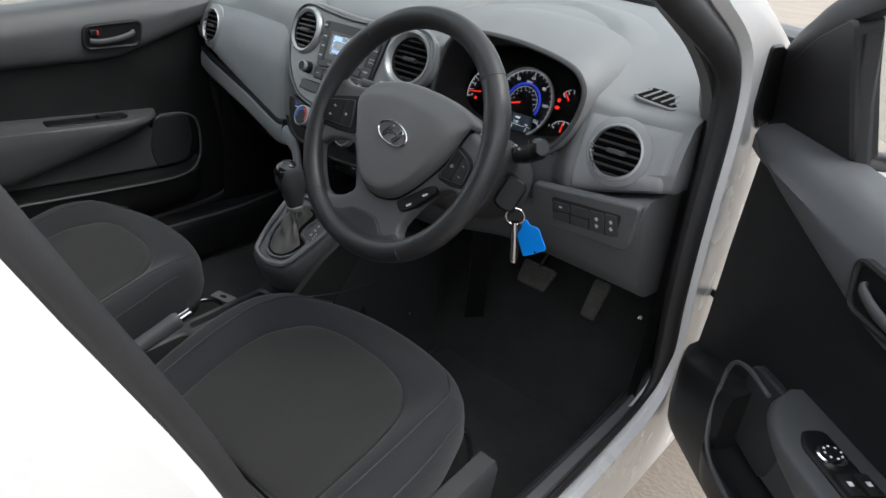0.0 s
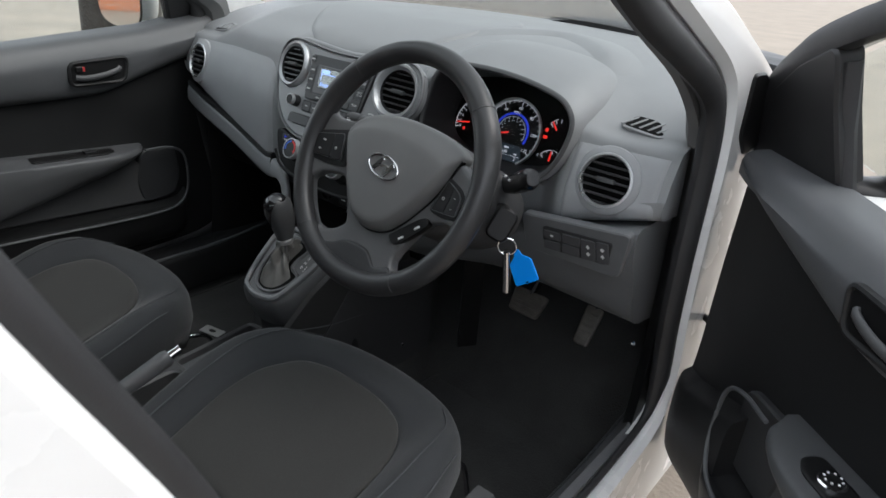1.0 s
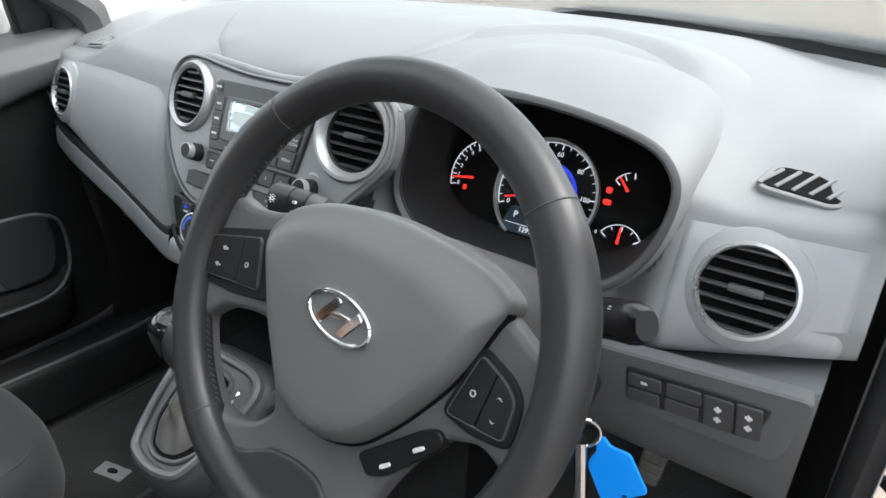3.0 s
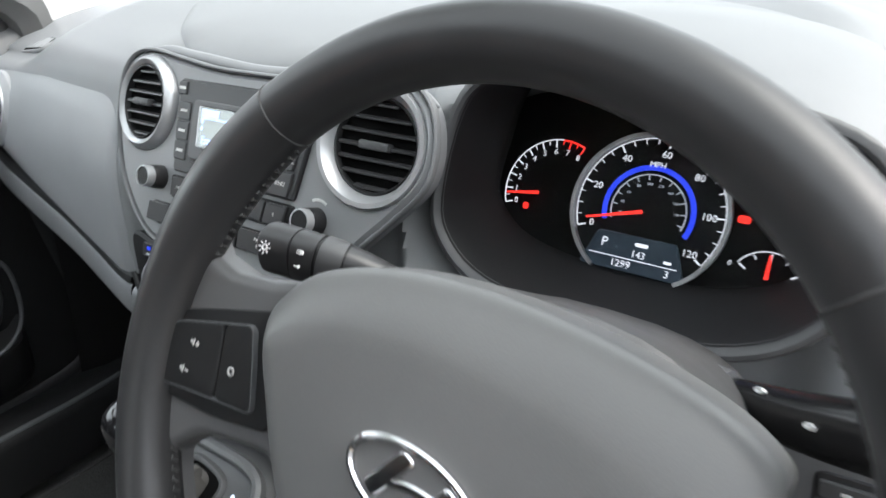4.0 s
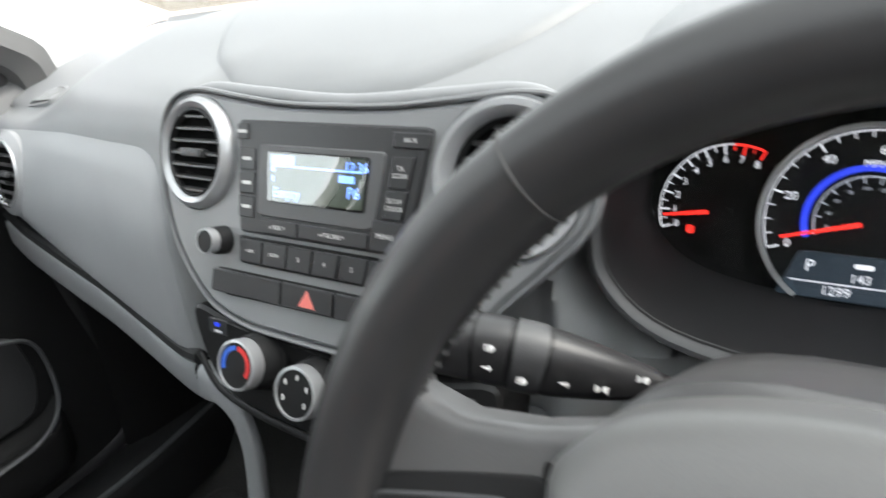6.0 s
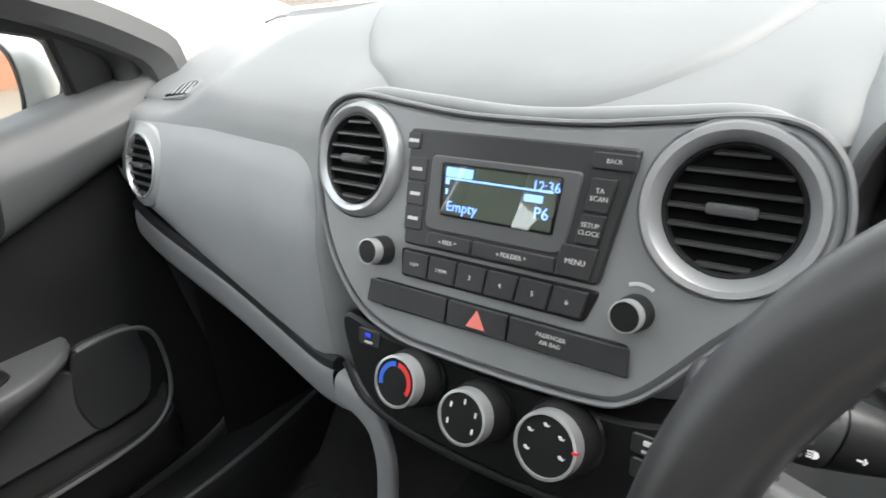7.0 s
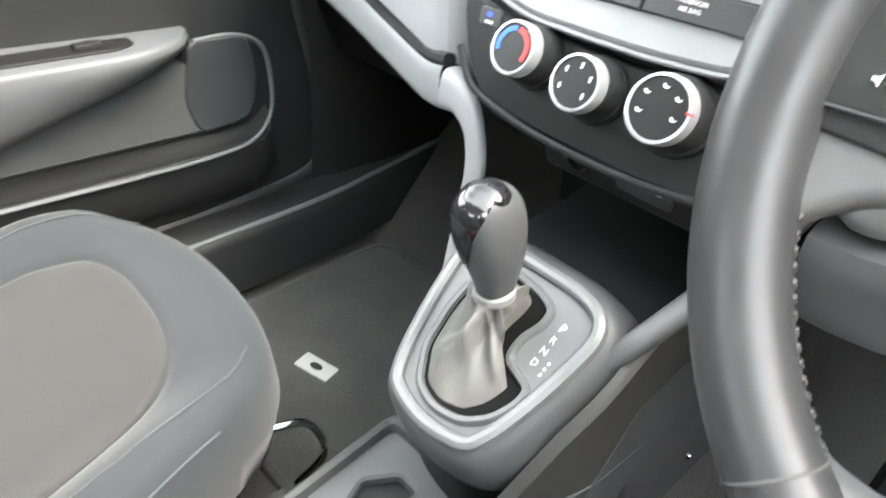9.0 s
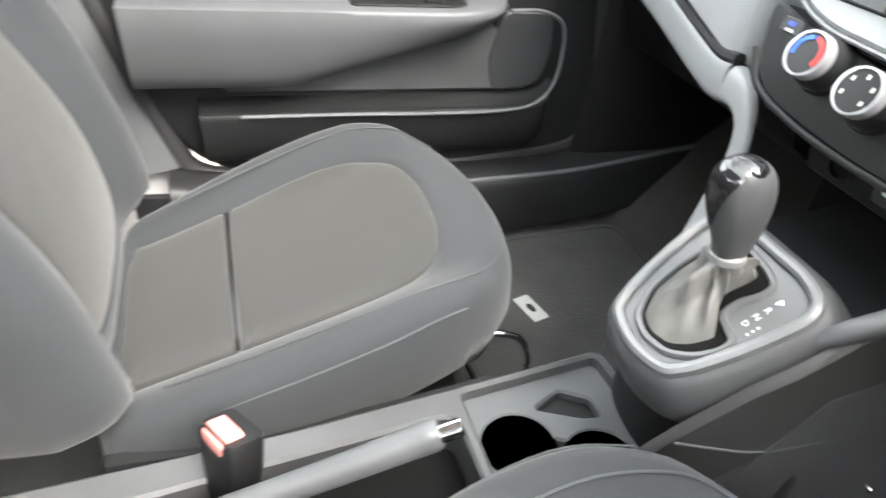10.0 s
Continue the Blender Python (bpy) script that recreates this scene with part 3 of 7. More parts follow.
def face_panel(name, x0, x1, top, drop, proud, material, label):
    """A raised panel that follows the dashboard's face between its lower edge and the height top(x)."""
    bm = bmesh.new()
    us, vs = np.linspace(x0, x1, 46), np.linspace(0, 1, 16)

    def fn(u, v):
        z0, z1 = low_edge(abs(u)) + drop, top(u)
        z = z0 + (z1 - z0) * v
        ring = dash_ring(u)[25:62]
        best = None
        for p, q in zip(ring, ring[1:]):
            if (p.z - z) * (q.z - z) <= 0 and abs(p.z - q.z) > 1e-9:
                best = p.y + (q.y - p.y) * (z - p.z) / (q.z - p.z)
                break
        y = best if best is not None else ring[len(ring) // 2].y
        e = min(v, 1 - v) * (z1 - z0)
        s = min(e, abs(u - x0), abs(u - x1))
        return (u, y - proud + 0.004 * max(0, 1 - s / 0.006) ** 2, z)

    sheet(bm, fn, us, vs, 0.012, (0, -1, 0.1))
    hole = [f for f in bm.faces for c in [f.calc_center_median()] if any((c.x - vx) ** 2 + (c.z - vz) ** 2 < 0.0400 ** 2 for vx, vz in (VENT_D, VENT_P))]
    bmesh.ops.delete(bm, geom=hole, context="FACES")
    return part(name, bm, material, dash, label)


def corner_drop(u, inner, r, z):
    t = max(0, 1 - abs(u - inner) / r)
    return z - 0.05 * (1 - math.sqrt(max(0, 1 - t * t)))


face_panel("glovebox_panel", -0.605, -0.196, lambda u: corner_drop(u, -0.196, 0.05, 0.980 + 0.014 * min(1, (u + 0.6) / 0.2) - 0.004 * (u + 0.6) / 0.4), 0.004, 0.0045, DASH_FACE, "smooth grey panel over the glovebox")
face_panel("side_panel", 0.492, 0.628, lambda u: 0.978, 0.004, 0.0045, DASH_FACE, "smooth grey panel round the outer vent")


SLAT = paint("vent_slat_plastic", (0.034, 0.034, 0.035), 0.34, grain=0.1)
SATIN_RIM = paint("satin_chrome", (0.55, 0.56, 0.57), 0.30, metal=0.75, mottle=0.04)


def air_vent(m, r, wide, parent, silver, tilt, deep=0.0):
    """A round vent: ring, dark bowl, slats and a tab."""
    bm = bmesh.new()
    if silver:
        prof = [(r - 0.004, -0.012), (r, 0.002), (r + 0.0025, 0.0062 + 0.3 * deep), (r + 0.55 * wide, 0.0078 + 0.75 * deep), (r + 0.85 * wide, 0.0052 + deep), (r + wide, deep), (r + wide, deep - 0.006), (r, -0.012)]
    else:
        prof = [(r - 0.004, -0.012), (r - 0.001, 0.004), (r + 0.001, 0.006), (r + 0.004, 0.005), (r + wide, -0.001), (r + wide + 0.001, -0.006), (r, -0.012)]
    lathe(bm, prof, m, 56)
    vent = part("air_vent", bm, SILVER if silver else DASH_FACE, parent, "round air vent with a silver ring" if silver else "round air vent with a thin bright ring")
    bm = bmesh.new()
    lathe(bm, [(r - 0.0020, -0.010), (r - 0.0020, 0.0035), (r - 0.0006, 0.0058), (r + 0.0012, 0.0048), (r + 0.001, -0.010)] if silver else [(r - 0.0028, -0.010), (r - 0.0028, 0.0048), (r - 0.0010, 0.0074), (r + 0.0016, 0.0070), (r + 0.0026, 0.0040), (r + 0.001, -0.010)], m, 56)
    part("rim", bm, SATIN_RIM if not silver else DARK, vent, "bright satin rim" if not silver else "dark inner rim")
    bm = bmesh.new()
    lathe(bm, [(r - 0.003, 0.0), (r - 0.004, -0.03), (0.004, -0.036), (r - 0.005, -0.038), (r + 0.0, 0.0)], m, 40)
    part("bowl", bm, DEEP, vent)
    n = 7
    for i in range(n):
        v = -r + (i + 0.5) * 2 * r / n
        half = math.sqrt(max(0, (r - 0.0022) ** 2 - v * v))
        if half < 0.01:
            continue
        bm = bmesh.new()
        sec = [(-0.0014, 0.0034), (-0.0008, 0.0042), (0.0008, 0.0042), (0.0015, 0.0032), (0.0019, -0.010), (-0.0012, -0.012)]
        ct, st = math.cos(radians(tilt)), math.sin(radians(tilt))
        rings = [[m @ Vector((u, v + dv * ct - w * st, w * ct)) for dv, w in sec] for u in (-half, -half * 0.5, 0, half * 0.5, half)]
        loft(bm, rings)
        part("slat", bm, SLAT, vent)
    bm = bmesh.new()
    box(bm, (0.028, 0.007, 0.010), m @ at(0, 0.0, 0.004), 0.0022)
    part("tab", bm, CONSOLE, vent, "grey adjusting tab")
    for u in (-0.5 * r, 0.5 * r):
        bm = bmesh.new()
        box(bm, (0.0016, 1.6 * r, 0.006), m @ at(u, 0, -0.020), 0)
        part("vane", bm, DEEP, vent)
    return vent


for x, z in (VENT_D, VENT_P):
    m = plane_at((x, face_y(0.551) + 0.0, z), 16) @ Matrix.Rotation(radians(6 if x > 0 else -6), 4, "Y")
    air_vent(m @ Matrix.Translation((0, 0, 0.004)), 0.0392, 0.012, dash, False, 14)

# window-demister slots on the dash top
def slot_vent(x, y, z, turn, s):
    m = at(x, y, z, 21, 5 * s, turn) @ Matrix.Scale(0.80, 4)
    out = softened([(-0.044 * s, -0.016), (0.030 * s, -0.022), (0.046 * s, 0.004), (0.004 * s, 0.024), (-0.030 * s, 0.022)], 0.010, 5)
    bm = bmesh.new()
    plate(bm, inset(out, -0.006), -0.006, 0.0005, m, bevel=0.001)
    v = part("demister_vent", bm, DASH, dash, "slotted side-window demister vent")
    bm = bmesh.new()
    plate(bm, out, -0.002, 0.0015, m, bevel=0.0003)
    part("slot_bed", bm, DEEP, v)
    for k in range(5):
        bm = bmesh.new()
        a = -0.036 * s + k * 0.017 * s
        lo, hi = -0.016, 0.021 - 0.002 * abs(k - 2)
        pts = [m @ Vector((a + 0.010 * s * (t - 0.5) * 2, lo + (hi - lo) * t, 0.0018)) for t in np.linspace(0, 1, 4)]
        tube(bm, pts, 0.0022, 0.0012, n=8)
        part("slat", bm, DASH, v)
    return v


slot_vent(0.566, 0.340, 1.0085, 8, 1.0)
slot_vent(-0.566, 0.345, 1.0098, -8, -1.0)

# curved trim along the passenger's lower edge, down to the console
bm = bmesh.new()
path = spline([(-0.628, 0.276, 0.851), (-0.57, 0.265, 0.838), (-0.47, 0.252, 0.820), (-0.38, 0.242, 0.802), (-0.30, 0.229, 0.786), (-0.225, 0.214, 0.775), (-0.185, 0.205, 0.780)], 6, closed=False)
tube(bm, [(x, y, z - 0.009) for x, y, z in path], 0.011, 0.0225, n=20, up=(0, 0, 1), power=0.55)
part("lower_trim", bm, DASH, dash, "grey trim strip under the glovebox")
bm = bmesh.new()
tube(bm, [(x, y - 0.002, z + 0.0175) for x, y, z in path], 0.0075, 0.0075, n=8, up=(0, 0, 1))
part("trim_groove", bm, DARK, dash, "dark groove above the trim strip")
bm = bmesh.new()
x, y, z = path[-1]
tube(bm, [(x - 0.0010, y + 0.0003, z - 0.009), (x + 0.0010, y - 0.0003, z - 0.009)], 0.0113, 0.0229, n=20, up=(0, 0, 1), power=0.55)
part("trim_joint", bm, DEEP, dash)
bm = bmesh.new()
path = spline([(-0.1845, 0.205, 0.771), (-0.162, 0.201, 0.767), (-0.142, 0.197, 0.748), (-0.131, 0.192, 0.712), (-0.134, 0.186, 0.660), (-0.132, 0.172, 0.610), (-0.120, 0.150, 0.560)], 6, closed=False)
tube(bm, path, 0.0218, 0.0128, n=20, up=(0.1, -1, 0.0), power=0.6, taper=lambda t: 1 - 0.52 * min(1, t * 2.8))
part("console_leg", bm, DASH_FACE, dash, "grey curved trim leg beside the console")
bm = bmesh.new()
path = spline([(0.150, 0.222, 0.815), (0.142, 0.232, 0.785), (0.130, 0.238, 0.752), (0.118, 0.226, 0.724), (0.109, 0.197, 0.704), (0.101, 0.168, 0.689), (0.092, 0.146, 0.673), (0.078, 0.132, 0.648)], 6, closed=False)
tube(bm, path, 0.0095, 0.0135, n=16, up=(0.2, -1, 1), power=0.75, taper=lambda t: 1.1 - 0.15 * t)
part("console_leg", bm, DOOR_GREY, dash, "grey curved trim leg beside the console")
# dark glovebox underside and the footwell's back
bm = bmesh.new()
rings = []
for x in np.linspace(-0.62, -0.16, 12):
    zl = low_edge(abs(x))
    rings.append([Vector((x, y, z)) for y, z in ((face_y(abs(x)) + 0.035, zl - 0.02), (0.30, zl - 0.075), (0.36, 0.66), (0.46, 0.62), (0.60, 0.70), (0.40, zl - 0.02))])
loft(bm, rings)
part("glovebox_underside", bm, BLACK, dash)
# knee panel under the wheel, with the switch bank
KNEE = plane_at((0.54, 0.236, 0.822), -14)
bm = bmesh.new()
rings = []
for x in np.linspace(0.150, 0.625, 16):
    zl = low_edge(x)
    rings.append([Vector((x, y, z)) for y, z in spline([(0.238 + 0.02 * (x - 0.5), zl - 0.008), (0.240, zl - 0.05), (0.258, zl - 0.09), (0.290, 0.715), (0.345, 0.690), (0.42, 0.70), (0.40, zl - 0.02), (0.28, zl - 0.004)], 3)])
loft(bm, rings)
KNEE_GREY = paint("knee_panel_plastic", (0.112, 0.115, 0.118), 0.5, grain=0.12, grain_size=0.0008)
part("knee_panel", bm, KNEE_GREY, dash, "dark grey knee panel below the steering wheel")
bm = bmesh.new()
plate(bm, softened([(-0.105, 0.037), (0.085, 0.062), (0.070, -0.022), (-0.095, -0.028)], 0.012), -0.01, 0.004, KNEE, bevel=0.002)
part("switch_panel", bm, KNEE_GREY, dash, "grey panel round the switch bank")
bm = bmesh.new()
plate(bm, softened([(-0.064, 0.028), (0.058, 0.040), (0.050, -0.004), (-0.060, -0.014)], 0.008), 0, 0.0052, KNEE, bevel=0.001)
bank = part("switch_bank", bm, RUBBER, dash, "dark bank of switches")
for u, v, w, h, mark in ((-0.045, 0.016, 0.030, 0.015, 1), (-0.045, -0.003, 0.030, 0.016, 0), (-0.011, 0.020, 0.030, 0.016, 0), (-0.011, 0.001, 0.030, 0.016, 0), (0.019, 0.013, 0.024, 0.036, 2), (0.043, 0.017, 0.020, 0.036, 2)):
    bm = bmesh.new()
    m = KNEE @ at(u, v, 0.005, 0, 0, 6)
    plate(bm, rounded(w, h, 0.0025), 0, 0.0022, m, bevel=0.0008)
    b = part("switch", bm, CONSOLE, bank)
    for k in range(mark):
        bm = bmesh.new()
        plate(bm, rounded(0.006, 0.0035, 0.001), 0.002, 0.0025, m @ at(0, 0.006 - 0.012 * k if mark > 1 else 0, 0), bevel=0.0002)
        if mark > 1:
            plate(bm, rounded(0.0022, 0.0075, 0.001), 0.002, 0.0025, m @ at(0, 0.006 - 0.012 * k, 0), bevel=0.0002)
        part("symbol", bm, PRINT, b)

# ---- centre bezel ----
FACE = plane_at((0.0, 0.215, 0.95), 20)
HALF = [(0, 0.086), (0.05, 0.087), (0.10, 0.092), (0.145, 0.097), (0.172, 0.092), (0.187, 0.076), (0.190, 0.052), (0.184, 0.010), (0.164, -0.035), (0.127, -0.072), (0.085, -0.086), (0.04, -0.0885), (0, -0.089)]
RIGHT = [(0, 0.086), (0.05, 0.087), (0.10, 0.092), (0.145, 0.097), (0.172, 0.093), (0.189, 0.078), (0.1965, 0.055), (0.1965, 0.034), (0.190, 0.017), (0.170, -0.006), (0.145, -0.032), (0.121, -0.060), (0.103, -0.077), (0.085, -0.085), (0.04, -0.0885), (0, -0.089)]
OUT = spline(RIGHT + [(-u, v) for u, v in reversed(HALF[1:-1])], 4)
VENTS = [(-0.1445, 0.047), (0.1405, 0.046)]
bm = bmesh.new()
plate(bm, OUT, -0.020, 0.0, FACE, holes=[circle(0.0440, 40, *VENTS[0]), circle(0.0485, 40, *VENTS[1])], bevel=0.004)
part("centre_bezel", bm, BEZEL, dash, "graphite centre panel round the radio")
bm = bmesh.new()
tube(bm, [FACE @ Vector((u, v, -0.003)) for u, v in inset(OUT, -0.002)], 0.0022, 0.004, n=8, closed=True, up=(0, -1, 0.3))
part("bezel_edge", bm, paint("bezel_edge_grey", (0.15, 0.153, 0.157), 0.5), dash)
for u, v in VENTS:
    near = u > 0
    air_vent(FACE @ at(u, v, -0.010 if near else -0.001, 0, 5 if near else -5), 0.0378 if near else 0.0352, 0.0128 if near else 0.0115, dash, True, 12, 0.010 if near else 0.0)
# lip over the bezel
bm = bmesh.new()
top = [p for p in spline([(-0.187, 0.083), (-0.145, 0.0990), (-0.09, 0.0965), (0, 0.0910), (0.09, 0.0965), (0.145, 0.0990), (0.187, 0.083)], 6, closed=False)]
tube(bm, [FACE @ Vector((u, v, -0.014)) for u, v in top], 0.0070, 0.0062, n=12, up=(0, -1, 0.2), taper=lambda t: min(1.0, 0.15 + 7 * min(t, 1 - t)))
part("dash_lip", bm, DASH, dash)

# ---- instrument hood and cluster ----
bm = bmesh.new()
rings = [hood_loop(-0.010, 0.335), hood_loop(-0.004, 0.290), hood_loop(0.000, 0.252), hood_loop(0.003, 0.246), hood_loop(0.008, 0.248), hood_loop(0.012, 0.258), hood_loop(0.018, 0.285, -0.005), hood_loop(0.022, 0.33, -0.012), hood_loop(0.024, 0.39, -0.013), hood_loop(0.024, 0.46, 0.000), hood_loop(0.020, 0.56, 0.028)]
loft(bm, rings, caps=False)
part("instrument_hood", bm, paint("hood_plastic", (0.215, 0.221, 0.226), 0.55, grain=0.08, grain_size=0.0007), dash, "smooth grey hood round the instruments")
bm = bmesh.new()
loft(bm, [hood_loop(-0.0105, 0.3351), hood_loop(-0.0045, 0.2901), hood_loop(-0.0012, 0.2560), hood_loop(-0.0006, 0.2490)], caps=False)
part("hood_lining", bm, paint("hood_black", (0.017, 0.017, 0.0176), 0.55, spec=0.3, grain=0.3, grain_size=0.001), dash, "black inside of the instrument hood")
bm = bmesh.new()
loft(bm, [hood_loop(-0.0010, 0.2520), hood_loop(0.0004, 0.2462), hood_loop(0.0030, 0.2440), hood_loop(0.0062, 0.2446), hood_loop(0.0082, 0.2470), hood_loop(0.0080, 0.2520)], caps=False)
part("hood_lip", bm, CONSOLE, dash, "dark grey rolled lip of the hood")

CL = plane_at((0.331, 0.328, 0.953), 22)
cluster = thing("instrument_cluster", (0.331, 0.34, 0.90), "lit black instrument cluster with round speedometer and small display", "instrument cluster")
bm = bmesh.new()
plate(bm, spline([(-0.150, 0.02), (-0.135, 0.062), (-0.06, 0.083), (0.05, 0.083), (0.125, 0.066), (0.158, 0.03), (0.140, -0.030), (0.100, -0.055), (0.03, -0.064), (-0.06, -0.062), (-0.115, -0.046), (-0.145, -0.015)], 5), -0.012, -0.002, CL, bevel=0.001)
part("dial_plate", bm, paint("cluster_black", (0.003, 0.003, 0.0032), 0.7, spec=0.15), cluster)
FACE_BLACK = paint("dial_black", (0.004, 0.004, 0.0045), 0.6, spec=0.2)


def arc_strip(bm, cx, cy, r0, r1, a0, a1, m, w=0.0008, n=40):
    rings = []
    for a in np.linspace(radians(a0), radians(a1), n):
        rings.append([m @ Vector((cx + r * math.cos(a), cy + r * math.sin(a), h)) for r, h in ((r0, 0), (r0, w), (r1, w), (r1, 0))])
    loft(bm, rings)


def gauge(cx, cy, r, a0, a1, ticks, long_every, numbers, size, needle, ring, red_from=None, disc=1.0, hub=True):
    """A dial with scale marks, numbers, needle and, where it has one, a raised ring. Angles run clockwise from a0 to a1."""
    bm = bmesh.new()
    lathe(bm, [(0.001, 0.0), (r * disc, 0.0), (r * disc + 0.0005, -0.002), (0.001, -0.002)], CL @ at(cx, cy, 0.0 if disc == 1 else -0.0006), 48)
    g = part("gauge", bm, FACE_BLACK, cluster)
    bm = bmesh.new()
    bmr = bmesh.new()
    for i in range(ticks + 1):
        a = a0 + (a1 - a0) * i / ticks
        ln = 0.0058 if i % long_every == 0 else 0.0034
        tgt = bmr if red_from is not None and i >= red_from else bm
        box(tgt, (ln, 0.0011 if i % long_every == 0 else 0.0007, 0.0006), CL @ at(cx, cy, 0.001) @ Matrix.Rotation(radians(a), 4, "Z") @ at(r - 0.0015 - ln / 2, 0, 0), 0)
    part("scale", bm, SCALE_W, g)
    if red_from is not None:
        arc_strip(bmr, cx, cy, r - 0.0018, r - 0.0004, a1, a0 + (a1 - a0) * red_from / ticks, CL @ at(0, 0, 0.0006), n=12)
        part("red_zone", bmr, RED, g)
        bmw = bmesh.new()
        arc_strip(bmw, cx, cy, r - 0.0012, r - 0.0004, a0 + (a1 - a0) * red_from / ticks, a0, CL @ at(0, 0, 0.0006), n=24)
        part("scale_arc", bmw, SCALE_W, g)
    else:
        bmr.free()
    for k, text in numbers:
        a = radians(a0 + (a1 - a0) * k)
        rr = r - size * 1.62
        writing("number", text, CL @ at(cx + rr * math.cos(a), cy + rr * math.sin(a), 0.0012), size, SCALE_W, g)
    if needle:
        na, nl, n0 = needle
        bm = bmesh.new()
        m = CL @ at(cx, cy, 0.004) @ Matrix.Rotation(radians(na), 4, "Z")
        loft(bm, [[m @ Vector((d, s * wd, h)) for s, h in ((-1, 0), (1, 0), (1, 0.0012), (-1, 0.0012))] for d, wd in ((n0, 0.0014), (nl, 0.0007))])
        part("needle", bm, RED, g, "lit red needle")
    if hub:
        bm = bmesh.new()
        lathe(bm, [(0.0001, 0.0065), (0.005, 0.0062), (0.0068, 0.005), (0.007, 0.001), (0.0001, 0.001)], CL @ at(cx, cy, 0), 24)
        part("hub", bm, BLACK, g)
    if ring:
        bm = bmesh.new()
        arc_strip(bm, cx, cy, r + 0.0005, r + 0.0035, -58, 236, CL @ at(0, 0, 0), w=0.006, n=60)
        part("ring", bm, SILVER, g, "silver ring")
    return g


sp = gauge(0.0, -0.006, 0.0565, 202, -34, 24, 4, [(0, "0"), (1 / 6, "20"), (2 / 6, "40"), (3 / 6, "60"), (4 / 6, "80"), (5 / 6, "100"), (1, "120")], 0.0076, (196, 0.047, 0.003), True, hub=False)
bm = bmesh.new()
arc_strip(bm, 0, -0.006, 0.0553, 0.0560, -34, 202, CL @ at(0, 0, 0.0006), n=70)
part("scale_arc", bm, SCALE_W, sp)
bm = bmesh.new()
arc_strip(bm, 0, -0.006, 0.0314, 0.0352, -25, 200, CL @ at(0, 0, 0.001), n=60)
part("blue_ring", bm, BLUE, sp, "lit blue ring")
bm = bmesh.new()
arc_strip(bm, 0, -0.006, 0.0278, 0.0286, -20, 200, CL @ at(0, 0, 0.001), n=50)
for i in range(12):
    box(bm, (0.0035, 0.0008, 0.0006), CL @ at(0, -0.006, 0.001) @ Matrix.Rotation(radians(195 - i * 19), 4, "Z") @ at(0.0258, 0, 0), 0)
DIM_W = glowing("dim_lit_print", (0.85, 0.9, 1.0), 0.08)
part("inner_scale", bm, DIM_W, sp)
for i in range(9):
    a = radians(192 - i * 23.5)
    writing("number", str(20 + 20 * i), CL @ at(0.0210 * math.cos(a), -0.006 + 0.0210 * math.sin(a), 0.0012), 0.0030, DIM_W, sp)
writing("unit", "MPH", CL @ at(0, 0.0295, 0.0022), 0.0062, SCALE_W, sp)
gauge(-0.0775, -0.006, 0.0445, 200, 66, 16, 2, [(i / 8, str(i)) for i in range(9)], 0.0066, (189, 0.0405, 0.012), False, red_from=13, disc=0.03, hub=False)
tg = gauge(0.092, 0.010, 0.0275, 146, 100, 2, 1, [], 0.005, (133, 0.026, 0.009), False, disc=0.03, hub=False)
fg = gauge(0.090, -0.041, 0.0245, 148, 32, 4, 2, [], 0.005, (91, 0.022, 0.005), False, disc=0.03, hub=False)
for u, t in ((-0.0255, "0"), (0.0245, "1")):
    writing("number", t, CL @ at(0.090 + u, -0.030, 0.0012), 0.0052, SCALE_W, fg)
bm = bmesh.new()
arc_strip(bm, 0.090, -0.041, 0.0238, 0.0246, 32, 148, CL @ at(0, 0, 0.0006), n=24)
part("scale_arc", bm, SCALE_W, fg)
bm = bmesh.new()
arc_strip(bm, 0.092, 0.010, 0.0268, 0.0276, 112, 146, CL @ at(0, 0, 0.0006), n=12)
part("scale_arc", bm, SCALE_W, tg)
bm = bmesh.new()
plate(bm, softened([(-0.0335, -0.0260), (0.027, -0.0260), (0.038, -0.0545), (-0.044, -0.0545)], 0.003), 0, 0.003, CL, bevel=0.0006)
disp = part("display", bm, glowing("display_glow", (0.030, 0.048, 0.068), 0.09), cluster, "dark blue-grey trip display")
writing("gear_letter", "P", CL @ at(-0.0265, -0.0350, 0.0033), 0.0105, SCALE_W, disp)
writing("trip_figure", "143", CL @ at(0.001, -0.0400, 0.0033), 0.0075, SCALE_W, disp)
writing("odometer_figure", "1299", CL @ at(-0.011, -0.0493, 0.0033), 0.0080, SCALE_W, disp)
writing("temperature_figure", "3", CL @ at(0.0245, -0.0495, 0.0033), 0.0080, SCALE_W, disp)
bm = bmesh.new()
plate(bm, rounded(0.068, 0.0007, 0.0002, 2, -0.003, -0.0445), 0.003, 0.0033, CL, bevel=0.0001)
plate(bm, rounded(0.010, 0.003, 0.001, 2, 0.002, -0.0322), 0.003, 0.0033, CL, bevel=0.0001)
plate(bm, rounded(0.006, 0.0022, 0.0006, 2, 0.0235, -0.0408), 0.003, 0.0033, CL, bevel=0.0001)
part("display_mark", bm, SCALE_W, disp)
for u, v, w, h in ((0.0660, 0.0140, 0.0062, 0.0062), (0.0670, 0.0018, 0.0085, 0.0055), (-0.1000, -0.0205, 0.0048, 0.0055)):
    bm = bmesh.new()
    plate(bm, rounded(w, h, 0.0018), 0.0, 0.0008, CL @ at(u, v, 0), bevel=0.0002)
    part("warning_light", bm, RED, cluster, "lit red warning light")
bm = bmesh.new()
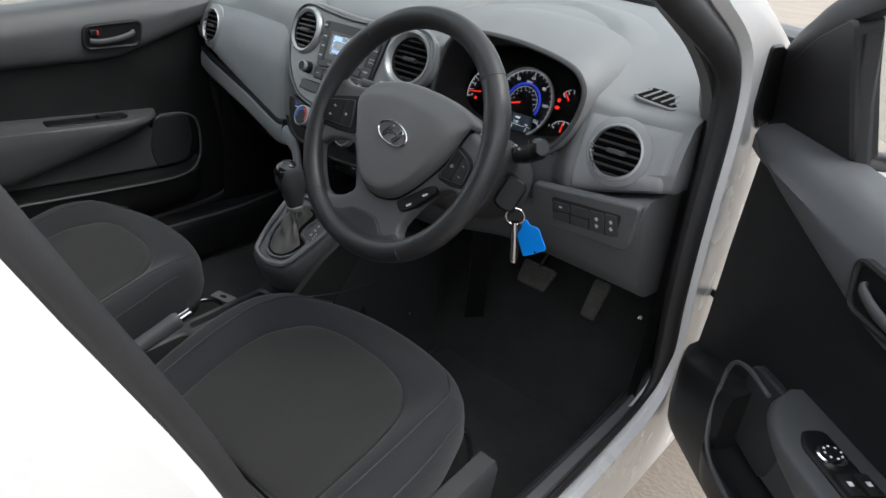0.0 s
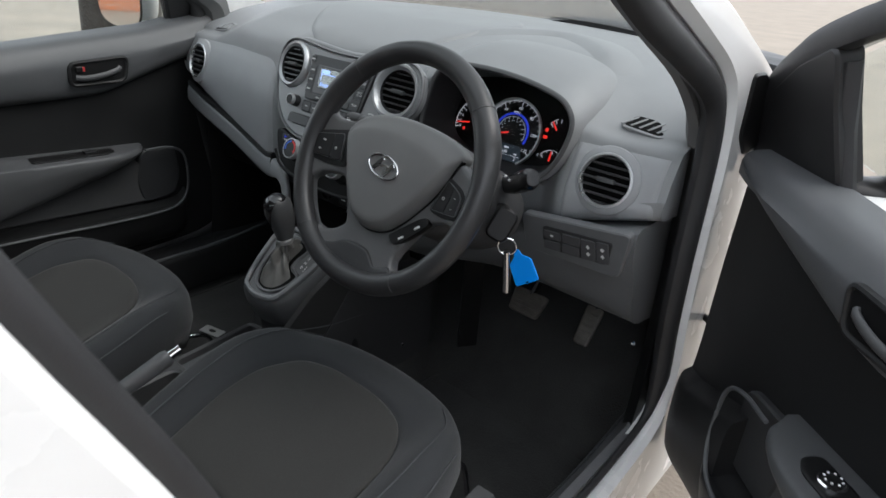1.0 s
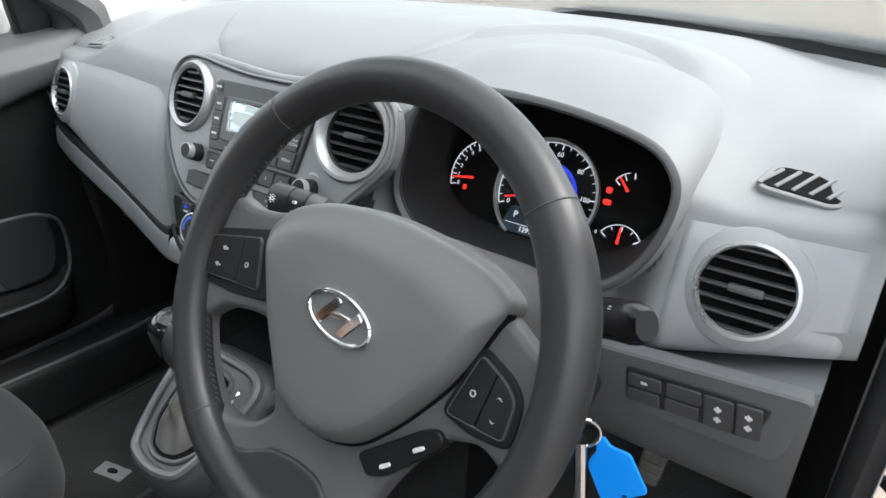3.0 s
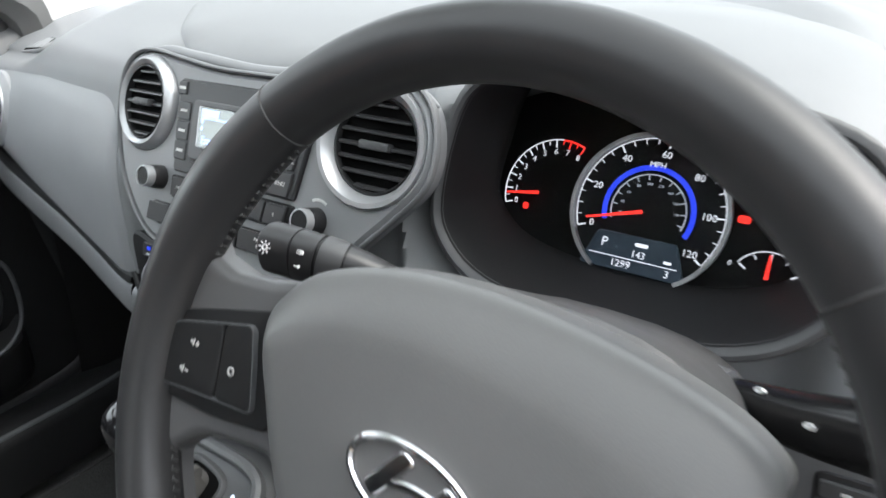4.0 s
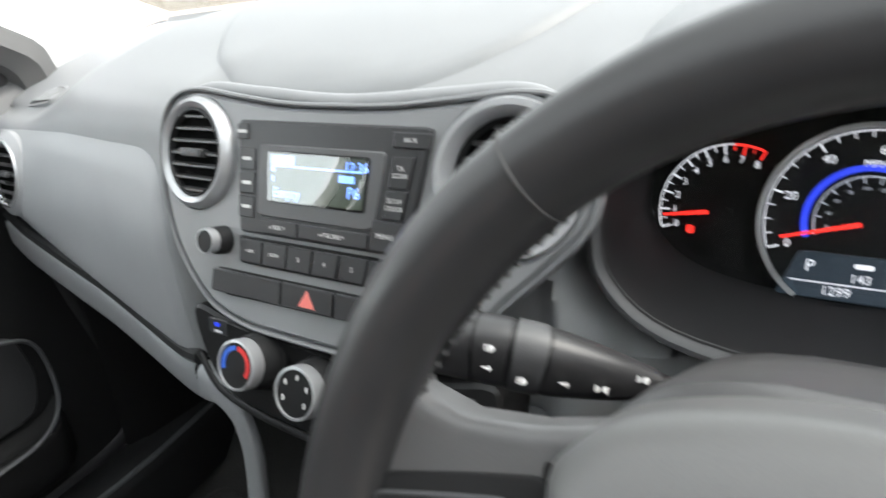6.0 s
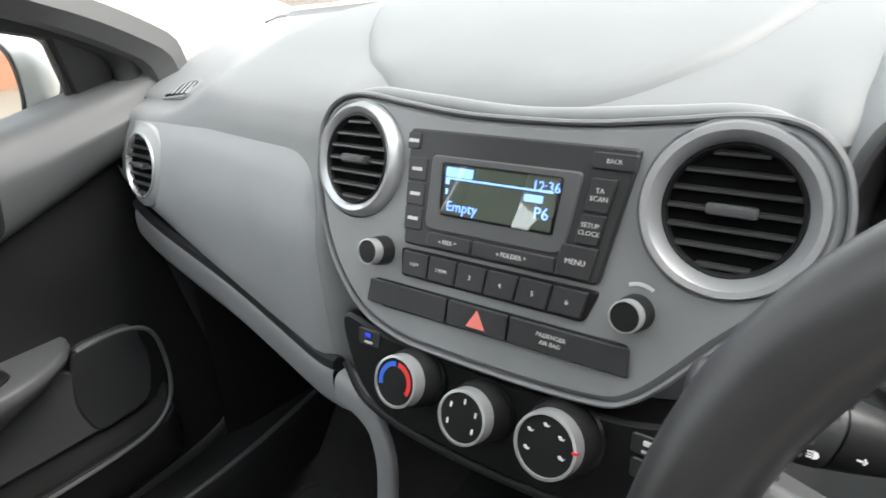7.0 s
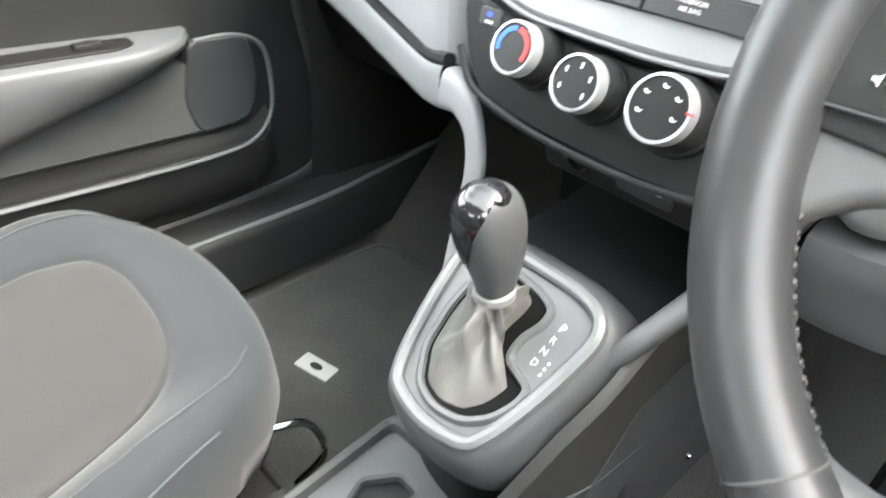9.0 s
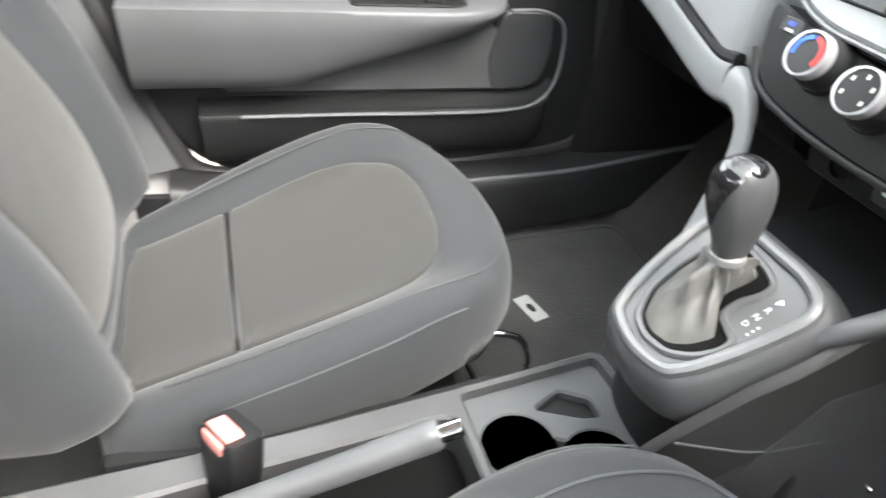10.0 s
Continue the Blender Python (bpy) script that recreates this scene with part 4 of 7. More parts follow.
plate(bm, [(p.x - 0.331, (p.z - 0.95) / math.cos(radians(22))) for p in hood_loop(-0.013, 0.30)], 0.012, 0.0135, CL, bevel=0.0003)
g = part("lens", bm, pane("cluster_lens", (0.97, 0.97, 0.97), 1.12), cluster, "clear lens")
g.visible_shadow = False

# ---- steering column ----
column = thing("steering_column", (0.345, 0.20, 0.85), "dark grey plastic steering column shroud", "steering column")
AX = plane_at((0.345, 0.004, 0.950), 25)


def shroud_ring(w, wd, hu, hd, sq=0.75):
    out = []
    for i in range(32):
        a = 2 * math.pi * i / 32
        c, s = math.cos(a), math.sin(a)
        c, s = math.copysign(abs(c) ** sq, c), math.copysign(abs(s) ** sq, s)
        out.append(AX @ Vector((wd * c, s * (hu if s > 0 else hd), w)))
    return out


bm = bmesh.new()
loft(bm, [shroud_ring(*q) for q in ((-0.036, 0.066, 0.044, 0.050, 0.7), (-0.056, 0.092, 0.0675, 0.066, 0.62), (-0.0600, 0.096, 0.0705, 0.069, 0.6), (-0.0635, 0.0975, 0.0705, 0.070, 0.6), (-0.10, 0.100, 0.068, 0.075, 0.62), (-0.16, 0.102, 0.064, 0.080, 0.7), (-0.205, 0.104, 0.062, 0.078), (-0.232, 0.098, 0.050, 0.07))])
part("shroud", bm, paint("shroud_plastic", (0.060, 0.060, 0.061), 0.45, grain=0.16, grain_size=0.0010), column)
bm = bmesh.new()
tube(bm, [AX @ Vector((s * 0.0985, -0.004, w)) for s, w in ((-1, -0.20), (-1, -0.12), (-0.985, -0.066))], 0.001, 0.001, n=6)
part("seam", bm, DEEP, column)
stalk_path = spline([(0.1600, 0.1035, 0.9620), (0.172, 0.105, 0.9615), (0.193, 0.1095, 0.9590), (0.213, 0.117, 0.9535), (0.233, 0.1285, 0.9450), (0.251, 0.142, 0.934), (0.275, 0.156, 0.919), (0.300, 0.170, 0.905)], 20, closed=False)
STALK_GREY = paint("stalk_plastic", (0.026, 0.026, 0.027), 0.40, grain=0.10, grain_size=0.0008)


def stalk_size(t):
    return (0.60 + 0.40 * min(1, t / 0.055) ** 0.5) * (1 - 0.58 * smooth(max(0.0, t - 0.36) / 0.48))


def smooth(t):
    t = min(1.0, max(0.0, t))
    return t * t * (3 - 2 * t)


def stalk_piece(t0, t1, grow):
    n = len(stalk_path) - 1
    i0, i1 = round(t0 * n), round(t1 * n)
    bm = bmesh.new()
    tube(bm, stalk_path[i0:i1 + 1], 0.0125, 0.0152, n=24, taper=lambda t: stalk_size(t0 + (t1 - t0) * t) + grow, power=0.80)
    return bm


stalk = part("light_stalk", stalk_piece(0.0, 1.0, 0.0), BLACK, column, "black light stalk with white symbols", angle=60)
part("twist_grip", stalk_piece(0.0, 0.222, 0.05), STALK_GREY, stalk, "dark grey twist grip", angle=60)
part("collar", stalk_piece(0.231, 0.316, 0.045), STALK_GREY, stalk, "grey ring of the stalk", angle=60)
part("fog_ring", stalk_piece(0.325, 0.412, 0.070), CONSOLE, stalk, "raised grey fog-lamp ring", angle=60)
part("arm_cover", stalk_piece(0.421, 0.72, 0.04), STALK_GREY, stalk, "dark grey arm of the stalk", angle=60)


def on_stalk(t, dv, h=0.0006):
    """Axes on the side of the stalk that faces the seat: u along it, w out."""
    i = int(t * (len(stalk_path) - 1))
    q, u = Vector(stalk_path[i]), (Vector(stalk_path[i + 1]) - Vector(stalk_path[i])).normalized()
    w = Vector((0.0, -0.86, 0.5))
    w = (w - u * w.dot(u)).normalized()
    v = w.cross(u)
    out = 0.0136 * stalk_size(t) + h
    return Matrix.Translation(q + w * out + v * dv) @ Matrix((u, v, w)).transposed().to_4x4()


for t, dv, kind in ((0.115, -0.001, 0), (0.275, 0.002, 1), (0.275, -0.0065, 2), (0.370, -0.0085, 1), (0.47, -0.006, 2), (0.56, -0.005, 3), (0.67, 0.003, 3)):
    bm = bmesh.new()
    ms = on_stalk(t, dv, 0.0016 if kind == 1 else 0.0011) @ Matrix.Diagonal((0.78, 0.78, 1, 1))
    if kind == 0:
        plate(bm, circle(0.0026, 16), -0.001, 0.0005, ms, holes=[circle(0.0017, 16)], bevel=0.0001)
        for k in range(8):
            box(bm, (0.0019, 0.0008, 0.0008), ms @ Matrix.Rotation(k * math.pi / 4, 4, "Z") @ at(0.0045, 0, 0), 0)
    elif kind == 1:
        plate(bm, [(-0.0005, 0.0020), (0.0015, 0.0016), (0.0025, 0), (0.0015, -0.0016), (-0.0005, -0.0020)], -0.001, 0.0005, ms, bevel=0.0001)
        for k in (-1, 0, 1):
            box(bm, (0.0022, 0.0006, 0.0008), ms @ at(-0.0022, 0.0013 * k, 0), 0)
    elif kind == 2:
        box(bm, (0.0052, 0.0010, 0.0008), ms, 0)
        box(bm, (0.0010, 0.0030, 0.0008), ms @ at(0.0012, 0, 0), 0)
    else:
        for f in (-1, 1):
            plate(bm, [(f * 0.0036, 0.0020), (f * 0.0010, 0.0010), (f * 0.0010, -0.0010), (f * 0.0036, -0.0020)], -0.001, 0.0005, ms, bevel=0.0001)
    part("symbol", bm, PRINT, stalk)
bm = bmesh.new()
wiper = spline([(0.412, 0.176, 0.909), (0.432, 0.170, 0.914), (0.462, 0.150, 0.928), (0.493, 0.126, 0.947), (0.520, 0.103, 0.963)], 5, closed=False)
WIPER_BLACK = paint("wiper_stalk_plastic", (0.008, 0.008, 0.0085), 0.26, grain=0.03)
tube(bm, wiper, 0.0140, 0.0170, n=20, taper=lambda t: 0.56 + 0.34 * min(1, t * 1.6) - 0.30 * max(0, (t - 0.90) / 0.10) ** 2, power=0.85)
ws = part("wiper_stalk", bm, WIPER_BLACK, column, "glossy black wiper stalk with white symbols", angle=60)
bm = bmesh.new()
tube(bm, spline([(0.392, 0.184, 0.903), (0.406, 0.179, 0.9065), (0.418, 0.174, 0.9105), (0.428, 0.170, 0.9135)], 3, closed=False), 0.0145, 0.0185, n=20, power=0.85, taper=lambda t: 1.12 - 0.30 * t)
part("stalk_collar", bm, DOOR_GREY, ws, "grey collar at the stalk's foot")
for t, dv in ((0.42, 0.006), (0.62, -0.004), (0.80, 0.002)):
    i = int(t * (len(wiper) - 1))
    q, u = Vector(wiper[i]), (Vector(wiper[i + 1]) - Vector(wiper[i])).normalized()
    w = Vector((-0.35, -0.65, 0.65))
    w = (w - u * w.dot(u)).normalized()
    ms = Matrix.Translation(q + w * 0.0138 + w.cross(u) * dv) @ Matrix((u, w.cross(u), w)).transposed().to_4x4()
    bm = bmesh.new()
    plate(bm, [(u * 0.7, v * 0.7) for u, v in ((-0.0042, 0.0), (-0.0018, 0.0022), (0.0020, 0.0022), (0.0042, 0.0), (0.0018, -0.0020), (-0.0020, -0.0020))], -0.0025, 0.0004, ms, holes=[circle(0.0008, 10)], bevel=0.0001)
    part("symbol", bm, PRINT, ws)

# ---- ignition key ----
key = thing("car_key", (0.47, 0.13, 0.85), "car key in the ignition with a bright blue plastic tag", "key")
bm = bmesh.new()
lathe(bm, [(0.0001, 0.0), (0.016, 0.0), (0.018, -0.004), (0.018, -0.03), (0.0001, -0.03)], Matrix.Translation((0.452, 0.135, 0.880)) @ Vector((0.5, -0.8, 0.25)).to_track_quat("Z", "Y").to_matrix().to_4x4(), 28)
part("lock_barrel", bm, DARK, key)
bm = bmesh.new()
km = at(0.470, 0.118, 0.876, 70, 25, 30)
plate(bm, rounded(0.034, 0.050, 0.012), -0.005, 0.005, km, bevel=0.003)
part("key_head", bm, BLACK, key)
bm = bmesh.new()
tube(bm, [(0.484 + 0.012 * math.cos(a), 0.118 + 0.006 * math.cos(a), 0.846 + 0.013 * math.sin(a)) for a in np.linspace(0, 2 * math.pi, 26, endpoint=False)], 0.0014, n=8, closed=True, up=(0.4, -1, 0))
part("ring", bm, CHROME, key, "chrome split ring")
bm = bmesh.new()
tube(bm, [(0.482, 0.122, 0.836), (0.486, 0.124, 0.800), (0.489, 0.125, 0.772)], 0.0068, 0.0060, n=14, power=0.8)
part("fob", bm, CHROME, key, "chrome key fob")
bm = bmesh.new()
tm = plane_at((0.514, 0.124, 0.814), 4, 34) @ Matrix.Rotation(radians(12), 4, "Y") @ Matrix.Diagonal((1.08, 0.74, 1, 1))
plate(bm, softened([(-0.004, 0.046), (0.004, 0.046), (0.005, 0.034), (0.0165, 0.022), (0.0175, -0.023), (-0.0175, -0.023), (-0.0165, 0.022), (-0.005, 0.034)], 0.005), -0.0015, 0.0015, tm, holes=[circle(0.0022, 12, 0.0, -0.021)], bevel=0.0006)
part("tag", bm, paint("blue_tag_plastic", (0.0, 0.24, 0.80), 0.35, mottle=0.04), key, "bright blue plastic tag")

# ---- steering wheel ----
WH = Matrix.Translation((0.344, 0.006, 0.950)) @ Matrix.Rotation(radians(-1.8), 4, "Z") @ plane_at((0, 0, 0), 24.7, -4)
wheel = thing("steering_wheel", (0.349, 0.0, 0.957), "black leather three-spoke steering wheel with chrome oval badge", "steering wheel")
R0 = 0.1640


def rim_point(a, k):
    """a: angle round the wheel; k: angle round the grip."""
    ang = math.degrees(a) % 360
    thick = 1.0 + 0.10 * math.exp(-((min(abs(ang - 28), abs(ang - 152))) / 16) ** 2)
    rr, h = 0.0156 * thick, 0.0158 * thick
    flat = 0.004 * math.exp(-((ang - 270) / 28) ** 2)
    return Vector(((R0 - flat + rr * math.cos(k)) * math.cos(a), (R0 - flat + rr * math.cos(k)) * math.sin(a), h * math.sin(k)))


bm = bmesh.new()
rings = [[WH @ rim_point(2 * math.pi * i / 120, 2 * math.pi * j / 20) for j in range(20)] for i in range(120)]
loft(bm, rings + [rings[0]], caps=False)
part("rim", bm, LEATHER, wheel, "black leather rim")
for deg in (44.5, 135.5, 232, 306):
    bm = bmesh.new()
    a = radians(deg)
    pts = []
    for j in range(20):
        p = rim_point(a, 2 * math.pi * j / 20)
        c = Vector((R0 * math.cos(a), R0 * math.sin(a), 0))
        pts.append(WH @ (c + (p - c) * 1.004))
    tube(bm, pts, 0.0006, 0.0006, n=6, closed=True)
    part("seam", bm, STITCH, wheel)
for a0, a1 in ((137, 168), (12, 43), (190, 231), (308, 350)):
    bm = bmesh.new()
    for d in np.arange(a0, a1, 1.9):
        a = radians(float(d))
        p, q = rim_point(a, radians(186)), rim_point(a + 0.014, radians(201))
        tube(bm, [WH @ p, WH @ q], 0.0010, n=6)
    part("stitching", bm, STITCH, wheel, "dark stitching along the inner edge")


def dish(u, v):
    """The spokes rise from the hub towards the rim."""
    return 0.0105 * max(0.0, min(1.0, (math.hypot(u, v) - 0.085) / 0.075)) ** 1.6


def hub_plate(loop, back, front, holes=(), r=0.003):
    """A slab on the spokes with rounded front edges; its face follows the dish."""
    bm = bmesh.new()
    tops = []
    for i, lp in enumerate((loop, *holes)):
        sgn = 1 if i == 0 else -1
        rings = [[bm.verts.new((u, v, w)) for u, v in inset(lp, d * sgn)] for d, w in ((0, back), (0, front - r), (0.12 * r, front - 0.55 * r), (0.42 * r, front - 0.16 * r), (r, front))]
        bridge(bm, rings)
        tops.append(rings[-1])
    if holes:
        edges = [bm.edges.get((t[i], t[(i + 1) % len(t)])) or bm.edges.new((t[i], t[(i + 1) % len(t)])) for t in tops for i in range(len(t))]
        bmesh.ops.triangle_fill(bm, use_beauty=True, use_dissolve=False, edges=edges, normal=(0, 0, 1))
    else:
        f = bm.faces.new(tops[0])
        bmesh.ops.triangulate(bm, faces=[f])
    for _ in range(2):
        long = [e for e in bm.edges if e.calc_length() > 0.014]
        if long:
            bmesh.ops.subdivide_edges(bm, edges=long, cuts=1, use_grid_fill=True)
    for v in bm.verts:
        v.co = WH @ Vector((v.co.x, v.co.y, v.co.z + dish(v.co.x, v.co.y)))
    return bm


def arc(r, a0, a1, n=10):
    return [(r * math.cos(radians(a)), r * math.sin(radians(a))) for a in np.linspace(a0, a1, n)]


SPOKE = paint("spoke_plastic", (0.095, 0.095, 0.096), 0.36, grain=0.10, grain_size=0.0008)
HUB = [(-0.105, 0.040), (-0.085, 0.047), (0.0, 0.052), (0.085, 0.0595), (0.097, 0.0555), (0.1126, 0.0475), (0.126, 0.0415), (0.1375, 0.0360), (0.1440, 0.0345), (0.1495, 0.0400)] + arc(0.157, 17, -197, 44) + [(-0.146, 0.040), (-0.128, 0.036)]
HOLE_L = softened([(-0.124, -0.047), (-0.102, -0.041), (-0.080, -0.038), (-0.068, -0.054), (-0.054, -0.074), (-0.040, -0.097), (-0.054, -0.112), (-0.075, -0.121)] + arc(0.1525, 232, 204, 6), 0.006, 3)
HOLE_R = softened([(0.074, -0.122), (0.068, -0.108), (0.074, -0.088), (0.086, -0.062), (0.104, -0.040), (0.126, -0.031)] + arc(0.1525, 346, 308, 7), 0.006, 3)
part("spoke", hub_plate(HUB, -0.026, -0.0085, (HOLE_L, HOLE_R), 0.006), SPOKE, wheel, "charcoal plastic spokes in one piece", angle=50)
foot = softened([(-0.094, -0.139), (-0.066, -0.136), (-0.046, -0.131), (-0.027, -0.118), (0.0, -0.1135), (0.022, -0.114), (0.035, -0.122), (0.046, -0.130), (0.060, -0.124), (0.070, -0.118), (0.082, -0.128), (0.094, -0.139)] + arc(0.168, 304, 236, 9), 0.006, 3)
part("leather_foot", hub_plate(foot, -0.018, -0.0055, (), 0.0030), LEATHER, wheel, "black leather over the lower spoke", angle=50)
PADL = spline([(0.004, 0.074), (0.050, 0.073), (0.085, 0.068), (0.105, 0.061), (0.114, 0.052), (0.109, 0.036), (0.099, 0.006), (0.085, -0.022), (0.062, -0.056), (0.038, -0.079), (0.004, -0.088), (-0.028, -0.078), (-0.052, -0.050), (-0.070, -0.024), (-0.084, 0.002), (-0.095, 0.027), (-0.091, 0.040), (-0.075, 0.055), (-0.040, 0.068)], 5)
PADF = spline([(0.004, 0.047), (0.045, 0.045), (0.072, 0.041), (0.088, 0.036), (0.094, 0.030), (0.092, 0.018), (0.084, -0.004), (0.072, -0.026), (0.053, -0.052), (0.032, -0.069), (0.004, -0.076), (-0.024, -0.068), (-0.043, -0.046), (-0.059, -0.023), (-0.071, -0.002), (-0.080, 0.016), (-0.077, 0.026), (-0.064, 0.034), (-0.034, 0.043)], 5)
bm = bmesh.new()
rings = []
for t, w in ((-0.03, -0.024), (0.0, -0.012), (0.0, -0.0065), (0.05, -0.0030), (0.16, 0.0008), (0.38, 0.0052), (0.66, 0.0092), (0.88, 0.0114), (1.0, 0.0122)):
    rings.append([WH @ Vector((a[0] + (b[0] - a[0]) * t, a[1] + (b[1] - a[1]) * t, w)) for a, b in zip(PADL, PADF)])
for k, w in ((0.90, 0.0128), (0.70, 0.0136), (0.45, 0.0142), (0.2, 0.0145), (0.03, 0.0146)):
    rings.append([WH @ Vector((0.006 + (u - 0.006) * k, -0.014 + (v + 0.014) * k, w)) for u, v in PADF])
loft(bm, rings)
part("airbag_cover", bm, PAD, wheel, "grey grained airbag cover", angle=50)
part("pad_gap", hub_plate([(u, min(v, 0.040 + 0.08 * u)) for u, v in inset(PADL, -0.0022)], -0.014, -0.0068, (), 0.0008), DEEP, wheel, "dark gap round the airbag cover")


def symbol_at(cu, cv, kind, parent):
    """A white control symbol on a wheel button."""
    bm = bmesh.new()
    w = -0.0032 + dish(cu, cv)
    m = WH @ at(cu, cv, w) @ Matrix.Diagonal((0.78, 0.78, 1, 1))
    if kind in "+-":
        plate(bm, [(-0.0030, -0.0009), (-0.0016, -0.0009), (0.0002, -0.0024), (0.0002, 0.0024), (-0.0016, 0.0009), (-0.0030, 0.0009)], 0, 0.0007, m, bevel=0.0001)
        plate(bm, rounded(0.0032, 0.0009, 0.0003, 2, 0.0034, 0), 0, 0.0007, m, bevel=0.0001)
        if kind == "+":
            plate(bm, rounded(0.0009, 0.0032, 0.0003, 2, 0.0034, 0), 0, 0.0009, m, bevel=0.0001)
    elif kind == "o":
        plate(bm, circle(0.0028, 16), 0, 0.0007, m, holes=[circle(0.0018, 16)], bevel=0.0001)
    else:
        f = 1 if kind == "^" else -1
        plate(bm, [(-0.0028, -0.001 * f), (0, 0.0012 * f), (0.0028, -0.001 * f), (0, 0.0002 * f)], 0, 0.0007, m, bevel=0.0001)
    part("symbol", bm, LABEL_GREY, parent)


PODS = (([(-0.1530, 0.0090), (-0.120, 0.0205), (-0.0935, 0.0290), (-0.0815, -0.0265), (-0.116, -0.0335), (-0.1570, -0.0345)],
         [(-0.1505, 0.0040), (-0.1045, 0.0185), (-0.0925, -0.0215), (-0.1550, -0.0285)],
         (([(-0.1498, 0.0036), (-0.1212, 0.0126), (-0.1166, -0.0236), (-0.1542, -0.0279)], ((-0.1352, -0.0020, "+"), (-0.1374, -0.0164, "-"))),
          ([(-0.1204, 0.0129), (-0.1050, 0.0178), (-0.0934, -0.0211), (-0.1158, -0.0235)], ((-0.1098, -0.0068, "o"),)))),
        ([(0.104, 0.026), (0.134, 0.017), (0.145, 0.007), (0.147, -0.022), (0.120, -0.028), (0.092, -0.026)],
         [(0.1072, 0.0205), (0.1250, 0.0148), (0.1345, 0.0105), (0.1403, 0.0048), (0.1420, -0.0185), (0.1195, -0.0215), (0.0970, -0.0235)],
         (([(0.1080, 0.0198), (0.1222, 0.0150), (0.1197, -0.0207), (0.0980, -0.0227)], ((0.1115, -0.003, "o"),)),
          ([(0.1228, 0.0147), (0.1340, 0.0100), (0.1395, 0.0045), (0.1412, -0.0180), (0.1205, -0.0206)], ((0.1300, 0.003, "^"), (0.1310, -0.0115, "v"))))))
for base, outline, keys in PODS:
    pod = part("button_pod", hub_plate(softened(base, 0.008), -0.016, -0.0066, (), 0.0014), DARK, wheel, "black button pod")
    edge = softened(outline, 0.0050, 6)
    part("key_edge", hub_plate(edge, -0.010, -0.0036, (inset(edge, 0.0008),), 0.0003), DOOR_GREY, pod, "fine grey edge round the keys")
    for lp, marks in keys:
        b = part("button", hub_plate(softened(lp, 0.0040), -0.010, -0.0034, (), 0.0010), DARK, pod)
        for cu, cv, kind in marks:
            symbol_at(cu, cv, kind, b)
strip = part("cruise_buttons", hub_plate(softened([(0.046, -0.081), (0.060, -0.090), (0.074, -0.082), (0.094, -0.058), (0.106, -0.042), (0.098, -0.035), (0.086, -0.042)], 0.005), -0.014, -0.0040, (), 0.0014), BLACK, wheel, "black strip with two cruise buttons")
for u, v in ((0.071, -0.0755), (0.090, -0.0530)):
    bm = bmesh.new()
    plate(bm, rounded(0.009, 0.0028, 0.001), 0, 0.0012, WH @ at(u, v, -0.0040 + dish(u, v), 0, 0, 42), bevel=0.0003)
    part("symbol", bm, PRINT, strip)
# oval badge
BADGE = WH @ at(0.0085, 0.0005, 0.0010, 0, 0, -5)
bm = bmesh.new()
el = [(0.0305 * math.cos(a), 0.0162 * math.sin(a)) for a in np.linspace(0, 2 * math.pi, 48, endpoint=False)]
plate(bm, el, 0.0115, 0.0160, BADGE, holes=[inset(el, 0.0030)], bevel=0.0010)
ring = part("badge", bm, CHROME, wheel, "chrome oval badge")
for lp in ([(-0.0200, -0.0075), (-0.0130, -0.0110), (-0.0015, 0.0105), (-0.0085, 0.0125)], [(0.0015, -0.0105), (0.0085, -0.0125), (0.0200, 0.0075), (0.0130, 0.0110)], [(-0.0090, -0.0040), (0.0, -0.0005), (0.0110, 0.0005), (0.0100, 0.0042), (0.0, 0.0032), (-0.0100, 0.0)]):
    bm = bmesh.new()
    plate(bm, softened(lp, 0.003, 3), 0.0115, 0.0152, BADGE, bevel=0.0008)
    part("badge_bar", bm, CHROME, ring)
bm = bmesh.new()
plate(bm, inset(el, 0.0028), 0.010, 0.0136, BADGE, bevel=0.0003)
part("badge_bed", bm, PAD, ring)

# ---- radio ----
LABEL = paint("grey_print", (0.58, 0.58, 0.57), 0.6)
BUTTON = paint("button_plastic", (0.031, 0.0315, 0.033), 0.36, grain=0.05)
radio = thing("car_radio", (0, 0.21, 0.92), "dark grey car radio with a lit blue display", "radio")
bm = bmesh.new()
BODY_R = [(-0.0945, 0.0755), (0.0815, 0.0755), (0.0835, 0.0735), (0.0685, -0.0115), (-0.0905, -0.0115)]
plate(bm, softened([(u + 0.004, v) for u, v in BODY_R], 0.004), -0.004, 0.0045, FACE, bevel=0.0015)
part("fascia", bm, BUTTON, radio)
bm = bmesh.new()
plate(bm, softened([(-0.0660, 0.0580), (0.0540, 0.0580), (0.0470, 0.0060), (0.0400, 0.0030), (-0.0620, 0.0030), (-0.0665, 0.0060)], 0.005), 0.003, 0.0062, FACE, bevel=0.0012)
part("screen_surround", bm, paint("screen_surround_plastic", (0.085, 0.086, 0.088), 0.38), radio, "grey surround of the display")
bm = bmesh.new()
plate(bm, softened([(-0.0560, 0.0535), (0.0415, 0.0535), (0.0385, 0.0150), (-0.0540, 0.0150)], 0.003), 0.005, 0.0066, FACE, bevel=0.0004)
part("screen_frame", bm, BLACK, radio)
bm = bmesh.new()
plate(bm, [(-0.0525, 0.0515), (0.0385, 0.0515), (0.0360, 0.0168), (-0.0510, 0.0168)], 0.006, 0.0070, FACE, bevel=0.0002)
screen_p = part("screen", bm, glowing("olive_display", (0.040, 0.052, 0.040), 0.45), radio, "dim olive display")
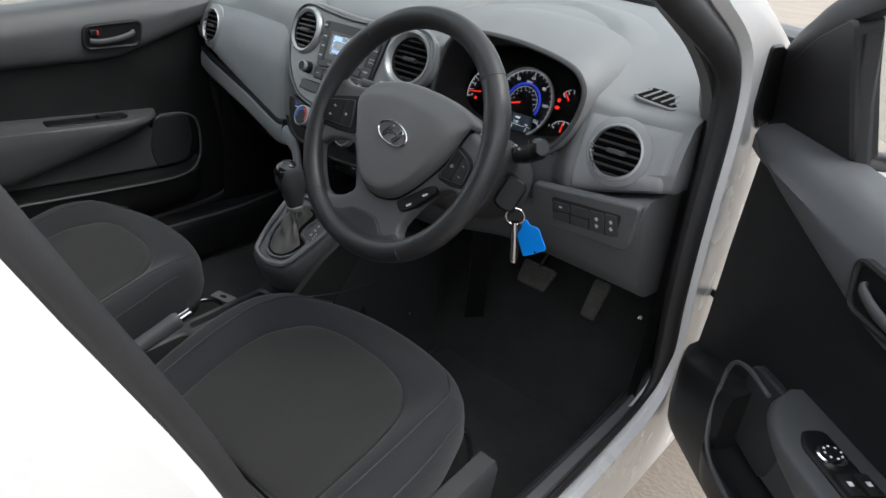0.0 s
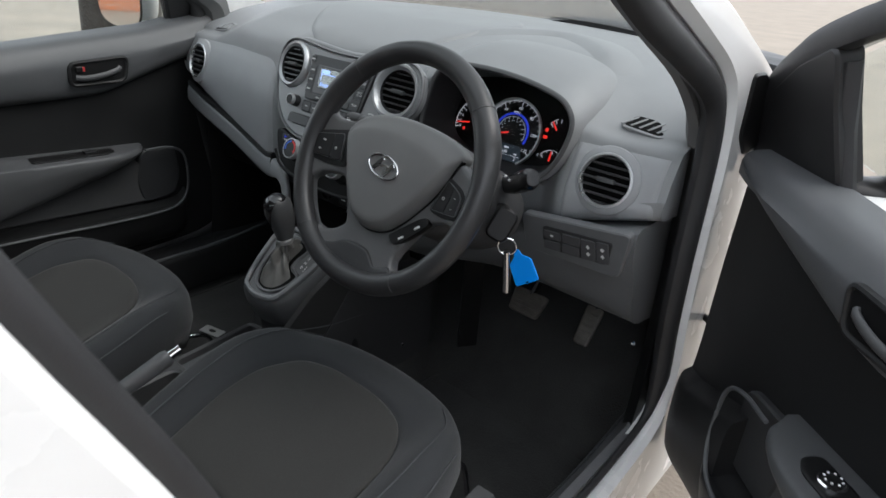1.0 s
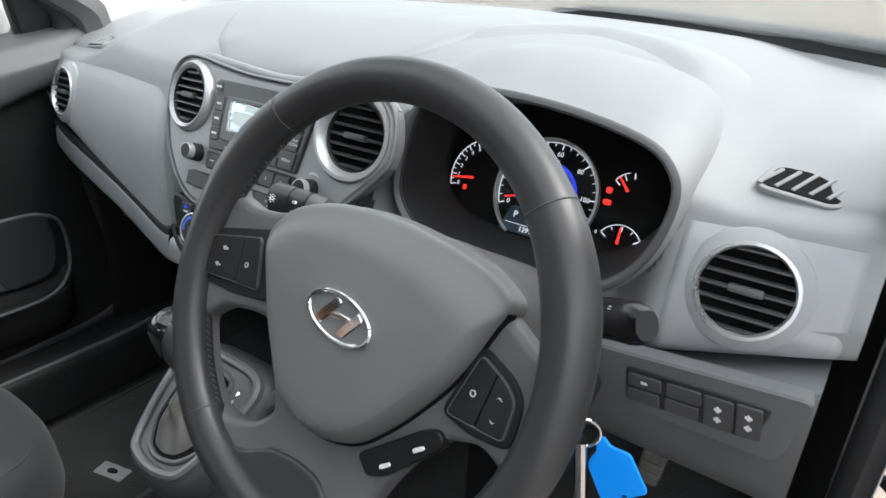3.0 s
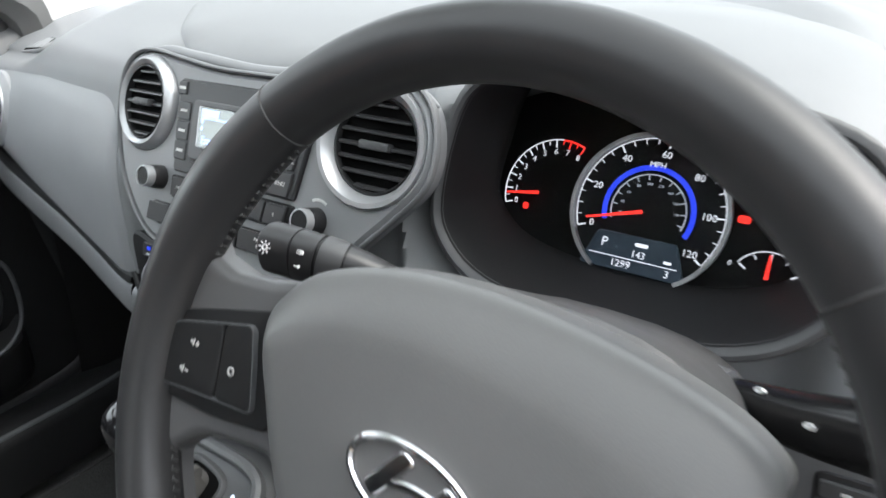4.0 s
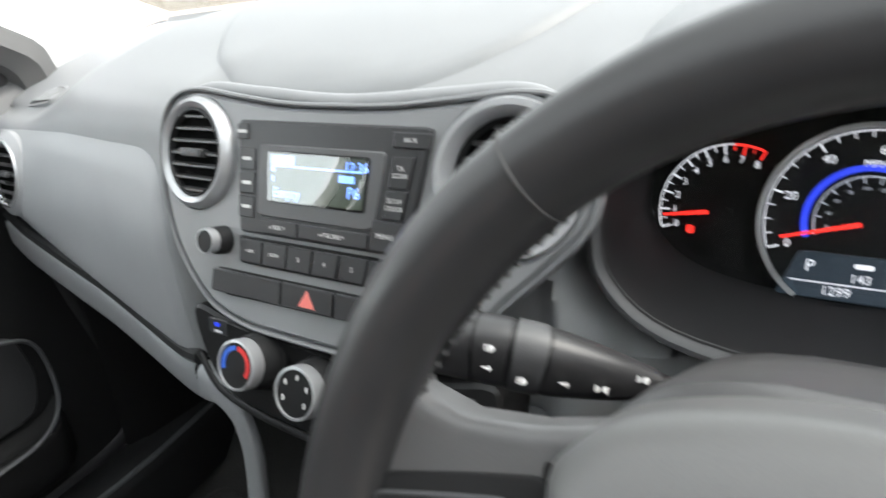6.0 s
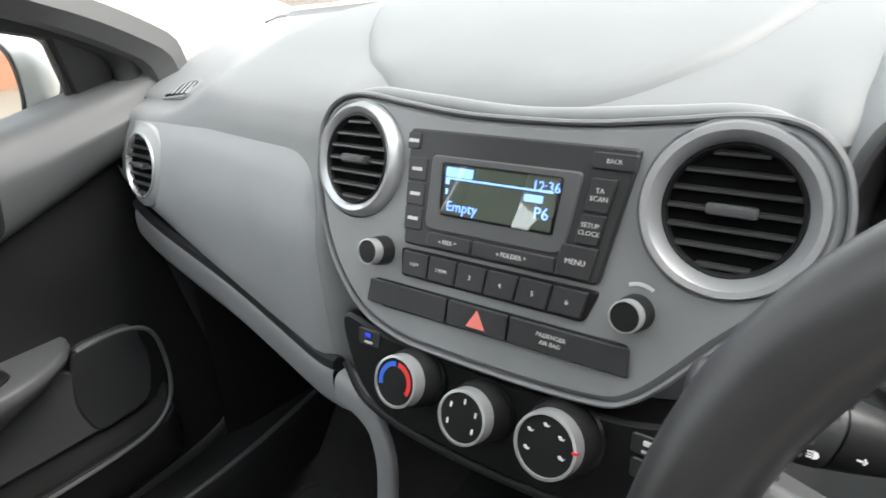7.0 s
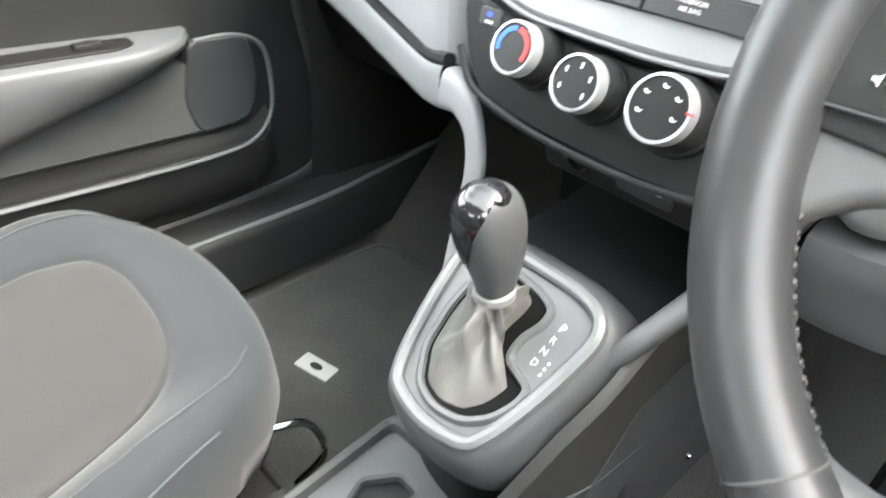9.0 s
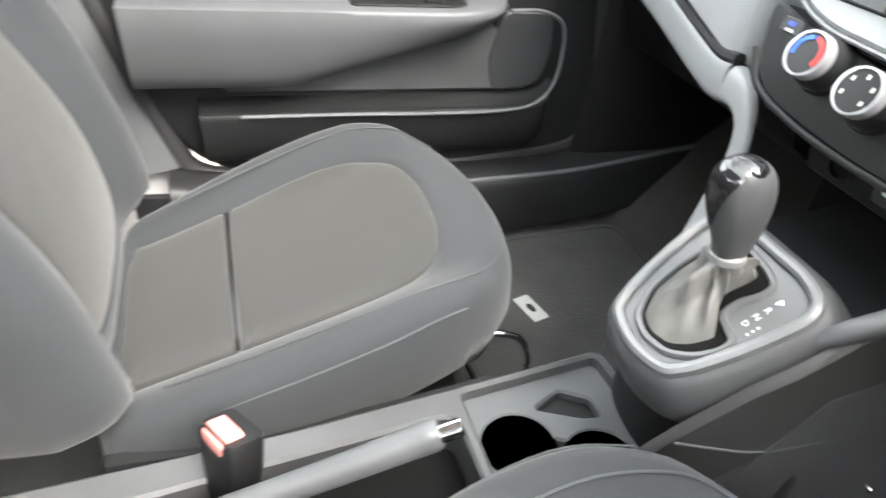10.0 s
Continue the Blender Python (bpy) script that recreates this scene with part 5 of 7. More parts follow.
LCD = glowing("display_blue", (0.16, 0.32, 0.95), 0.9)
bm = bmesh.new()
plate(bm, rounded(0.023, 0.0068, 0.0006, 2, -0.0395, 0.0470), 0.0069, 0.0073, FACE, bevel=0.0001)
plate(bm, rounded(0.014, 0.0050, 0.0006, 2, 0.0215, 0.0370), 0.0069, 0.0073, FACE, bevel=0.0001)
plate(bm, rounded(0.086, 0.0013, 0.0003, 2, -0.0075, 0.0425), 0.0069, 0.0073, FACE, bevel=0.0001)
plate(bm, rounded(0.0035, 0.005, 0.0006, 2, -0.0490, 0.0405), 0.0069, 0.0073, FACE, bevel=0.0001)
plate(bm, rounded(0.0020, 0.004, 0.0004, 2, -0.0490, 0.0330), 0.0069, 0.0073, FACE, bevel=0.0001)
part("display_bar", bm, LCD, screen_p)
writing("clock", "12:36", FACE @ at(0.0300, 0.0455, 0.0074), 0.0094, LCD, screen_p)
writing("preset", "P6", FACE @ at(0.0285, 0.0275, 0.0074), 0.0115, LCD, screen_p)
bm = bmesh.new()
plate(bm, [(-0.0545, 0.0525), (0.0405, 0.0525), (0.0375, 0.0158), (-0.0530, 0.0158)], 0.0080, 0.0084, FACE, bevel=0.0001)
cover = part("screen_cover", bm, pane("screen_cover_glass", (0.95, 0.95, 0.94), 2.0), screen_p, "glossy clear screen cover")
cover.visible_shadow = False
writing("status", "Empty", FACE @ at(-0.0345, 0.0225, 0.0074), 0.0105, LCD, screen_p)


def button(lp, text, size=0.0042, height=0.0068, two=None):
    bm = bmesh.new()
    plate(bm, softened(lp, 0.0014, 3), 0.002, height, FACE, bevel=0.0008)
    b = part("button", bm, BUTTON, radio)
    cu, cv = sum(p[0] for p in lp) / len(lp), sum(p[1] for p in lp) / len(lp)
    if two:
        writing("legend", text, FACE @ at(cu, cv + 0.0028, height + 0.0001), size, LABEL, b)
        writing("legend", two, FACE @ at(cu, cv - 0.0022, height + 0.0001), size, LABEL, b)
    elif text:
        writing("legend", text, FACE @ at(cu, cv, height + 0.0001), size, LABEL, b)
    else:
        bm = bmesh.new()
        plate(bm, rounded(0.0095, 0.0026, 0.0005, 2, cu, cv), height, height + 0.0003, FACE, bevel=0.0001)
        part("legend", bm, LABEL, b)
    return b


def quad(u0, v1, u1, v0, lean0=0.0, lean1=0.0):
    return [(u0 + lean0 * v1, v1), (u1 + lean1 * v1, v1), (u1 + lean1 * v0, v0), (u0 + lean0 * v0, v0)]


for v1, v0 in ((0.0545, 0.0375), (0.0360, 0.0190), (0.0175, 0.0005)):
    button(quad(-0.0868, v1, -0.0700, v0, -0.03, 0.0), "", height=0.0056)
button(quad(-0.0905, 0.0725, -0.0785, 0.0605), "", height=0.0060)
button(quad(0.0585, 0.0715, 0.0805, 0.0610, 0, 0.1), "BACK", 0.0040, 0.0062)
button(quad(0.0520, 0.0555, 0.0675, 0.0340, 0.14, 0.16), "TA", 0.0046, two="SCAN")
button(quad(0.0520, 0.0325, 0.0675, 0.0130, 0.14, 0.16), "SETUP", 0.0044, two="CLOCK")
button(quad(0.0440, 0.0115, 0.0690, -0.0095, 0.10, 0.16), "MENU", 0.0052)
button(quad(-0.0630, 0.0010, -0.0240, -0.0095), "\u02c5 SEEK \u02c4".replace("\u02c5", "v").replace("\u02c4", "^"), 0.0044)
button(quad(-0.0220, 0.0010, 0.0420, -0.0095), "v FOLDER ^", 0.0046)
bm = bmesh.new()
plate(bm, softened([(-0.0890, -0.0150), (0.0740, -0.0150), (0.0660, -0.0370), (-0.0865, -0.0370)], 0.004), -0.004, 0.0030, FACE, bevel=0.001)
part("preset_bed", bm, BLACK, radio)
for i, t in enumerate(("1 RPT", "2 RDM", "3", "4", "5", "6")):
    u0 = -0.0850 + i * 0.0262
    button(quad(u0, -0.0170, u0 + 0.0248, -0.0350, -0.0 + i * 0.03, 0.03 + i * 0.03), t, 0.0036 if i < 2 else 0.0050, 0.0052)
bm = bmesh.new()
plate(bm, softened([(-0.1150, -0.0440), (0.0980, -0.0440), (0.0960, -0.0640), (-0.1060, -0.0660)], 0.005), -0.004, 0.0020, FACE, bevel=0.001)
part("lower_bed", bm, BLACK, radio)
button(quad(-0.1120, -0.0455, -0.0410, -0.0640, 0.1, 0.0), " ", 0.004, 0.0042)
hz = button(quad(-0.0390, -0.0455, 0.0115, -0.0640), " ", 0.004, 0.0042)
bm = bmesh.new()
plate(bm, [(-0.0212, -0.0610), (-0.0048, -0.0610), (-0.0130, -0.0475)], 0.0042, 0.0046, FACE, bevel=0.0001)
part("hazard_symbol", bm, paint("hazard_red", (0.75, 0.20, 0.17), 0.5, mottle=0.03), hz, "red hazard triangle")
ab = button(quad(0.0135, -0.0455, 0.0940, -0.0640, 0.0, -0.1), " ", 0.004, 0.0042)
writing("legend", "PASSENGER", FACE @ at(0.046, -0.0520, 0.0044), 0.0042, LABEL, ab)
writing("legend", "AIR BAG", FACE @ at(0.046, -0.0570, 0.0044), 0.0042, LABEL, ab)


def knob(m, r, deep, parent, name, cap=BLACK, side=SILVER, label="silver-rimmed black knob"):
    bm = bmesh.new()
    lathe(bm, [(r * 1.14, 0.0), (r * 1.10, deep * 0.45), (r * 1.02, deep * 0.62), (r * 0.2, deep * 0.64)], m, 40)
    k = part(name, bm, DARK, parent, label)
    bm = bmesh.new()
    lathe(bm, [(r * 1.0, deep * 0.55), (r * 1.0, deep * 0.90), (r * 0.975, deep), (r * 0.89, deep * 1.01), (r * 0.87, deep * 0.94), (r * 0.2, deep * 0.92)], m, 40)
    part("rim", bm, side, k)
    bm = bmesh.new()
    lathe(bm, [(0.0005, deep * 0.975), (r * 0.875, deep * 0.965), (r * 0.88, deep * 0.9), (0.0005, deep * 0.9)], m, 40)
    part("cap", bm, cap, k)
    return k


for u, v in ((-0.1085, -0.0215), (0.0980, -0.0228)):
    knob(FACE @ at(u, v, 0.0), 0.0102, 0.020, radio, "knob")
bm = bmesh.new()
arc_pts = [FACE @ Vector((0.0985 + 0.0165 * math.cos(a), -0.0225 + 0.0175 * math.sin(a), 0.0008)) for a in np.linspace(radians(60), radians(115), 9)]
tube(bm, arc_pts, 0.0013, 0.0003, n=6, up=(0, -1, 0.3))
part("knob_legend", bm, LABEL, radio)

# ---- heater controls ----
heat = thing("heater_controls", (0, 0.19, 0.80), "black heater control panel with three round dials", "heater controls")
HT = plane_at((0.0, 0.181, 0.838), 14)
bm = bmesh.new()
plate(bm, spline([(-0.152, 0.032), (-0.10, 0.024), (0, 0.020), (0.09, 0.020), (0.140, 0.028), (0.146, 0.0), (0.138, -0.038), (0.08, -0.052), (0, -0.055), (-0.09, -0.048), (-0.126, -0.034), (-0.148, 0.0)], 5), -0.05, -0.004, HT, bevel=0.003)
part("panel", bm, BLACK, heat, "black control panel")
bm = bmesh.new()
lo = spline([(-0.150, -0.008), (-0.125, -0.036), (-0.07, -0.049), (0.0, -0.053), (0.07, -0.050), (0.13, -0.038), (0.15, -0.015)], 6, closed=False)
tube(bm, [HT @ Vector((u, v - 0.004, -0.004)) for u, v in lo], 0.0035, 0.0025, n=10, up=(0, -1, 0.2))
part("lower_lip", bm, DARK, heat)
RED_P = paint("red_print", (0.62, 0.03, 0.03), 0.5)
BLUE_P = paint("blue_print", (0.03, 0.12, 0.55), 0.5)
for i, (u, v, r) in enumerate(((-0.0655, 0.002, 0.0203), (-0.0040, -0.0055, 0.0203), (0.0610, -0.002, 0.0228))):
    m = HT @ at(u, v, 0.0, -10, 0, 0)
    bm = bmesh.new()
    lathe(bm, [(r * 1.25, -0.006), (r * 1.25, -0.001), (r * 1.18, 0.001), (r * 0.5, 0.001), (r * 0.5, -0.006)], m, 40)
    part("dial_seat", bm, BLACK, heat)
    k = knob(m, r, 0.030, heat, "dial", BLACK, SILVER, "black dial with a silver rim")
    if i == 0:
        for a0, a1, ma in ((95, 200, BLUE_P), (-30, 85, RED_P)):
            bm = bmesh.new()
            arc_strip(bm, 0, 0, r * 0.58, r * 0.76, a0, a1, m @ at(0, 0, 0.0292), w=0.0006, n=16)
            part("arc_mark", bm, ma, k)
    else:
        for j in range(5):
            a = radians(205 - j * (60 if i == 1 else 56))
            bm = bmesh.new()
            if i == 1:
                plate(bm, rounded(0.0016, 0.0040, 0.0005, 2), 0.0292, 0.0298, m @ at(r * 0.6 * math.cos(a), r * 0.6 * math.sin(a), 0), bevel=0.0001)
            else:
                plate(bm, [(-0.0026, 0.0016), (-0.0012, -0.0004), (0.0014, -0.0004), (0.0026, 0.0016), (0.001, 0.0004), (-0.001, 0.0022)], 0.0292, 0.0298, m @ at(r * 0.58 * math.cos(a), r * 0.58 * math.sin(a), 0, 0, 0, 0), bevel=0.0)
            part("symbol", bm, PRINT, k)
        if i == 2:
            bm = bmesh.new()
            box(bm, (0.004, 0.0015, 0.004), m @ at(r * 0.93, 0.003, 0.0295), 0.0003)
            part("pointer", bm, RED_P, k)
for u, v, lit in ((-0.122, 0.018, True), (0.117, 0.010, False), (0.118, -0.007, True)):
    bm = bmesh.new()
    plate(bm, rounded(0.024, 0.014, 0.003), -0.005, -0.0025, HT @ at(u, v, 0), bevel=0.0008)
    b = part("push_button", bm, BUTTON, heat)
    bm = bmesh.new()
    plate(bm, rounded(0.0058, 0.0035, 0.0006, 2), -0.0025, -0.0020, HT @ at(u - 0.001, v + 0.002, 0), bevel=0.0001)
    part("lamp", bm, BLUE if lit else PRINT, b)
    bm = bmesh.new()
    plate(bm, rounded(0.009, 0.0022, 0.0006, 2), -0.0025, -0.0020, HT @ at(u, v - 0.004, 0), bevel=0.0001)
    part("symbol", bm, LABEL, b)
# open tray with sockets below
tray = thing("storage_tray", (0, 0.30, 0.64), "black open storage tray below the heater controls", "storage tray")
bm = bmesh.new()
box(bm, (0.27, 0.02, 0.20), at(0, 0.345, 0.72), 0.004)
part("back_wall", bm, DEEP, tray)
bm = bmesh.new()
sheet(bm, lambda u, v: (u, v, 0.652 + 0.05 * (v - 0.14) + 0.25 * max(0, v - 0.30)), np.linspace(-0.090, 0.090, 9), np.linspace(0.17, 0.35, 10), 0.01, (0, 0, 1))
part("tray_floor", bm, DARK, tray)
bm = bmesh.new()
box(bm, (0.25, 0.10, 0.008), at(0, 0.245, 0.782, 6), 0.002)
part("upper_shelf", bm, DARK, tray)
bm = bmesh.new()
SK = plane_at((0.03, 0.222, 0.752), -8)
plate(bm, softened([(-0.11, 0.022), (0.09, 0.022), (0.085, -0.022), (-0.105, -0.022)], 0.006), -0.02, 0.0, SK, bevel=0.002)
part("socket_panel", bm, BLACK, tray)
bm = bmesh.new()
plate(bm, rounded(0.052, 0.022, 0.003), 0, 0.0025, SK, bevel=0.001)
su = part("socket_bank", bm, BUTTON, tray, "small black socket panel")
for du in (-0.012, 0.012):
    bm = bmesh.new()
    plate(bm, rounded(0.010, 0.0045, 0.001, 2, du, 0.002), 0.0025, 0.003, SK, bevel=0.0001)
    part("symbol", bm, PRINT, su)
bm = bmesh.new()
lathe(bm, [(0.014, 0.0), (0.014, 0.004), (0.011, 0.005), (0.010, -0.01), (0.001, -0.01)], SK @ at(-0.065, 0.0, 0), 28)
part("power_socket", bm, BLACK, tray)

# ---- gear selector and console ----
GP = plane_at((0.0, 0.085, 0.648), 55)
GLOOP = spline(mirrored([(0, 0.078), (0.040, 0.077), (0.066, 0.068), (0.077, 0.048), (0.074, 0.015), (0.066, -0.025), (0.055, -0.060), (0.040, -0.078), (0, -0.086)]), 5)
gear = thing("gear_selector", (0, 0.09, 0.45), "automatic gear selector with silver surround and leather boot", "gear selector")
bm = bmesh.new()
rings = []
for d, w, drop in ((0.011, -0.002, 0), (0.006, -0.002, 0), (-0.002, -0.004, 0), (-0.009, -0.010, 0), (-0.016, -0.030, 0), (-0.020, -0.055, 0)):
    rings.append([GP @ Vector((u, v, w)) for u, v in inset(GLOOP, d)])
last = rings[-1]
for zz, gy, gx in ((0.54, 0.02, 1.04), (0.44, 0.03, 1.10), (0.34, 0.03, 1.15)):
    rings.append([Vector((p.x * gx, max(0.0 - gy * 0.2, p.y + gy), min(p.z, zz + (p.y - 0.0) * 0.05))) for p in last])
# one moulding in two tones: shading of the lower body is in its colour
loft(bm, rings[5:], caps=False)
part("console_body", bm, DARK, gear, "lower console body, its shade put into a charcoal colour")
bm = bmesh.new()
loft(bm, rings[:6], caps=False)
part("console_shoulder", bm, CONSOLE, gear, "shoulder of the gear console, kept a lighter grey as the lit part")
bm = bmesh.new()
loft(bm, [[GP @ Vector((u, v, w)) for u, v in inset(GLOOP, d)] for d, w in ((0.0105, -0.004), (0.0105, 0.003), (0.008, 0.0058), (0.004, 0.0062), (0.000, 0.0035), (-0.001, -0.004))], caps=False)
part("surround", bm, paint("satin_surround", (0.160, 0.163, 0.167), 0.42, metal=0.2, mottle=0.04), gear, "satin silver surround")
bm = bmesh.new()
plate(bm, inset(GLOOP, 0.0105), -0.008, -0.001, GP, bevel=0.001)
plt = part("gear_plate", bm, paint("plate_grey", (0.105, 0.107, 0.110), 0.45), gear, "grey gear plate")
for t, u, v in (("P", 0.0455, 0.0415), ("R", 0.0452, 0.0300), ("N", 0.0446, 0.0190), ("D", 0.0440, 0.0080)):
    writing("gear_letter", t, GP @ at(u, v, -0.0005), 0.0085, glowing("lit_gear_letter", (0.65, 0.8, 1.0), 0.9) if t == "P" else PRINT, plt)
bm = bmesh.new()
for k in range(3):
    plate(bm, circle(0.0013, 10, 0.0540 - 0.0002 * k, 0.0135 - 0.0053 * k), -0.001, -0.0005, GP, bevel=0.0001)
part("gate_dots", bm, PRINT, plt)
# boot opening, folded leather boot
BO = softened([(-0.045, 0.032), (-0.019, 0.058), (0.012, 0.055), (0.0290, 0.0490), (0.0300, 0.034), (0.0225, 0.018), (0.0235, -0.003), (0.040, -0.008), (0.0530, -0.0115), (0.0535, -0.024), (0.0450, -0.044), (0.027, -0.061), (0.0, -0.067), (-0.023, -0.061), (-0.041, -0.034), (-0.0465, 0.004)], 0.009, 4)
bm = bmesh.new()
loft(bm, [[GP @ Vector((u, v, w)) for u, v in inset(BO, d)] for d, w in ((0.003, -0.002), (0.0015, 0.003), (-0.002, 0.0035), (-0.0045, 0.001), (-0.005, -0.003))], caps=False)
part("boot_rim", bm, paint("boot_rim_grey", (0.10, 0.102, 0.105), 0.45), gear)
bm = bmesh.new()
plate(bm, inset(BO, 0.002), -0.003, -0.0005, GP, bevel=0.0003)
part("boot_well", bm, DEEP, gear)
KB = Vector((0.001, 0.087, 0.696))
BOOT = paint("grey_boot_leather", (0.145, 0.141, 0.132), 0.5, grain=0.25, grain_size=0.0012, mottle=0.2, mottle_size=0.02)
bm = bmesh.new()
rings = []
n = len(BO)
for k in range(15):
    t = k / 14
    ring = []
    for i, (u, v) in enumerate(inset(BO, 0.004)):
        a = 2 * math.pi * i / n
        low = GP @ Vector((u * (1.0 if u < 0 else (0.45 if v > -0.02 else 0.80)), v * 0.97, -0.001))
        hi = KB + Vector((0.0125 * math.cos(math.atan2(v, u)), 0.0125 * math.sin(math.atan2(v, u)), 0))
        s = t ** 0.75
        p = low.lerp(hi, s)
        fold = 0.0078 * math.sin(a * 5 + t * 3.5) * math.sin(math.pi * t) + 0.0042 * math.sin(a * 9 - t * 7) * math.sin(math.pi * t) - 0.003 * math.sin(math.pi * t) ** 1.5
        out = Vector((low.x - KB.x, low.y - KB.y, 0))
        if out.length > 1e-5:
            p += out.normalized() * fold
        p.z += 0.006 * math.sin(a * 4 + 2) * math.sin(math.pi * t) + 0.003 * math.sin(a * 7 + t * 9) * math.sin(math.pi * t)
        ring.append(p)
    rings.append(ring)
loft(bm, rings)
part("boot", bm, BOOT, gear, "folded grey leather boot", angle=60)
bm = bmesh.new()
axis = Vector((-0.05, -0.10, 1)).normalized()
km = Matrix.Translation(KB) @ axis.to_track_quat("Z", "Y").to_matrix().to_4x4()
lathe(bm, [(0.0145, -0.004), (0.0165, -0.002), (0.0165, 0.004), (0.0145, 0.006)], km, 28)
part("collar", bm, paint("collar_grey", (0.22, 0.22, 0.22), 0.4), gear)


def knob_ring(h, cx, cy, a, b, sq=0.85):
    out = []
    for i in range(36):
        t = 2 * math.pi * i / 36
        c, s = math.cos(t), math.sin(t)
        out.append(Vector((KB.x + cx + 0.94 * a * math.copysign(abs(c) ** sq, c), KB.y + cy + b * math.copysign(abs(s) ** sq, s), KB.z + h)))
    return out


KN = [(0.003, 0, 0, 0.0140, 0.0150), (0.015, -0.001, 0.000, 0.0165, 0.0180), (0.030, -0.003, -0.001, 0.0205, 0.0225), (0.050, -0.005, -0.004, 0.0238, 0.0270), (0.068, -0.006, -0.007, 0.0240, 0.0275), (0.080, -0.006, -0.009, 0.0218, 0.0250), (0.0885, -0.006, -0.010, 0.0170, 0.0195), (0.0930, -0.006, -0.010, 0.0100, 0.0120), (0.0942, -0.006, -0.010, 0.0030, 0.0040)]
fine = spline(KN, 3, closed=False)
bm = bmesh.new()
loft(bm, [knob_ring(*q) for q in fine])
kb = part("knob", bm, paint("knob_grey", (0.055, 0.056, 0.058), 0.42, grain=0.08), gear, "grey and gloss-black gear knob", angle=60)
bm = bmesh.new()
rings = []
def knob_arc(q, a0, a1):
    out = []
    for t in np.linspace(radians(a0), radians(a1), 22):
        c, s = math.cos(t), math.sin(t)
        out.append(Vector((KB.x + q[1] + (0.94 * q[3] * 1.03 + 0.0006) * math.copysign(abs(c) ** 0.85, c), KB.y + q[2] + (q[4] * 1.03 + 0.0006) * math.copysign(abs(s) ** 0.85, s), KB.z + q[0])))
    return out


cap_rings = fine[6:-1]
for k, q in enumerate(cap_rings):
    t = k / (len(cap_rings) - 1)
    sub = knob_arc(q, 150 - 30 * t, 262 + 92 * t ** 0.9)
    inner = [p.lerp(Vector((KB.x + q[1], KB.y + q[2], KB.z + q[0])), 0.12) for p in reversed(sub)]
    rings.append(sub + inner)
loft(bm, rings)
part("gloss_cap", bm, GLOSS, kb, "gloss black cap")
bm = bmesh.new()
p0 = KB + Vector((-0.006, -0.0105, 0.0946))
lathe(bm, [(0.0005, 0.001), (0.011, -0.0002), (0.0165, -0.0045), (0.0175, -0.008), (0.0005, -0.008)], Matrix.Translation(p0), 28)
part("top_cap", bm, GLOSS, kb, "gloss black top of the knob")

console = thing("centre_console", (0, -0.2, 0.30), "charcoal centre console with two cup holders", "centre console")
ZT = 0.470
TOPO = softened([(-0.112, 0.078), (0.106, 0.090), (0.106, -0.62), (-0.070, -0.62), (-0.080, -0.30)], 0.018, 5)
RECESS = softened([(-0.103, 0.068), (0.090, 0.080), (0.097, 0.050), (0.097, -0.110), (-0.087, -0.110)], 0.010, 4)
BRAKE = softened([(-0.060, -0.125), (0.085, -0.125), (0.085, -0.46), (-0.035, -0.46)], 0.02, 4)
bm = bmesh.new()
plate(bm, TOPO, 0.30, ZT, I4, holes=[RECESS, BRAKE], bevel=0.004)
part("console_top", bm, CONSOLE, console, "grey console rim")
bm = bmesh.new()
CUPS = [(-0.017, -0.066, 0.040), (0.024, 0.012, 0.040)]
(ax, ay, ar), (bx, by, br) = CUPS
toward = math.atan2(by - ay, bx - ax)
neck = [(ax + ar * math.cos(a), ay + ar * math.sin(a)) for a in np.linspace(toward + radians(26), toward + radians(334), 30)] + [(bx + br * math.cos(a), by + br * math.sin(a)) for a in np.linspace(toward + radians(206), toward + radians(514), 30)]
plate(bm, inset(RECESS, -0.003), 0.31, ZT - 0.018, I4, holes=[neck] + [softened([(-0.076, 0.008), (-0.056, 0.040), (-0.030, 0.040), (-0.034, 0.018), (-0.058, -0.030)], 0.006)], bevel=0.003)
part("cup_tray", bm, DOOR_GREY, console, "grey tray with cup holders")
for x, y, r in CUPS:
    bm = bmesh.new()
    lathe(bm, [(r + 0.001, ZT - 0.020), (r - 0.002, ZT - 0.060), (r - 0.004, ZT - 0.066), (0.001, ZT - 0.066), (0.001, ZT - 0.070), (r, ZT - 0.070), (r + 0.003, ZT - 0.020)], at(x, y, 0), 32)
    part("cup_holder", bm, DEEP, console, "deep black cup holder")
bm = bmesh.new()
box(bm, (0.07, 0.09, 0.01), at(-0.052, 0.005, ZT - 0.035), 0.002)
part("coin_tray", bm, DARK, console)
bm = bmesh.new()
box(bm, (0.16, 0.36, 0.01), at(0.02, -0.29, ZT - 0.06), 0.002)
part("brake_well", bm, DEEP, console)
bm = bmesh.new()
loft(bm, [[Vector((x, y, z)) for y, z in ((0.06, 0.30), (0.08, 0.50), (0.16, 0.60), (0.30, 0.62), (0.42, 0.60), (0.42, 0.30))] for x in (-0.105, -0.09, 0.09, 0.105)])
part("tunnel_side", bm, paint("tunnel_plastic", (0.045, 0.045, 0.046), 0.55, grain=0.3, grain_size=0.001), console)
bm = bmesh.new()
tube(bm, [(0.1046 - 0.036 * smooth((0.125 - y) / 0.15), float(y), 0.5505 - 0.11 * (float(y) - 0.03)) for y in np.linspace(0.03, 0.212, 14)], 0.0015, 0.0015, n=6, taper=lambda t: 1 - 0.6 * t)
part("tunnel_seam", bm, DOOR_GREY, console)
bm = bmesh.new()
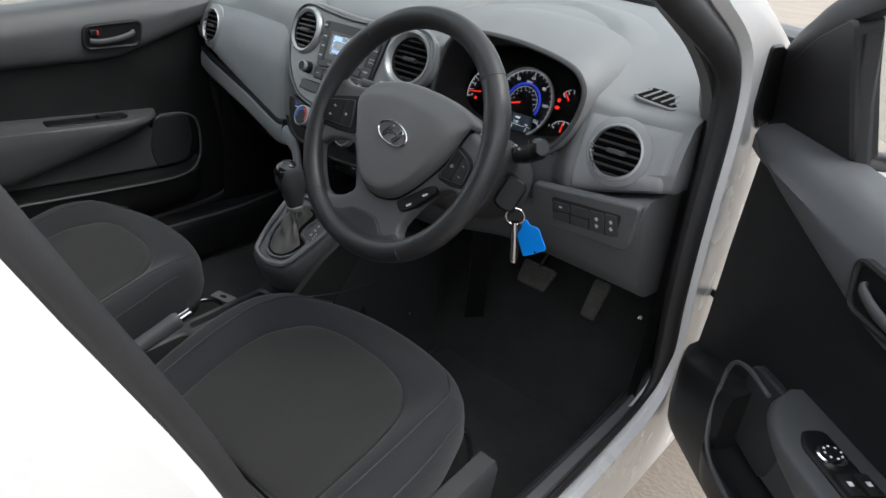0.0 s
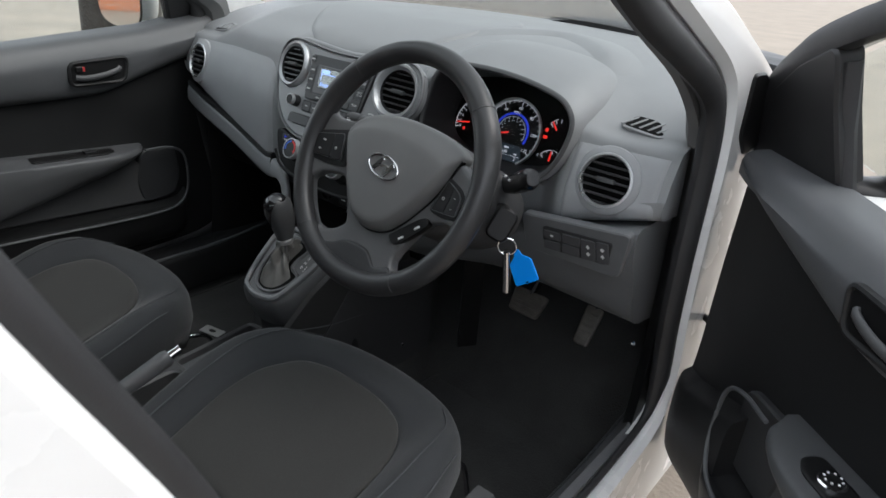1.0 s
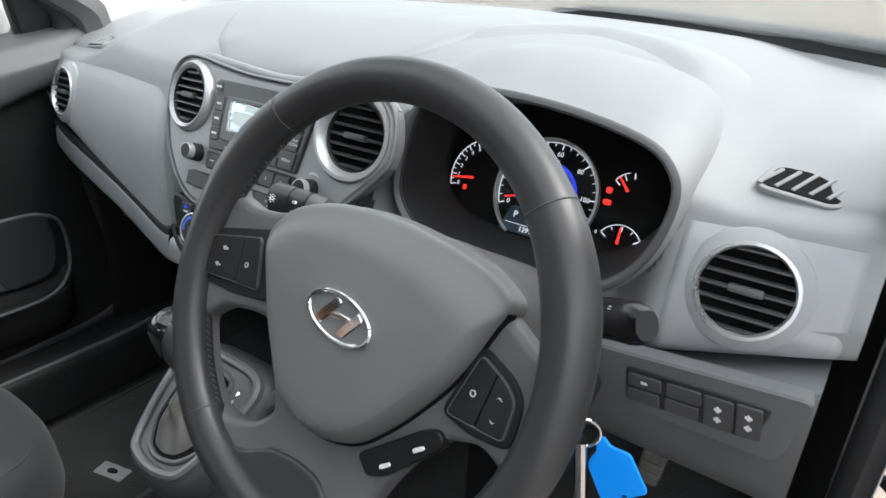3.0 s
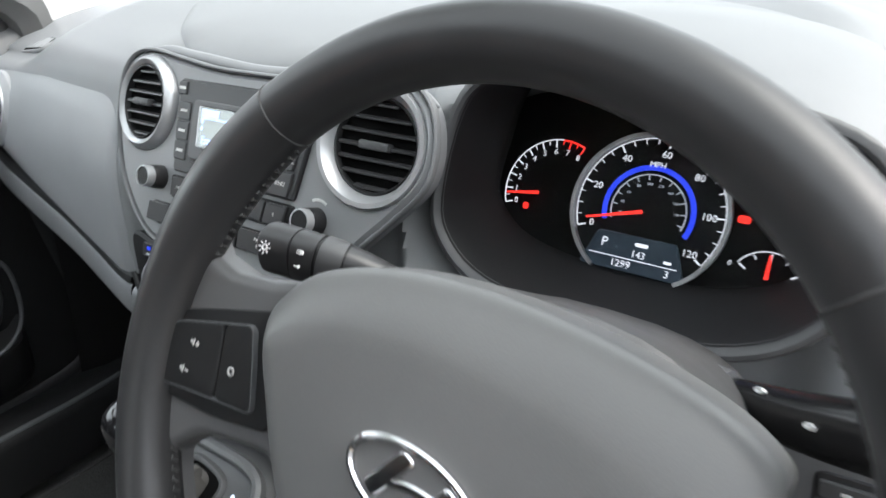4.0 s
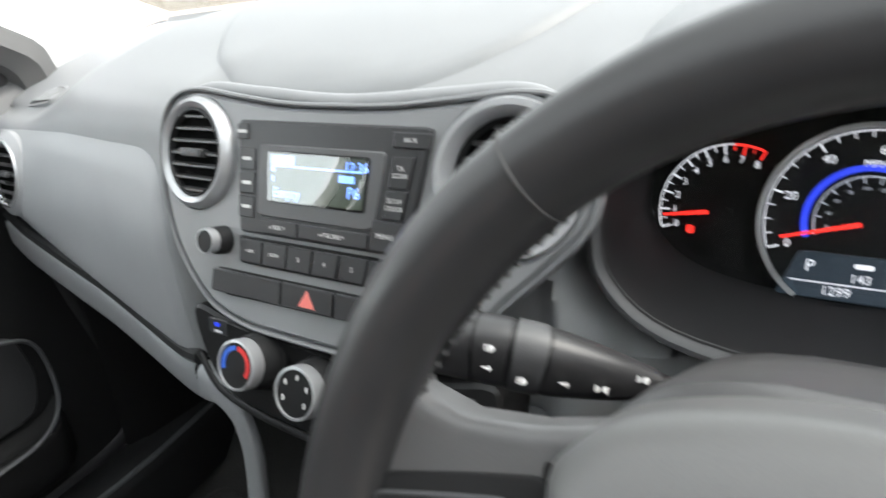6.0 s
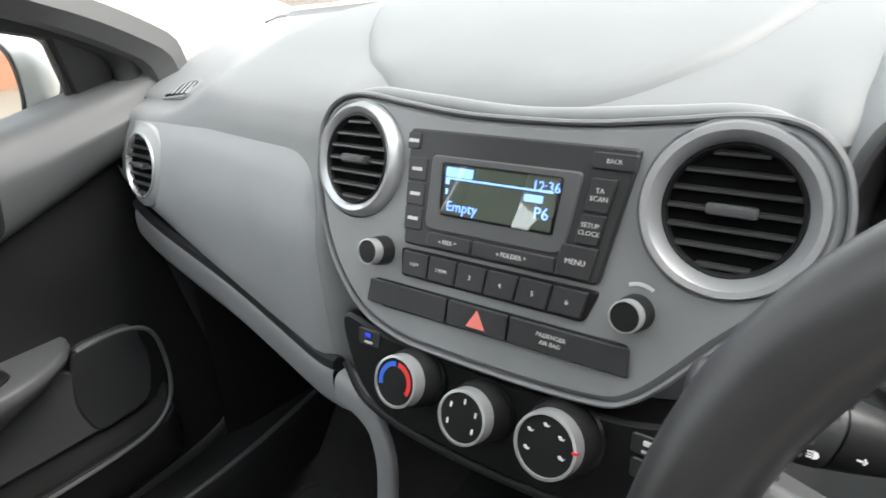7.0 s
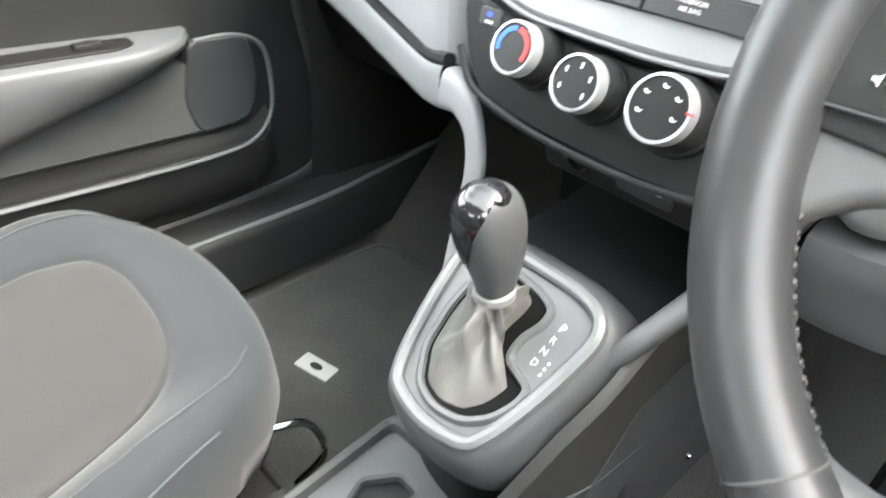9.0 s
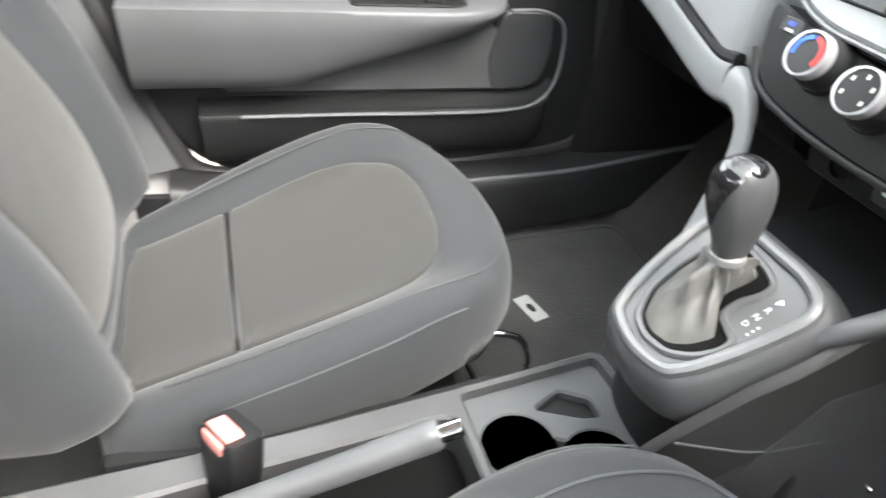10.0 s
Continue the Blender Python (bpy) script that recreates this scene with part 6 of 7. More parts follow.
lathe(bm, [(0.0005, 0.002), (0.004, 0.0015), (0.005, 0.0), (0.005, -0.004), (0.0005, -0.004)], at(0.107, 0.325, 0.402) @ Matrix.Rotation(radians(90), 4, "Y"), 16)
part("screw", bm, CHROME, console)

bm = bmesh.new()
FLANK = [(-0.070, 0.460), (-0.010, 0.500), (0.035, 0.565), (0.080, 0.625), (0.120, 0.655), (0.150, 0.672), (0.180, 0.686), (0.212, 0.700), (0.245, 0.730), (0.30, 0.765), (0.44, 0.740)]
rings = []
for y in np.linspace(-0.07, 0.44, 36):
    top = float(np.interp(y, [p[0] for p in FLANK], [p[1] for p in FLANK]))
    x = 0.104 - 0.036 * smooth((0.125 - y) / 0.15)
    rings.append([Vector((x + dx, y, z)) for dx, z in ((0, 0.33), (0, top - 0.12), (0, top - 0.004), (-0.004, top), (-0.010, top), (-0.010, 0.33))])
loft(bm, rings)
part("side_panel", bm, paint("flank_plastic", (0.030, 0.0295, 0.029), 0.55, grain=0.3, grain_size=0.001), console, "charcoal side panel of the console")

brake = thing("handbrake", (0.03, -0.40, 0.45), "dark grey handbrake lever with a chrome release button", "handbrake")
bm = bmesh.new()
path = spline([(0.010, -0.44, 0.480), (0.013, -0.36, 0.500), (0.020, -0.28, 0.528), (0.027, -0.21, 0.556), (0.031, -0.178, 0.570)], 5, closed=False)
tube(bm, path, 0.0120, 0.0145, n=16, power=0.75, taper=lambda t: 0.8 + 0.25 * t - 0.25 * max(0, (t - 0.94) / 0.06) ** 2)
part("lever", bm, DOOR_GREY, brake)
bm = bmesh.new()
tube(bm, [(0.0315, -0.180, 0.569), (0.0325, -0.170, 0.573), (0.034, -0.160, 0.577)], 0.0085, n=14)
part("release_button", bm, CHROME, brake, "chrome release button")

buckle = thing("seat_belt_buckle", (-0.03, -0.36, 0.45), "black seat belt buckle with a red release button", "seat belt buckle")
bm = bmesh.new()
bmx = at(-0.036, -0.352, 0.500, -12, -10, 28)
loft(bm, [[bmx @ Vector((u, v, w)) for u, v in rounded(a, b, 0.008)] for a, b, w in ((0.034, 0.022, -0.06), (0.050, 0.030, -0.035), (0.058, 0.036, 0.0), (0.058, 0.038, 0.030), (0.054, 0.034, 0.036))])
part("housing", bm, BLACK, buckle)
bm = bmesh.new()
box(bm, (0.036, 0.007, 0.012), bmx @ at(0, -0.0165, 0.029), 0.003)
box(bm, (0.036, 0.018, 0.006), bmx @ at(0, -0.006, 0.0365), 0.0025)
part("release_button", bm, paint("buckle_red", (0.74, 0.27, 0.24), 0.16, mottle=0.04), buckle, "bright red release button")
anchor = thing("seat_belt_anchor", (-0.612, -0.50, 0.47), "pale metal seat belt anchor beside the passenger seat", "seat belt anchor")
bm = bmesh.new()
am = at(-0.612, -0.500, 0.482, 0, -70, 8)
plate(bm, rounded(0.032, 0.075, 0.010), -0.002, 0.002, am, holes=[circle(0.006, 14, 0, 0.022)], bevel=0.0008)
part("plate", bm, paint("dull_steel", (0.55, 0.55, 0.54), 0.4, metal=0.6), anchor)
bm = bmesh.new()
lathe(bm, [(0.0005, 0.007), (0.006, 0.006), (0.009, 0.002), (0.009, -0.002), (0.0005, -0.002)], am @ at(0, -0.020, 0), 18)
part("bolt", bm, CHROME, anchor)
bm = bmesh.new()
tube(bm, [(-0.612, -0.515, 0.49), (-0.618, -0.535, 0.56), (-0.622, -0.57, 0.70), (-0.625, -0.62, 0.95)], 0.002, 0.022, n=8, up=(0, 1, 0.1), power=0.6)
part("webbing", bm, BLACK, anchor, "black belt webbing")
buckle2 = thing("seat_belt_buckle", (0.06, -0.33, 0.45), "black seat belt buckle with red button by the driver's seat", "seat belt buckle")
bm = bmesh.new()
bmx = at(0.086, -0.292, 0.509, -10, 6, 40)
loft(bm, [[bmx @ Vector((u, v, w)) for u, v in rounded(a, b, 0.008)] for a, b, w in ((0.030, 0.020, -0.08), (0.044, 0.024, -0.035), (0.050, 0.028, 0.0), (0.050, 0.028, 0.030))])
part("housing", bm, BLACK, buckle2)
bm = bmesh.new()
box(bm, (0.044, 0.022, 0.012), bmx @ at(0, 0, 0.033), 0.003)
part("release_button", bm, paint("buckle_red_clean", (0.78, 0.10, 0.075), 0.25, mottle=0.04), buckle2, "bright red release button")

# ---- pedals ----
PEDAL_RUBBER = paint("worn_pedal_rubber", (0.13, 0.12, 0.105), 0.75, grain=0.3, mottle=0.3, mottle_size=0.02)
def pedal(x, y, z, w, h, tilt, label, bar):
    p = thing("pedal", (x, y, z), label, "pedal", "pedals")
    m = plane_at((x, y, z), tilt)
    bm = bmesh.new()
    plate(bm, softened([(-w / 2, h / 2), (w / 2, h / 2), (w * 0.42, -h / 2), (-w * 0.42, -h / 2)], 0.008), -0.008, 0.004, m, bevel=0.003)
    pad = part("pad", bm, PEDAL_RUBBER, p, "ribbed rubber pad")
    for k in range(5):
        bm = bmesh.new()
        box(bm, (w * 0.72, h * 0.06, 0.003), m @ at(0, h * (0.32 - 0.16 * k), 0.0045), 0.001)
        part("rib", bm, PEDAL_RUBBER, pad)
    bm = bmesh.new()
    tube(bm, spline([(x, y + 0.01, z), (x + bar, y + 0.06, z + 0.10), (x + bar, y + 0.05, z + 0.25)], 5, closed=False), 0.006, 0.010, n=8)
    part("arm", bm, BLACK, p)


pedal(0.315, 0.495, 0.535, 0.085, 0.055, 40, "black brake pedal with a ribbed rubber pad", 0.01)
pedal(0.462, 0.500, 0.540, 0.038, 0.085, 35, "black accelerator pedal with a ribbed rubber pad", 0.01)
bm = bmesh.new()
loft(bm, [[Vector((x, y, z)) for x, y in ((0.255, 0.33), (0.262, 0.325), (0.285, 0.36), (0.275, 0.37))] for z in (0.47, 0.58, 0.70)])
part("column_bracket", bm, BLACK, column)

# ---- seats ----
def smooth01(t):
    t = min(1, max(0, t))
    return t * t * (3 - 2 * t)


def blend(a, b, t):
    return [(p[0] + (q[0] - p[0]) * t, p[1] + (q[1] - p[1]) * t) for p, q in zip(a, b)]


PIPING = paint("piping_thread", (0.046, 0.049, 0.053), 0.8)
CUSHION = spline(mirrored([(0, 0.0), (0.075, -0.006), (0.145, -0.028), (0.200, -0.076), (0.232, -0.145), (0.245, -0.23), (0.248, -0.34), (0.246, -0.44), (0.225, -0.505), (0.12, -0.52), (0, -0.52)]), 4)
C_INSERT = spline(mirrored([(0, -0.100), (0.057, -0.103), (0.113, -0.122), (0.145, -0.165), (0.156, -0.21), (0.161, -0.26), (0.162, -0.31), (0.162, -0.346), (0.155, -0.358), (0.08, -0.361), (0, -0.361)]), 4)
C_REAR = spline(mirrored([(0, -0.365), (0.08, -0.365), (0.138, -0.365), (0.162, -0.368), (0.163, -0.395), (0.163, -0.42), (0.162, -0.45), (0.161, -0.475), (0.155, -0.492), (0.08, -0.50), (0, -0.50)]), 4)
C_WHOLE = spline(mirrored([(0, -0.100), (0.057, -0.103), (0.113, -0.122), (0.145, -0.165), (0.158, -0.23), (0.162, -0.30), (0.163, -0.38), (0.162, -0.45), (0.156, -0.492), (0.08, -0.50), (0, -0.50)]), 4)


def cushion_z(u, v, slope=0.20):
    base = 0.548 - 0.012 * smooth01((v + 0.10) / 0.10) + min(0, v + 0.10) * slope
    side = 0.030 * smooth01((abs(u) - 0.13) / 0.08) * smooth01((-v - 0.03) / 0.15)
    return base + side


def padded(outer, inner, height, m, steps):
    """Upholstery between two outlines; steps: (share of the way, drop below the height)."""
    rings = []
    for t, drop in steps:
        rings.append([m @ Vector((u, v, height(u, v) - drop)) for u, v in blend(outer, inner, t)])
    return rings


def upholstered(outer, inner, panels, height, m, deep, parent, seat_name, insert_name):
    bm = bmesh.new()
    low = [[m @ Vector((u, v, height(u, v) - deep)) for u, v in inset(outer, 0.012)], [m @ Vector((u, v, height(u, v) - deep * 0.55)) for u, v in inset(outer, -0.002)]]
    rings = low + padded(outer, inner, height, m, [(0.0, 0.040), (0.02, 0.026), (0.07, 0.013), (0.15, 0.005), (0.28, 0.0005), (0.45, 0.0), (0.65, 0.001), (0.85, 0.0025), (0.95, 0.005), (1.0, 0.010)])
    loft(bm, rings, caps=True)
    body = part(seat_name, bm, CLOTH, parent, "charcoal cloth with raised side bolsters", angle=70)
    for lp in panels:
        bm = bmesh.new()
        cx, cy = sum(p[0] for p in lp) / len(lp), sum(p[1] for p in lp) / len(lp)
        centre = [(cx + (u - cx) * 0.02, cy + (v - cy) * 0.02) for u, v in lp]
        rings = padded(lp, centre, height, m, [(0.0, 0.016), (0.004, 0.006), (0.02, 0.0025), (0.05, 0.0008), (0.12, 0), (0.3, 0), (0.55, 0), (0.8, 0), (1.0, 0)])
        loft(bm, rings, caps=True)
        part(insert_name, bm, INSERT, body, "lighter ribbed cloth insert", angle=70)
    return body


BACK = spline(mirrored([(0, 0.60), (0.09, 0.595), (0.16, 0.57), (0.205, 0.52), (0.236, 0.42), (0.257, 0.30), (0.267, 0.18), (0.266, 0.08), (0.248, 0.0), (0.12, -0.03), (0, -0.03)]), 4)
B_INSERT = spline(mirrored([(0, 0.50), (0.07, 0.495), (0.115, 0.47), (0.128, 0.42), (0.132, 0.34), (0.136, 0.25), (0.140, 0.17), (0.141, 0.09), (0.138, 0.02), (0.07, 0.0), (0, 0.0)]), 4)


def back_w(u, v):
    side = 0.050 * smooth01((abs(u) - 0.138) / 0.075) * smooth01((0.58 - v) / 0.25)
    return (0.052 * math.exp(-((v - 0.14) / 0.17) ** 2) + 0.012 * math.exp(-((v - 0.38) / 0.15) ** 2)) * (1 - (u / 0.3) ** 2) + side


def front_seat(x0, yf, lift, label, back=0.525, recline=16, outer=0, slope=0.20, waist=0.0):
    seat = thing("front_seat", (x0, yf - 0.25, 0.31), label, "seat", "front seats")
    m = Matrix.Translation((x0, yf, lift))
    height = lambda u, v: cushion_z(u, v, slope)
    slim = lambda lp: [(u * (1 - (waist if u < 0 else 0.0) * smooth01((-v - 0.16) / 0.34)), v) for u, v in lp]
    c = upholstered(slim(CUSHION), slim(C_WHOLE), [slim(C_INSERT), slim(C_REAR)], height, m, 0.13, seat, "cushion", "cushion_insert")
    for s in (-1, 1):
        for line, drop in (([(0.140, -0.050), (0.180, -0.095), (0.196, -0.17), (0.200, -0.26), (0.200, -0.36), (0.196, -0.44)], 0.0008), ([(0.222, -0.118), (0.238, -0.19), (0.243, -0.28), (0.243, -0.36), (0.240, -0.44)], 0.0185)):
            bm = bmesh.new()
            tube(bm, [m @ Vector((k, v, height(u, v) - drop + 0.0018)) for u, v in spline(line, 5, closed=False) for k, _ in slim([(s * u, v)])], 0.0014, 0.0012, n=6)
            part("piping", bm, PIPING, c)
    bm = bmesh.new()
    tube(bm, [m @ Vector((u, -0.363, height(u, -0.363) - 0.0035)) for u, _ in slim([(k, -0.363) for k in np.linspace(-0.158, 0.158, 12)])], 0.0020, 0.0020, n=8)
    part("crease", bm, DEEP, c, "dark stitched crease")
    a = radians(recline)
    mb = Matrix.Translation((x0, yf - back, 0.470 + lift)) @ Matrix(((1, 0, 0, 0), (0, -math.sin(a), math.cos(a), 0), (0, math.cos(a), math.sin(a), 0), (0, 0, 0, 1)))
    upholstered(BACK, B_INSERT, [B_INSERT], back_w, mb, 0.12, seat, "backrest", "back_insert")
    bm = bmesh.new()
    hl = spline(mirrored([(0, 0.09), (0.07, 0.085), (0.115, 0.06), (0.125, 0.0), (0.11, -0.06), (0, -0.075)]), 4)
    dome(bm, hl, [(0.03, -0.10), (0.006, -0.09), (0.0, -0.06), (0.003, -0.02), (0.015, -0.004), (0.04, 0.004)], mb @ at(0, 0.69, 0.03))
    part("headrest", bm, CLOTH, seat)
    for s in (-0.06, 0.06):
        bm = bmesh.new()
        tube(bm, [mb @ Vector((s, v, -0.05)) for v in (0.55, 0.68)], 0.006, n=10)
        part("headrest_post", bm, CHROME, seat)
    bm = bmesh.new()
    loft(bm, [[Vector((x0 + sx * w, yf + y, z)) for sx, y in ((-1, -0.10), (1, -0.10), (1, -0.46), (-1, -0.46))] for z, w in ((0.300, 0.19), (0.34, 0.19), (0.37 + lift * 0.5, 0.20), (0.37 + lift, 0.19))])
    part("seat_base", bm, BLACK, seat)
    for s in (-1, 1):
        bm = bmesh.new()
        rings = []
        for v in np.linspace(-0.08, -0.50, 12):
            big = 1.0 if s == outer else 0.0
            top = lift + 0.450 + 0.028 * big + 0.02 * math.sin((v + 0.08) * 6)
            rings.append([Vector((x0 + s * w, yf + v, z)) for w, z in ((0.240, 0.35 + lift), (0.256 + 0.010 * big, 0.36 + lift), (0.260 + 0.014 * big, top - 0.012), (0.255 + 0.013 * big, top), (0.240, top))])
        loft(bm, rings)
        # driver's outer shield is lighter: door light put into its colour
        part("side_shield", bm, CONSOLE if big else DARK, seat)
    bm = bmesh.new()
    pts = spline([(x0 + 0.150, yf - 0.05, 0.425 + lift), (x0 + 0.160, yf - 0.010, 0.415 + lift), (x0 + 0.166, yf + 0.006, 0.385), (x0 + 0.166, yf + 0.002, 0.350), (x0 + 0.160, yf - 0.03, 0.325)], 5, closed=False)
    tube(bm, pts, 0.005, n=10)
    part("slide_bar", bm, CHROME, seat, "bent metal slide bar")
    return seat


front_seat(-0.356, 0.024, 0.004, "charcoal cloth passenger seat with lighter insert panels", slope=0.30, waist=0.24)
front_seat(0.318, 0.086, 0.042, "charcoal cloth driver's seat with lighter insert panels", 0.610, 27, 1, waist=0.24)

# rear bench, dark behind the front seats
bench = thing("rear_bench", (0, -1.15, 0.31), "charcoal cloth rear bench seat", "seat")
bm = bmesh.new()
rings = []
for x in np.linspace(-0.60, 0.60, 13):
    e = 0.02 * (abs(x) / 0.6) ** 4
    rings.append([Vector((x, y, z - e)) for y, z in spline([(-0.92, 0.52), (-0.98, 0.56), (-1.2, 0.53), (-1.38, 0.52), (-1.42, 0.40), (-0.94, 0.36)], 3)])
loft(bm, rings)
part("cushion", bm, CLOTH, bench)
bm = bmesh.new()
rings = []
for x in np.linspace(-0.60, 0.60, 13):
    rings.append([Vector((x, y, z)) for y, z in spline([(-1.36, 0.52), (-1.42, 0.80), (-1.50, 1.02), (-1.56, 1.03), (-1.58, 0.80), (-1.50, 0.45)], 3)])
loft(bm, rings)
part("backrest", bm, CLOTH, bench)

# ---- doors ----
TRIM_GREY = paint("door_panel_plastic", (0.064, 0.066, 0.069), 0.54, grain=0.18, grain_size=0.0008)
RECESS_GREY = paint("recess_plastic", (0.030, 0.031, 0.033), 0.5, grain=0.15, mottle=0.1)
SAIL = paint("sail_plastic", (0.016, 0.016, 0.017), 0.5, grain=0.1)


def belt(s, driver=True):
    """Height of a door's window line."""
    return 0.998 - 0.092 * s - 0.07 * max(0, 0.06 - s) if driver else 1.010 - 0.090 * s + 0.08 * max(0, 0.12 - s)


def car_door(m, label, driver):
    """A door in its own axes: s back from its front edge, z up, w in towards the seats."""
    q = lambda s, z, w: m @ Vector((s, w, z))
    lean = lambda z: min(0.05, 0.25 * max(0, z - 0.985))
    door = thing("front_door", tuple(m @ Vector((0.4, 0, 0.4))), label, "door", "front doors")
    mz = m @ Matrix(((1, 0, 0, 0), (0, 0, 1, 0), (0, 1, 0, 0), (0, 0, 0, 1)))
    shell = [(-0.13, 0.975), (0.02, 0.990), (0.40, 0.950), (0.84, 0.905), (0.78, 0.80), (0.70, 0.62), (0.63, 0.48), (0.58, 0.40), (0.0, 0.38), (-0.10, 0.45), (-0.135, 0.62), (-0.135, 0.85)]
    bm = bmesh.new()
    plate(bm, softened(shell, 0.04, 5), -0.105, -0.070, mz, bevel=0.004)
    part("outer_skin", bm, WHITE, door, "white painted outer skin")
    bm = bmesh.new()
    inner = [(-0.09, 0.97), (0.04, 0.988), (0.40, 0.952), (0.83, 0.908), (0.80, 0.80), (0.765, 0.66), (0.735, 0.56), (0.68, 0.47), (0.60, 0.425), (-0.02, 0.415), (-0.07, 0.46), (-0.105, 0.55), (-0.095, 0.66), (-0.095, 0.82)]
    plate(bm, softened(inner, 0.03, 5), -0.072, -0.006, mz, bevel=0.010)
    body = part("door_trim", bm, DARK, door, "charcoal plastic door trim")

    def section(name, s0, s1, prof, material, lbl, n=26, under=None):
        bm = bmesh.new()
        rings = []
        for s in np.linspace(s0, s1, n):
            rings.append([q(s, z, w) for w, z in spline(prof(float(s)), 3)])
        loft(bm, rings)
        return part(name, bm, material, under or door, lbl)

    def upper(s):
        b = belt(s, driver)
        low = 0.862 - 0.02 * s + 0.30 * max(0, 0.24 - s)
        d = 1 - 0.85 * max(0, 1 - (s + 0.095) / 0.12) ** 2
        return [(-0.055, b - 0.002), (-0.030, b + 0.002), (0.006 * d, b - 0.006), (0.026 * d, b - 0.035), (0.030 * d, 0.5 * (b + low)), (0.022 * d, low + 0.016), (0.004 * d, low), (-0.010, low + 0.004), (-0.03, 0.92)]

    # lighter grey than the armrest: the window's light is in the colour
    up = section("upper_panel", -0.095, 0.80, upper, DOOR_GREY, "upper door panel, window light put into its lighter grey")
    # pull handle in its recess
    hx = 0.052 if driver else 0.026
    hb = belt(0.22) - 0.066 + (0.006 if driver else 0.010)
    bm = bmesh.new()
    hl = softened([(0.158 + hx, hb + 0.020), (0.286 + hx, hb + 0.012), (0.288 + hx, hb - 0.034), (0.168 + hx, hb - 0.032)], 0.014, 5)
    loft(bm, [[mz @ Vector((s, z, w)) for s, z in inset(hl, d)] for d, w in ((-0.006, 0.022), (-0.005, 0.0335), (-0.001, 0.0350), (0.002, 0.0325), (0.003, 0.0255))], caps=False)
    part("handle_rim", bm, DARK, up)
    bm = bmesh.new()
    plate(bm, inset(hl, 0.001), 0.02, 0.0305, mz, bevel=0.001)
    hr = part("handle_recess", bm, BLACK, up, "black door-handle recess")
    bm = bmesh.new()
    tube(bm, [q(s + hx, hb + z, w) for s, z, w in spline([(0.276, -0.018, 0.031), (0.255, -0.020, 0.036), (0.215, -0.015, 0.038), (0.184, -0.007, 0.035), (0.176, -0.002, 0.031)], 5, closed=False)], 0.0045, 0.0065, n=12)
    part("pull_lever", bm, CONSOLE, hr)
    bm = bmesh.new()
    plate(bm, rounded(0.016, 0.013, 0.003, 4, 0.268 + hx, hb), 0.029, 0.036, mz, bevel=0.002)
    part("lock_tab", bm, BLACK, hr)
    bm = bmesh.new()
    plate(bm, rounded(0.004, 0.010, 0.001, 2, 0.2585 + hx, hb), 0.030, 0.0365, mz, bevel=0.0005)
    part("red_mark", bm, paint("lock_red", (0.55, 0.05, 0.05), 0.5), hr)

    # armrest
    def rest(s):
        t = min(1, max(0, (s - 0.165) / 0.13))
        k = math.sqrt(max(0.02, 1 - (1 - t) ** 2))
        z1 = 0.722 + 0.035 * (s - 0.17)
        z0 = z1 - 0.020 - 0.29 * min(0.36, max(0, s - 0.165))
        w = 0.078 * k + 0.004
        return [(-0.02, z1), (w * 0.6, z1 + 0.002), (w - 0.006, z1 + 0.0005), (w, z1 - 0.006), (w - 0.001, z1 - 0.4 * (z1 - z0)), (w * 0.72, z0 + 0.006), (0.012, z0), (-0.02, z0 + 0.006)]

    ar = section("armrest", 0.165, 0.74, rest, TRIM_GREY, "grey armrest", 34)
    bm = bmesh.new()
    top = softened([(0.245, 0.016), (0.430, 0.018), (0.430, 0.060), (0.27, 0.060), (0.245, 0.045)], 0.010, 4)
    zz = lambda s: 0.7255 + 0.035 * (s - 0.17)
    loft(bm, [[q(s, zz(s) + h, w) for s, w in inset(top, d)] for d, h in ((0, -0.01), (0, 0.0005), (0.002, 0.002), (0.006, 0.002))])
    sw = part("switch_plate", bm, BLACK, ar, "black window switch panel")
    if driver:
        bm = bmesh.new()
        lathe(bm, [(0.016, 0.0), (0.016, 0.003), (0.0135, 0.004), (0.0125, 0.002), (0.001, 0.002)], Matrix.Translation(q(0.290, zz(0.29) + 0.002, 0.038)), 32)
        ring = part("mirror_switch_ring", bm, CHROME, sw, "chrome ring of the mirror switch")
        bm = bmesh.new()
        lathe(bm, [(0.011, 0.001), (0.0105, 0.006), (0.008, 0.007), (0.0005, 0.007)], Matrix.Translation(q(0.290, zz(0.29) + 0.002, 0.038)), 24)
        part("mirror_switch", bm, BLACK, ring)
        for k in range(8):
            a = k * math.pi / 4
            bm = bmesh.new()
            lathe(bm, [(0.0016, 0), (0.0012, 0.001), (0.0002, 0.0011)], Matrix.Translation(q(0.290 + 0.0095 * math.cos(a), zz(0.29) + 0.009, 0.038 + 0.0095 * math.sin(a))), 8)
            part("switch_mark", bm, PRINT, ring)
        spots = [(0.335, 0.027), (0.335, 0.048), (0.375, 0.027), (0.375, 0.048)]
    else:
        spots = [(0.300, 0.038)]
    for s, w in spots:
        bm = bmesh.new()
        box(bm, (0.030, 0.017, 0.008), m @ Matrix.Translation((s, w, zz(s) + 0.004)), 0.002)
        b = part("window_switch", bm, DARK, sw)
        bm = bmesh.new()
        box(bm, (0.006, 0.005, 0.001), m @ Matrix.Translation((s, w, zz(s) + 0.0083)), 0)
        part("symbol", bm, PRINT if driver else DARK, b)

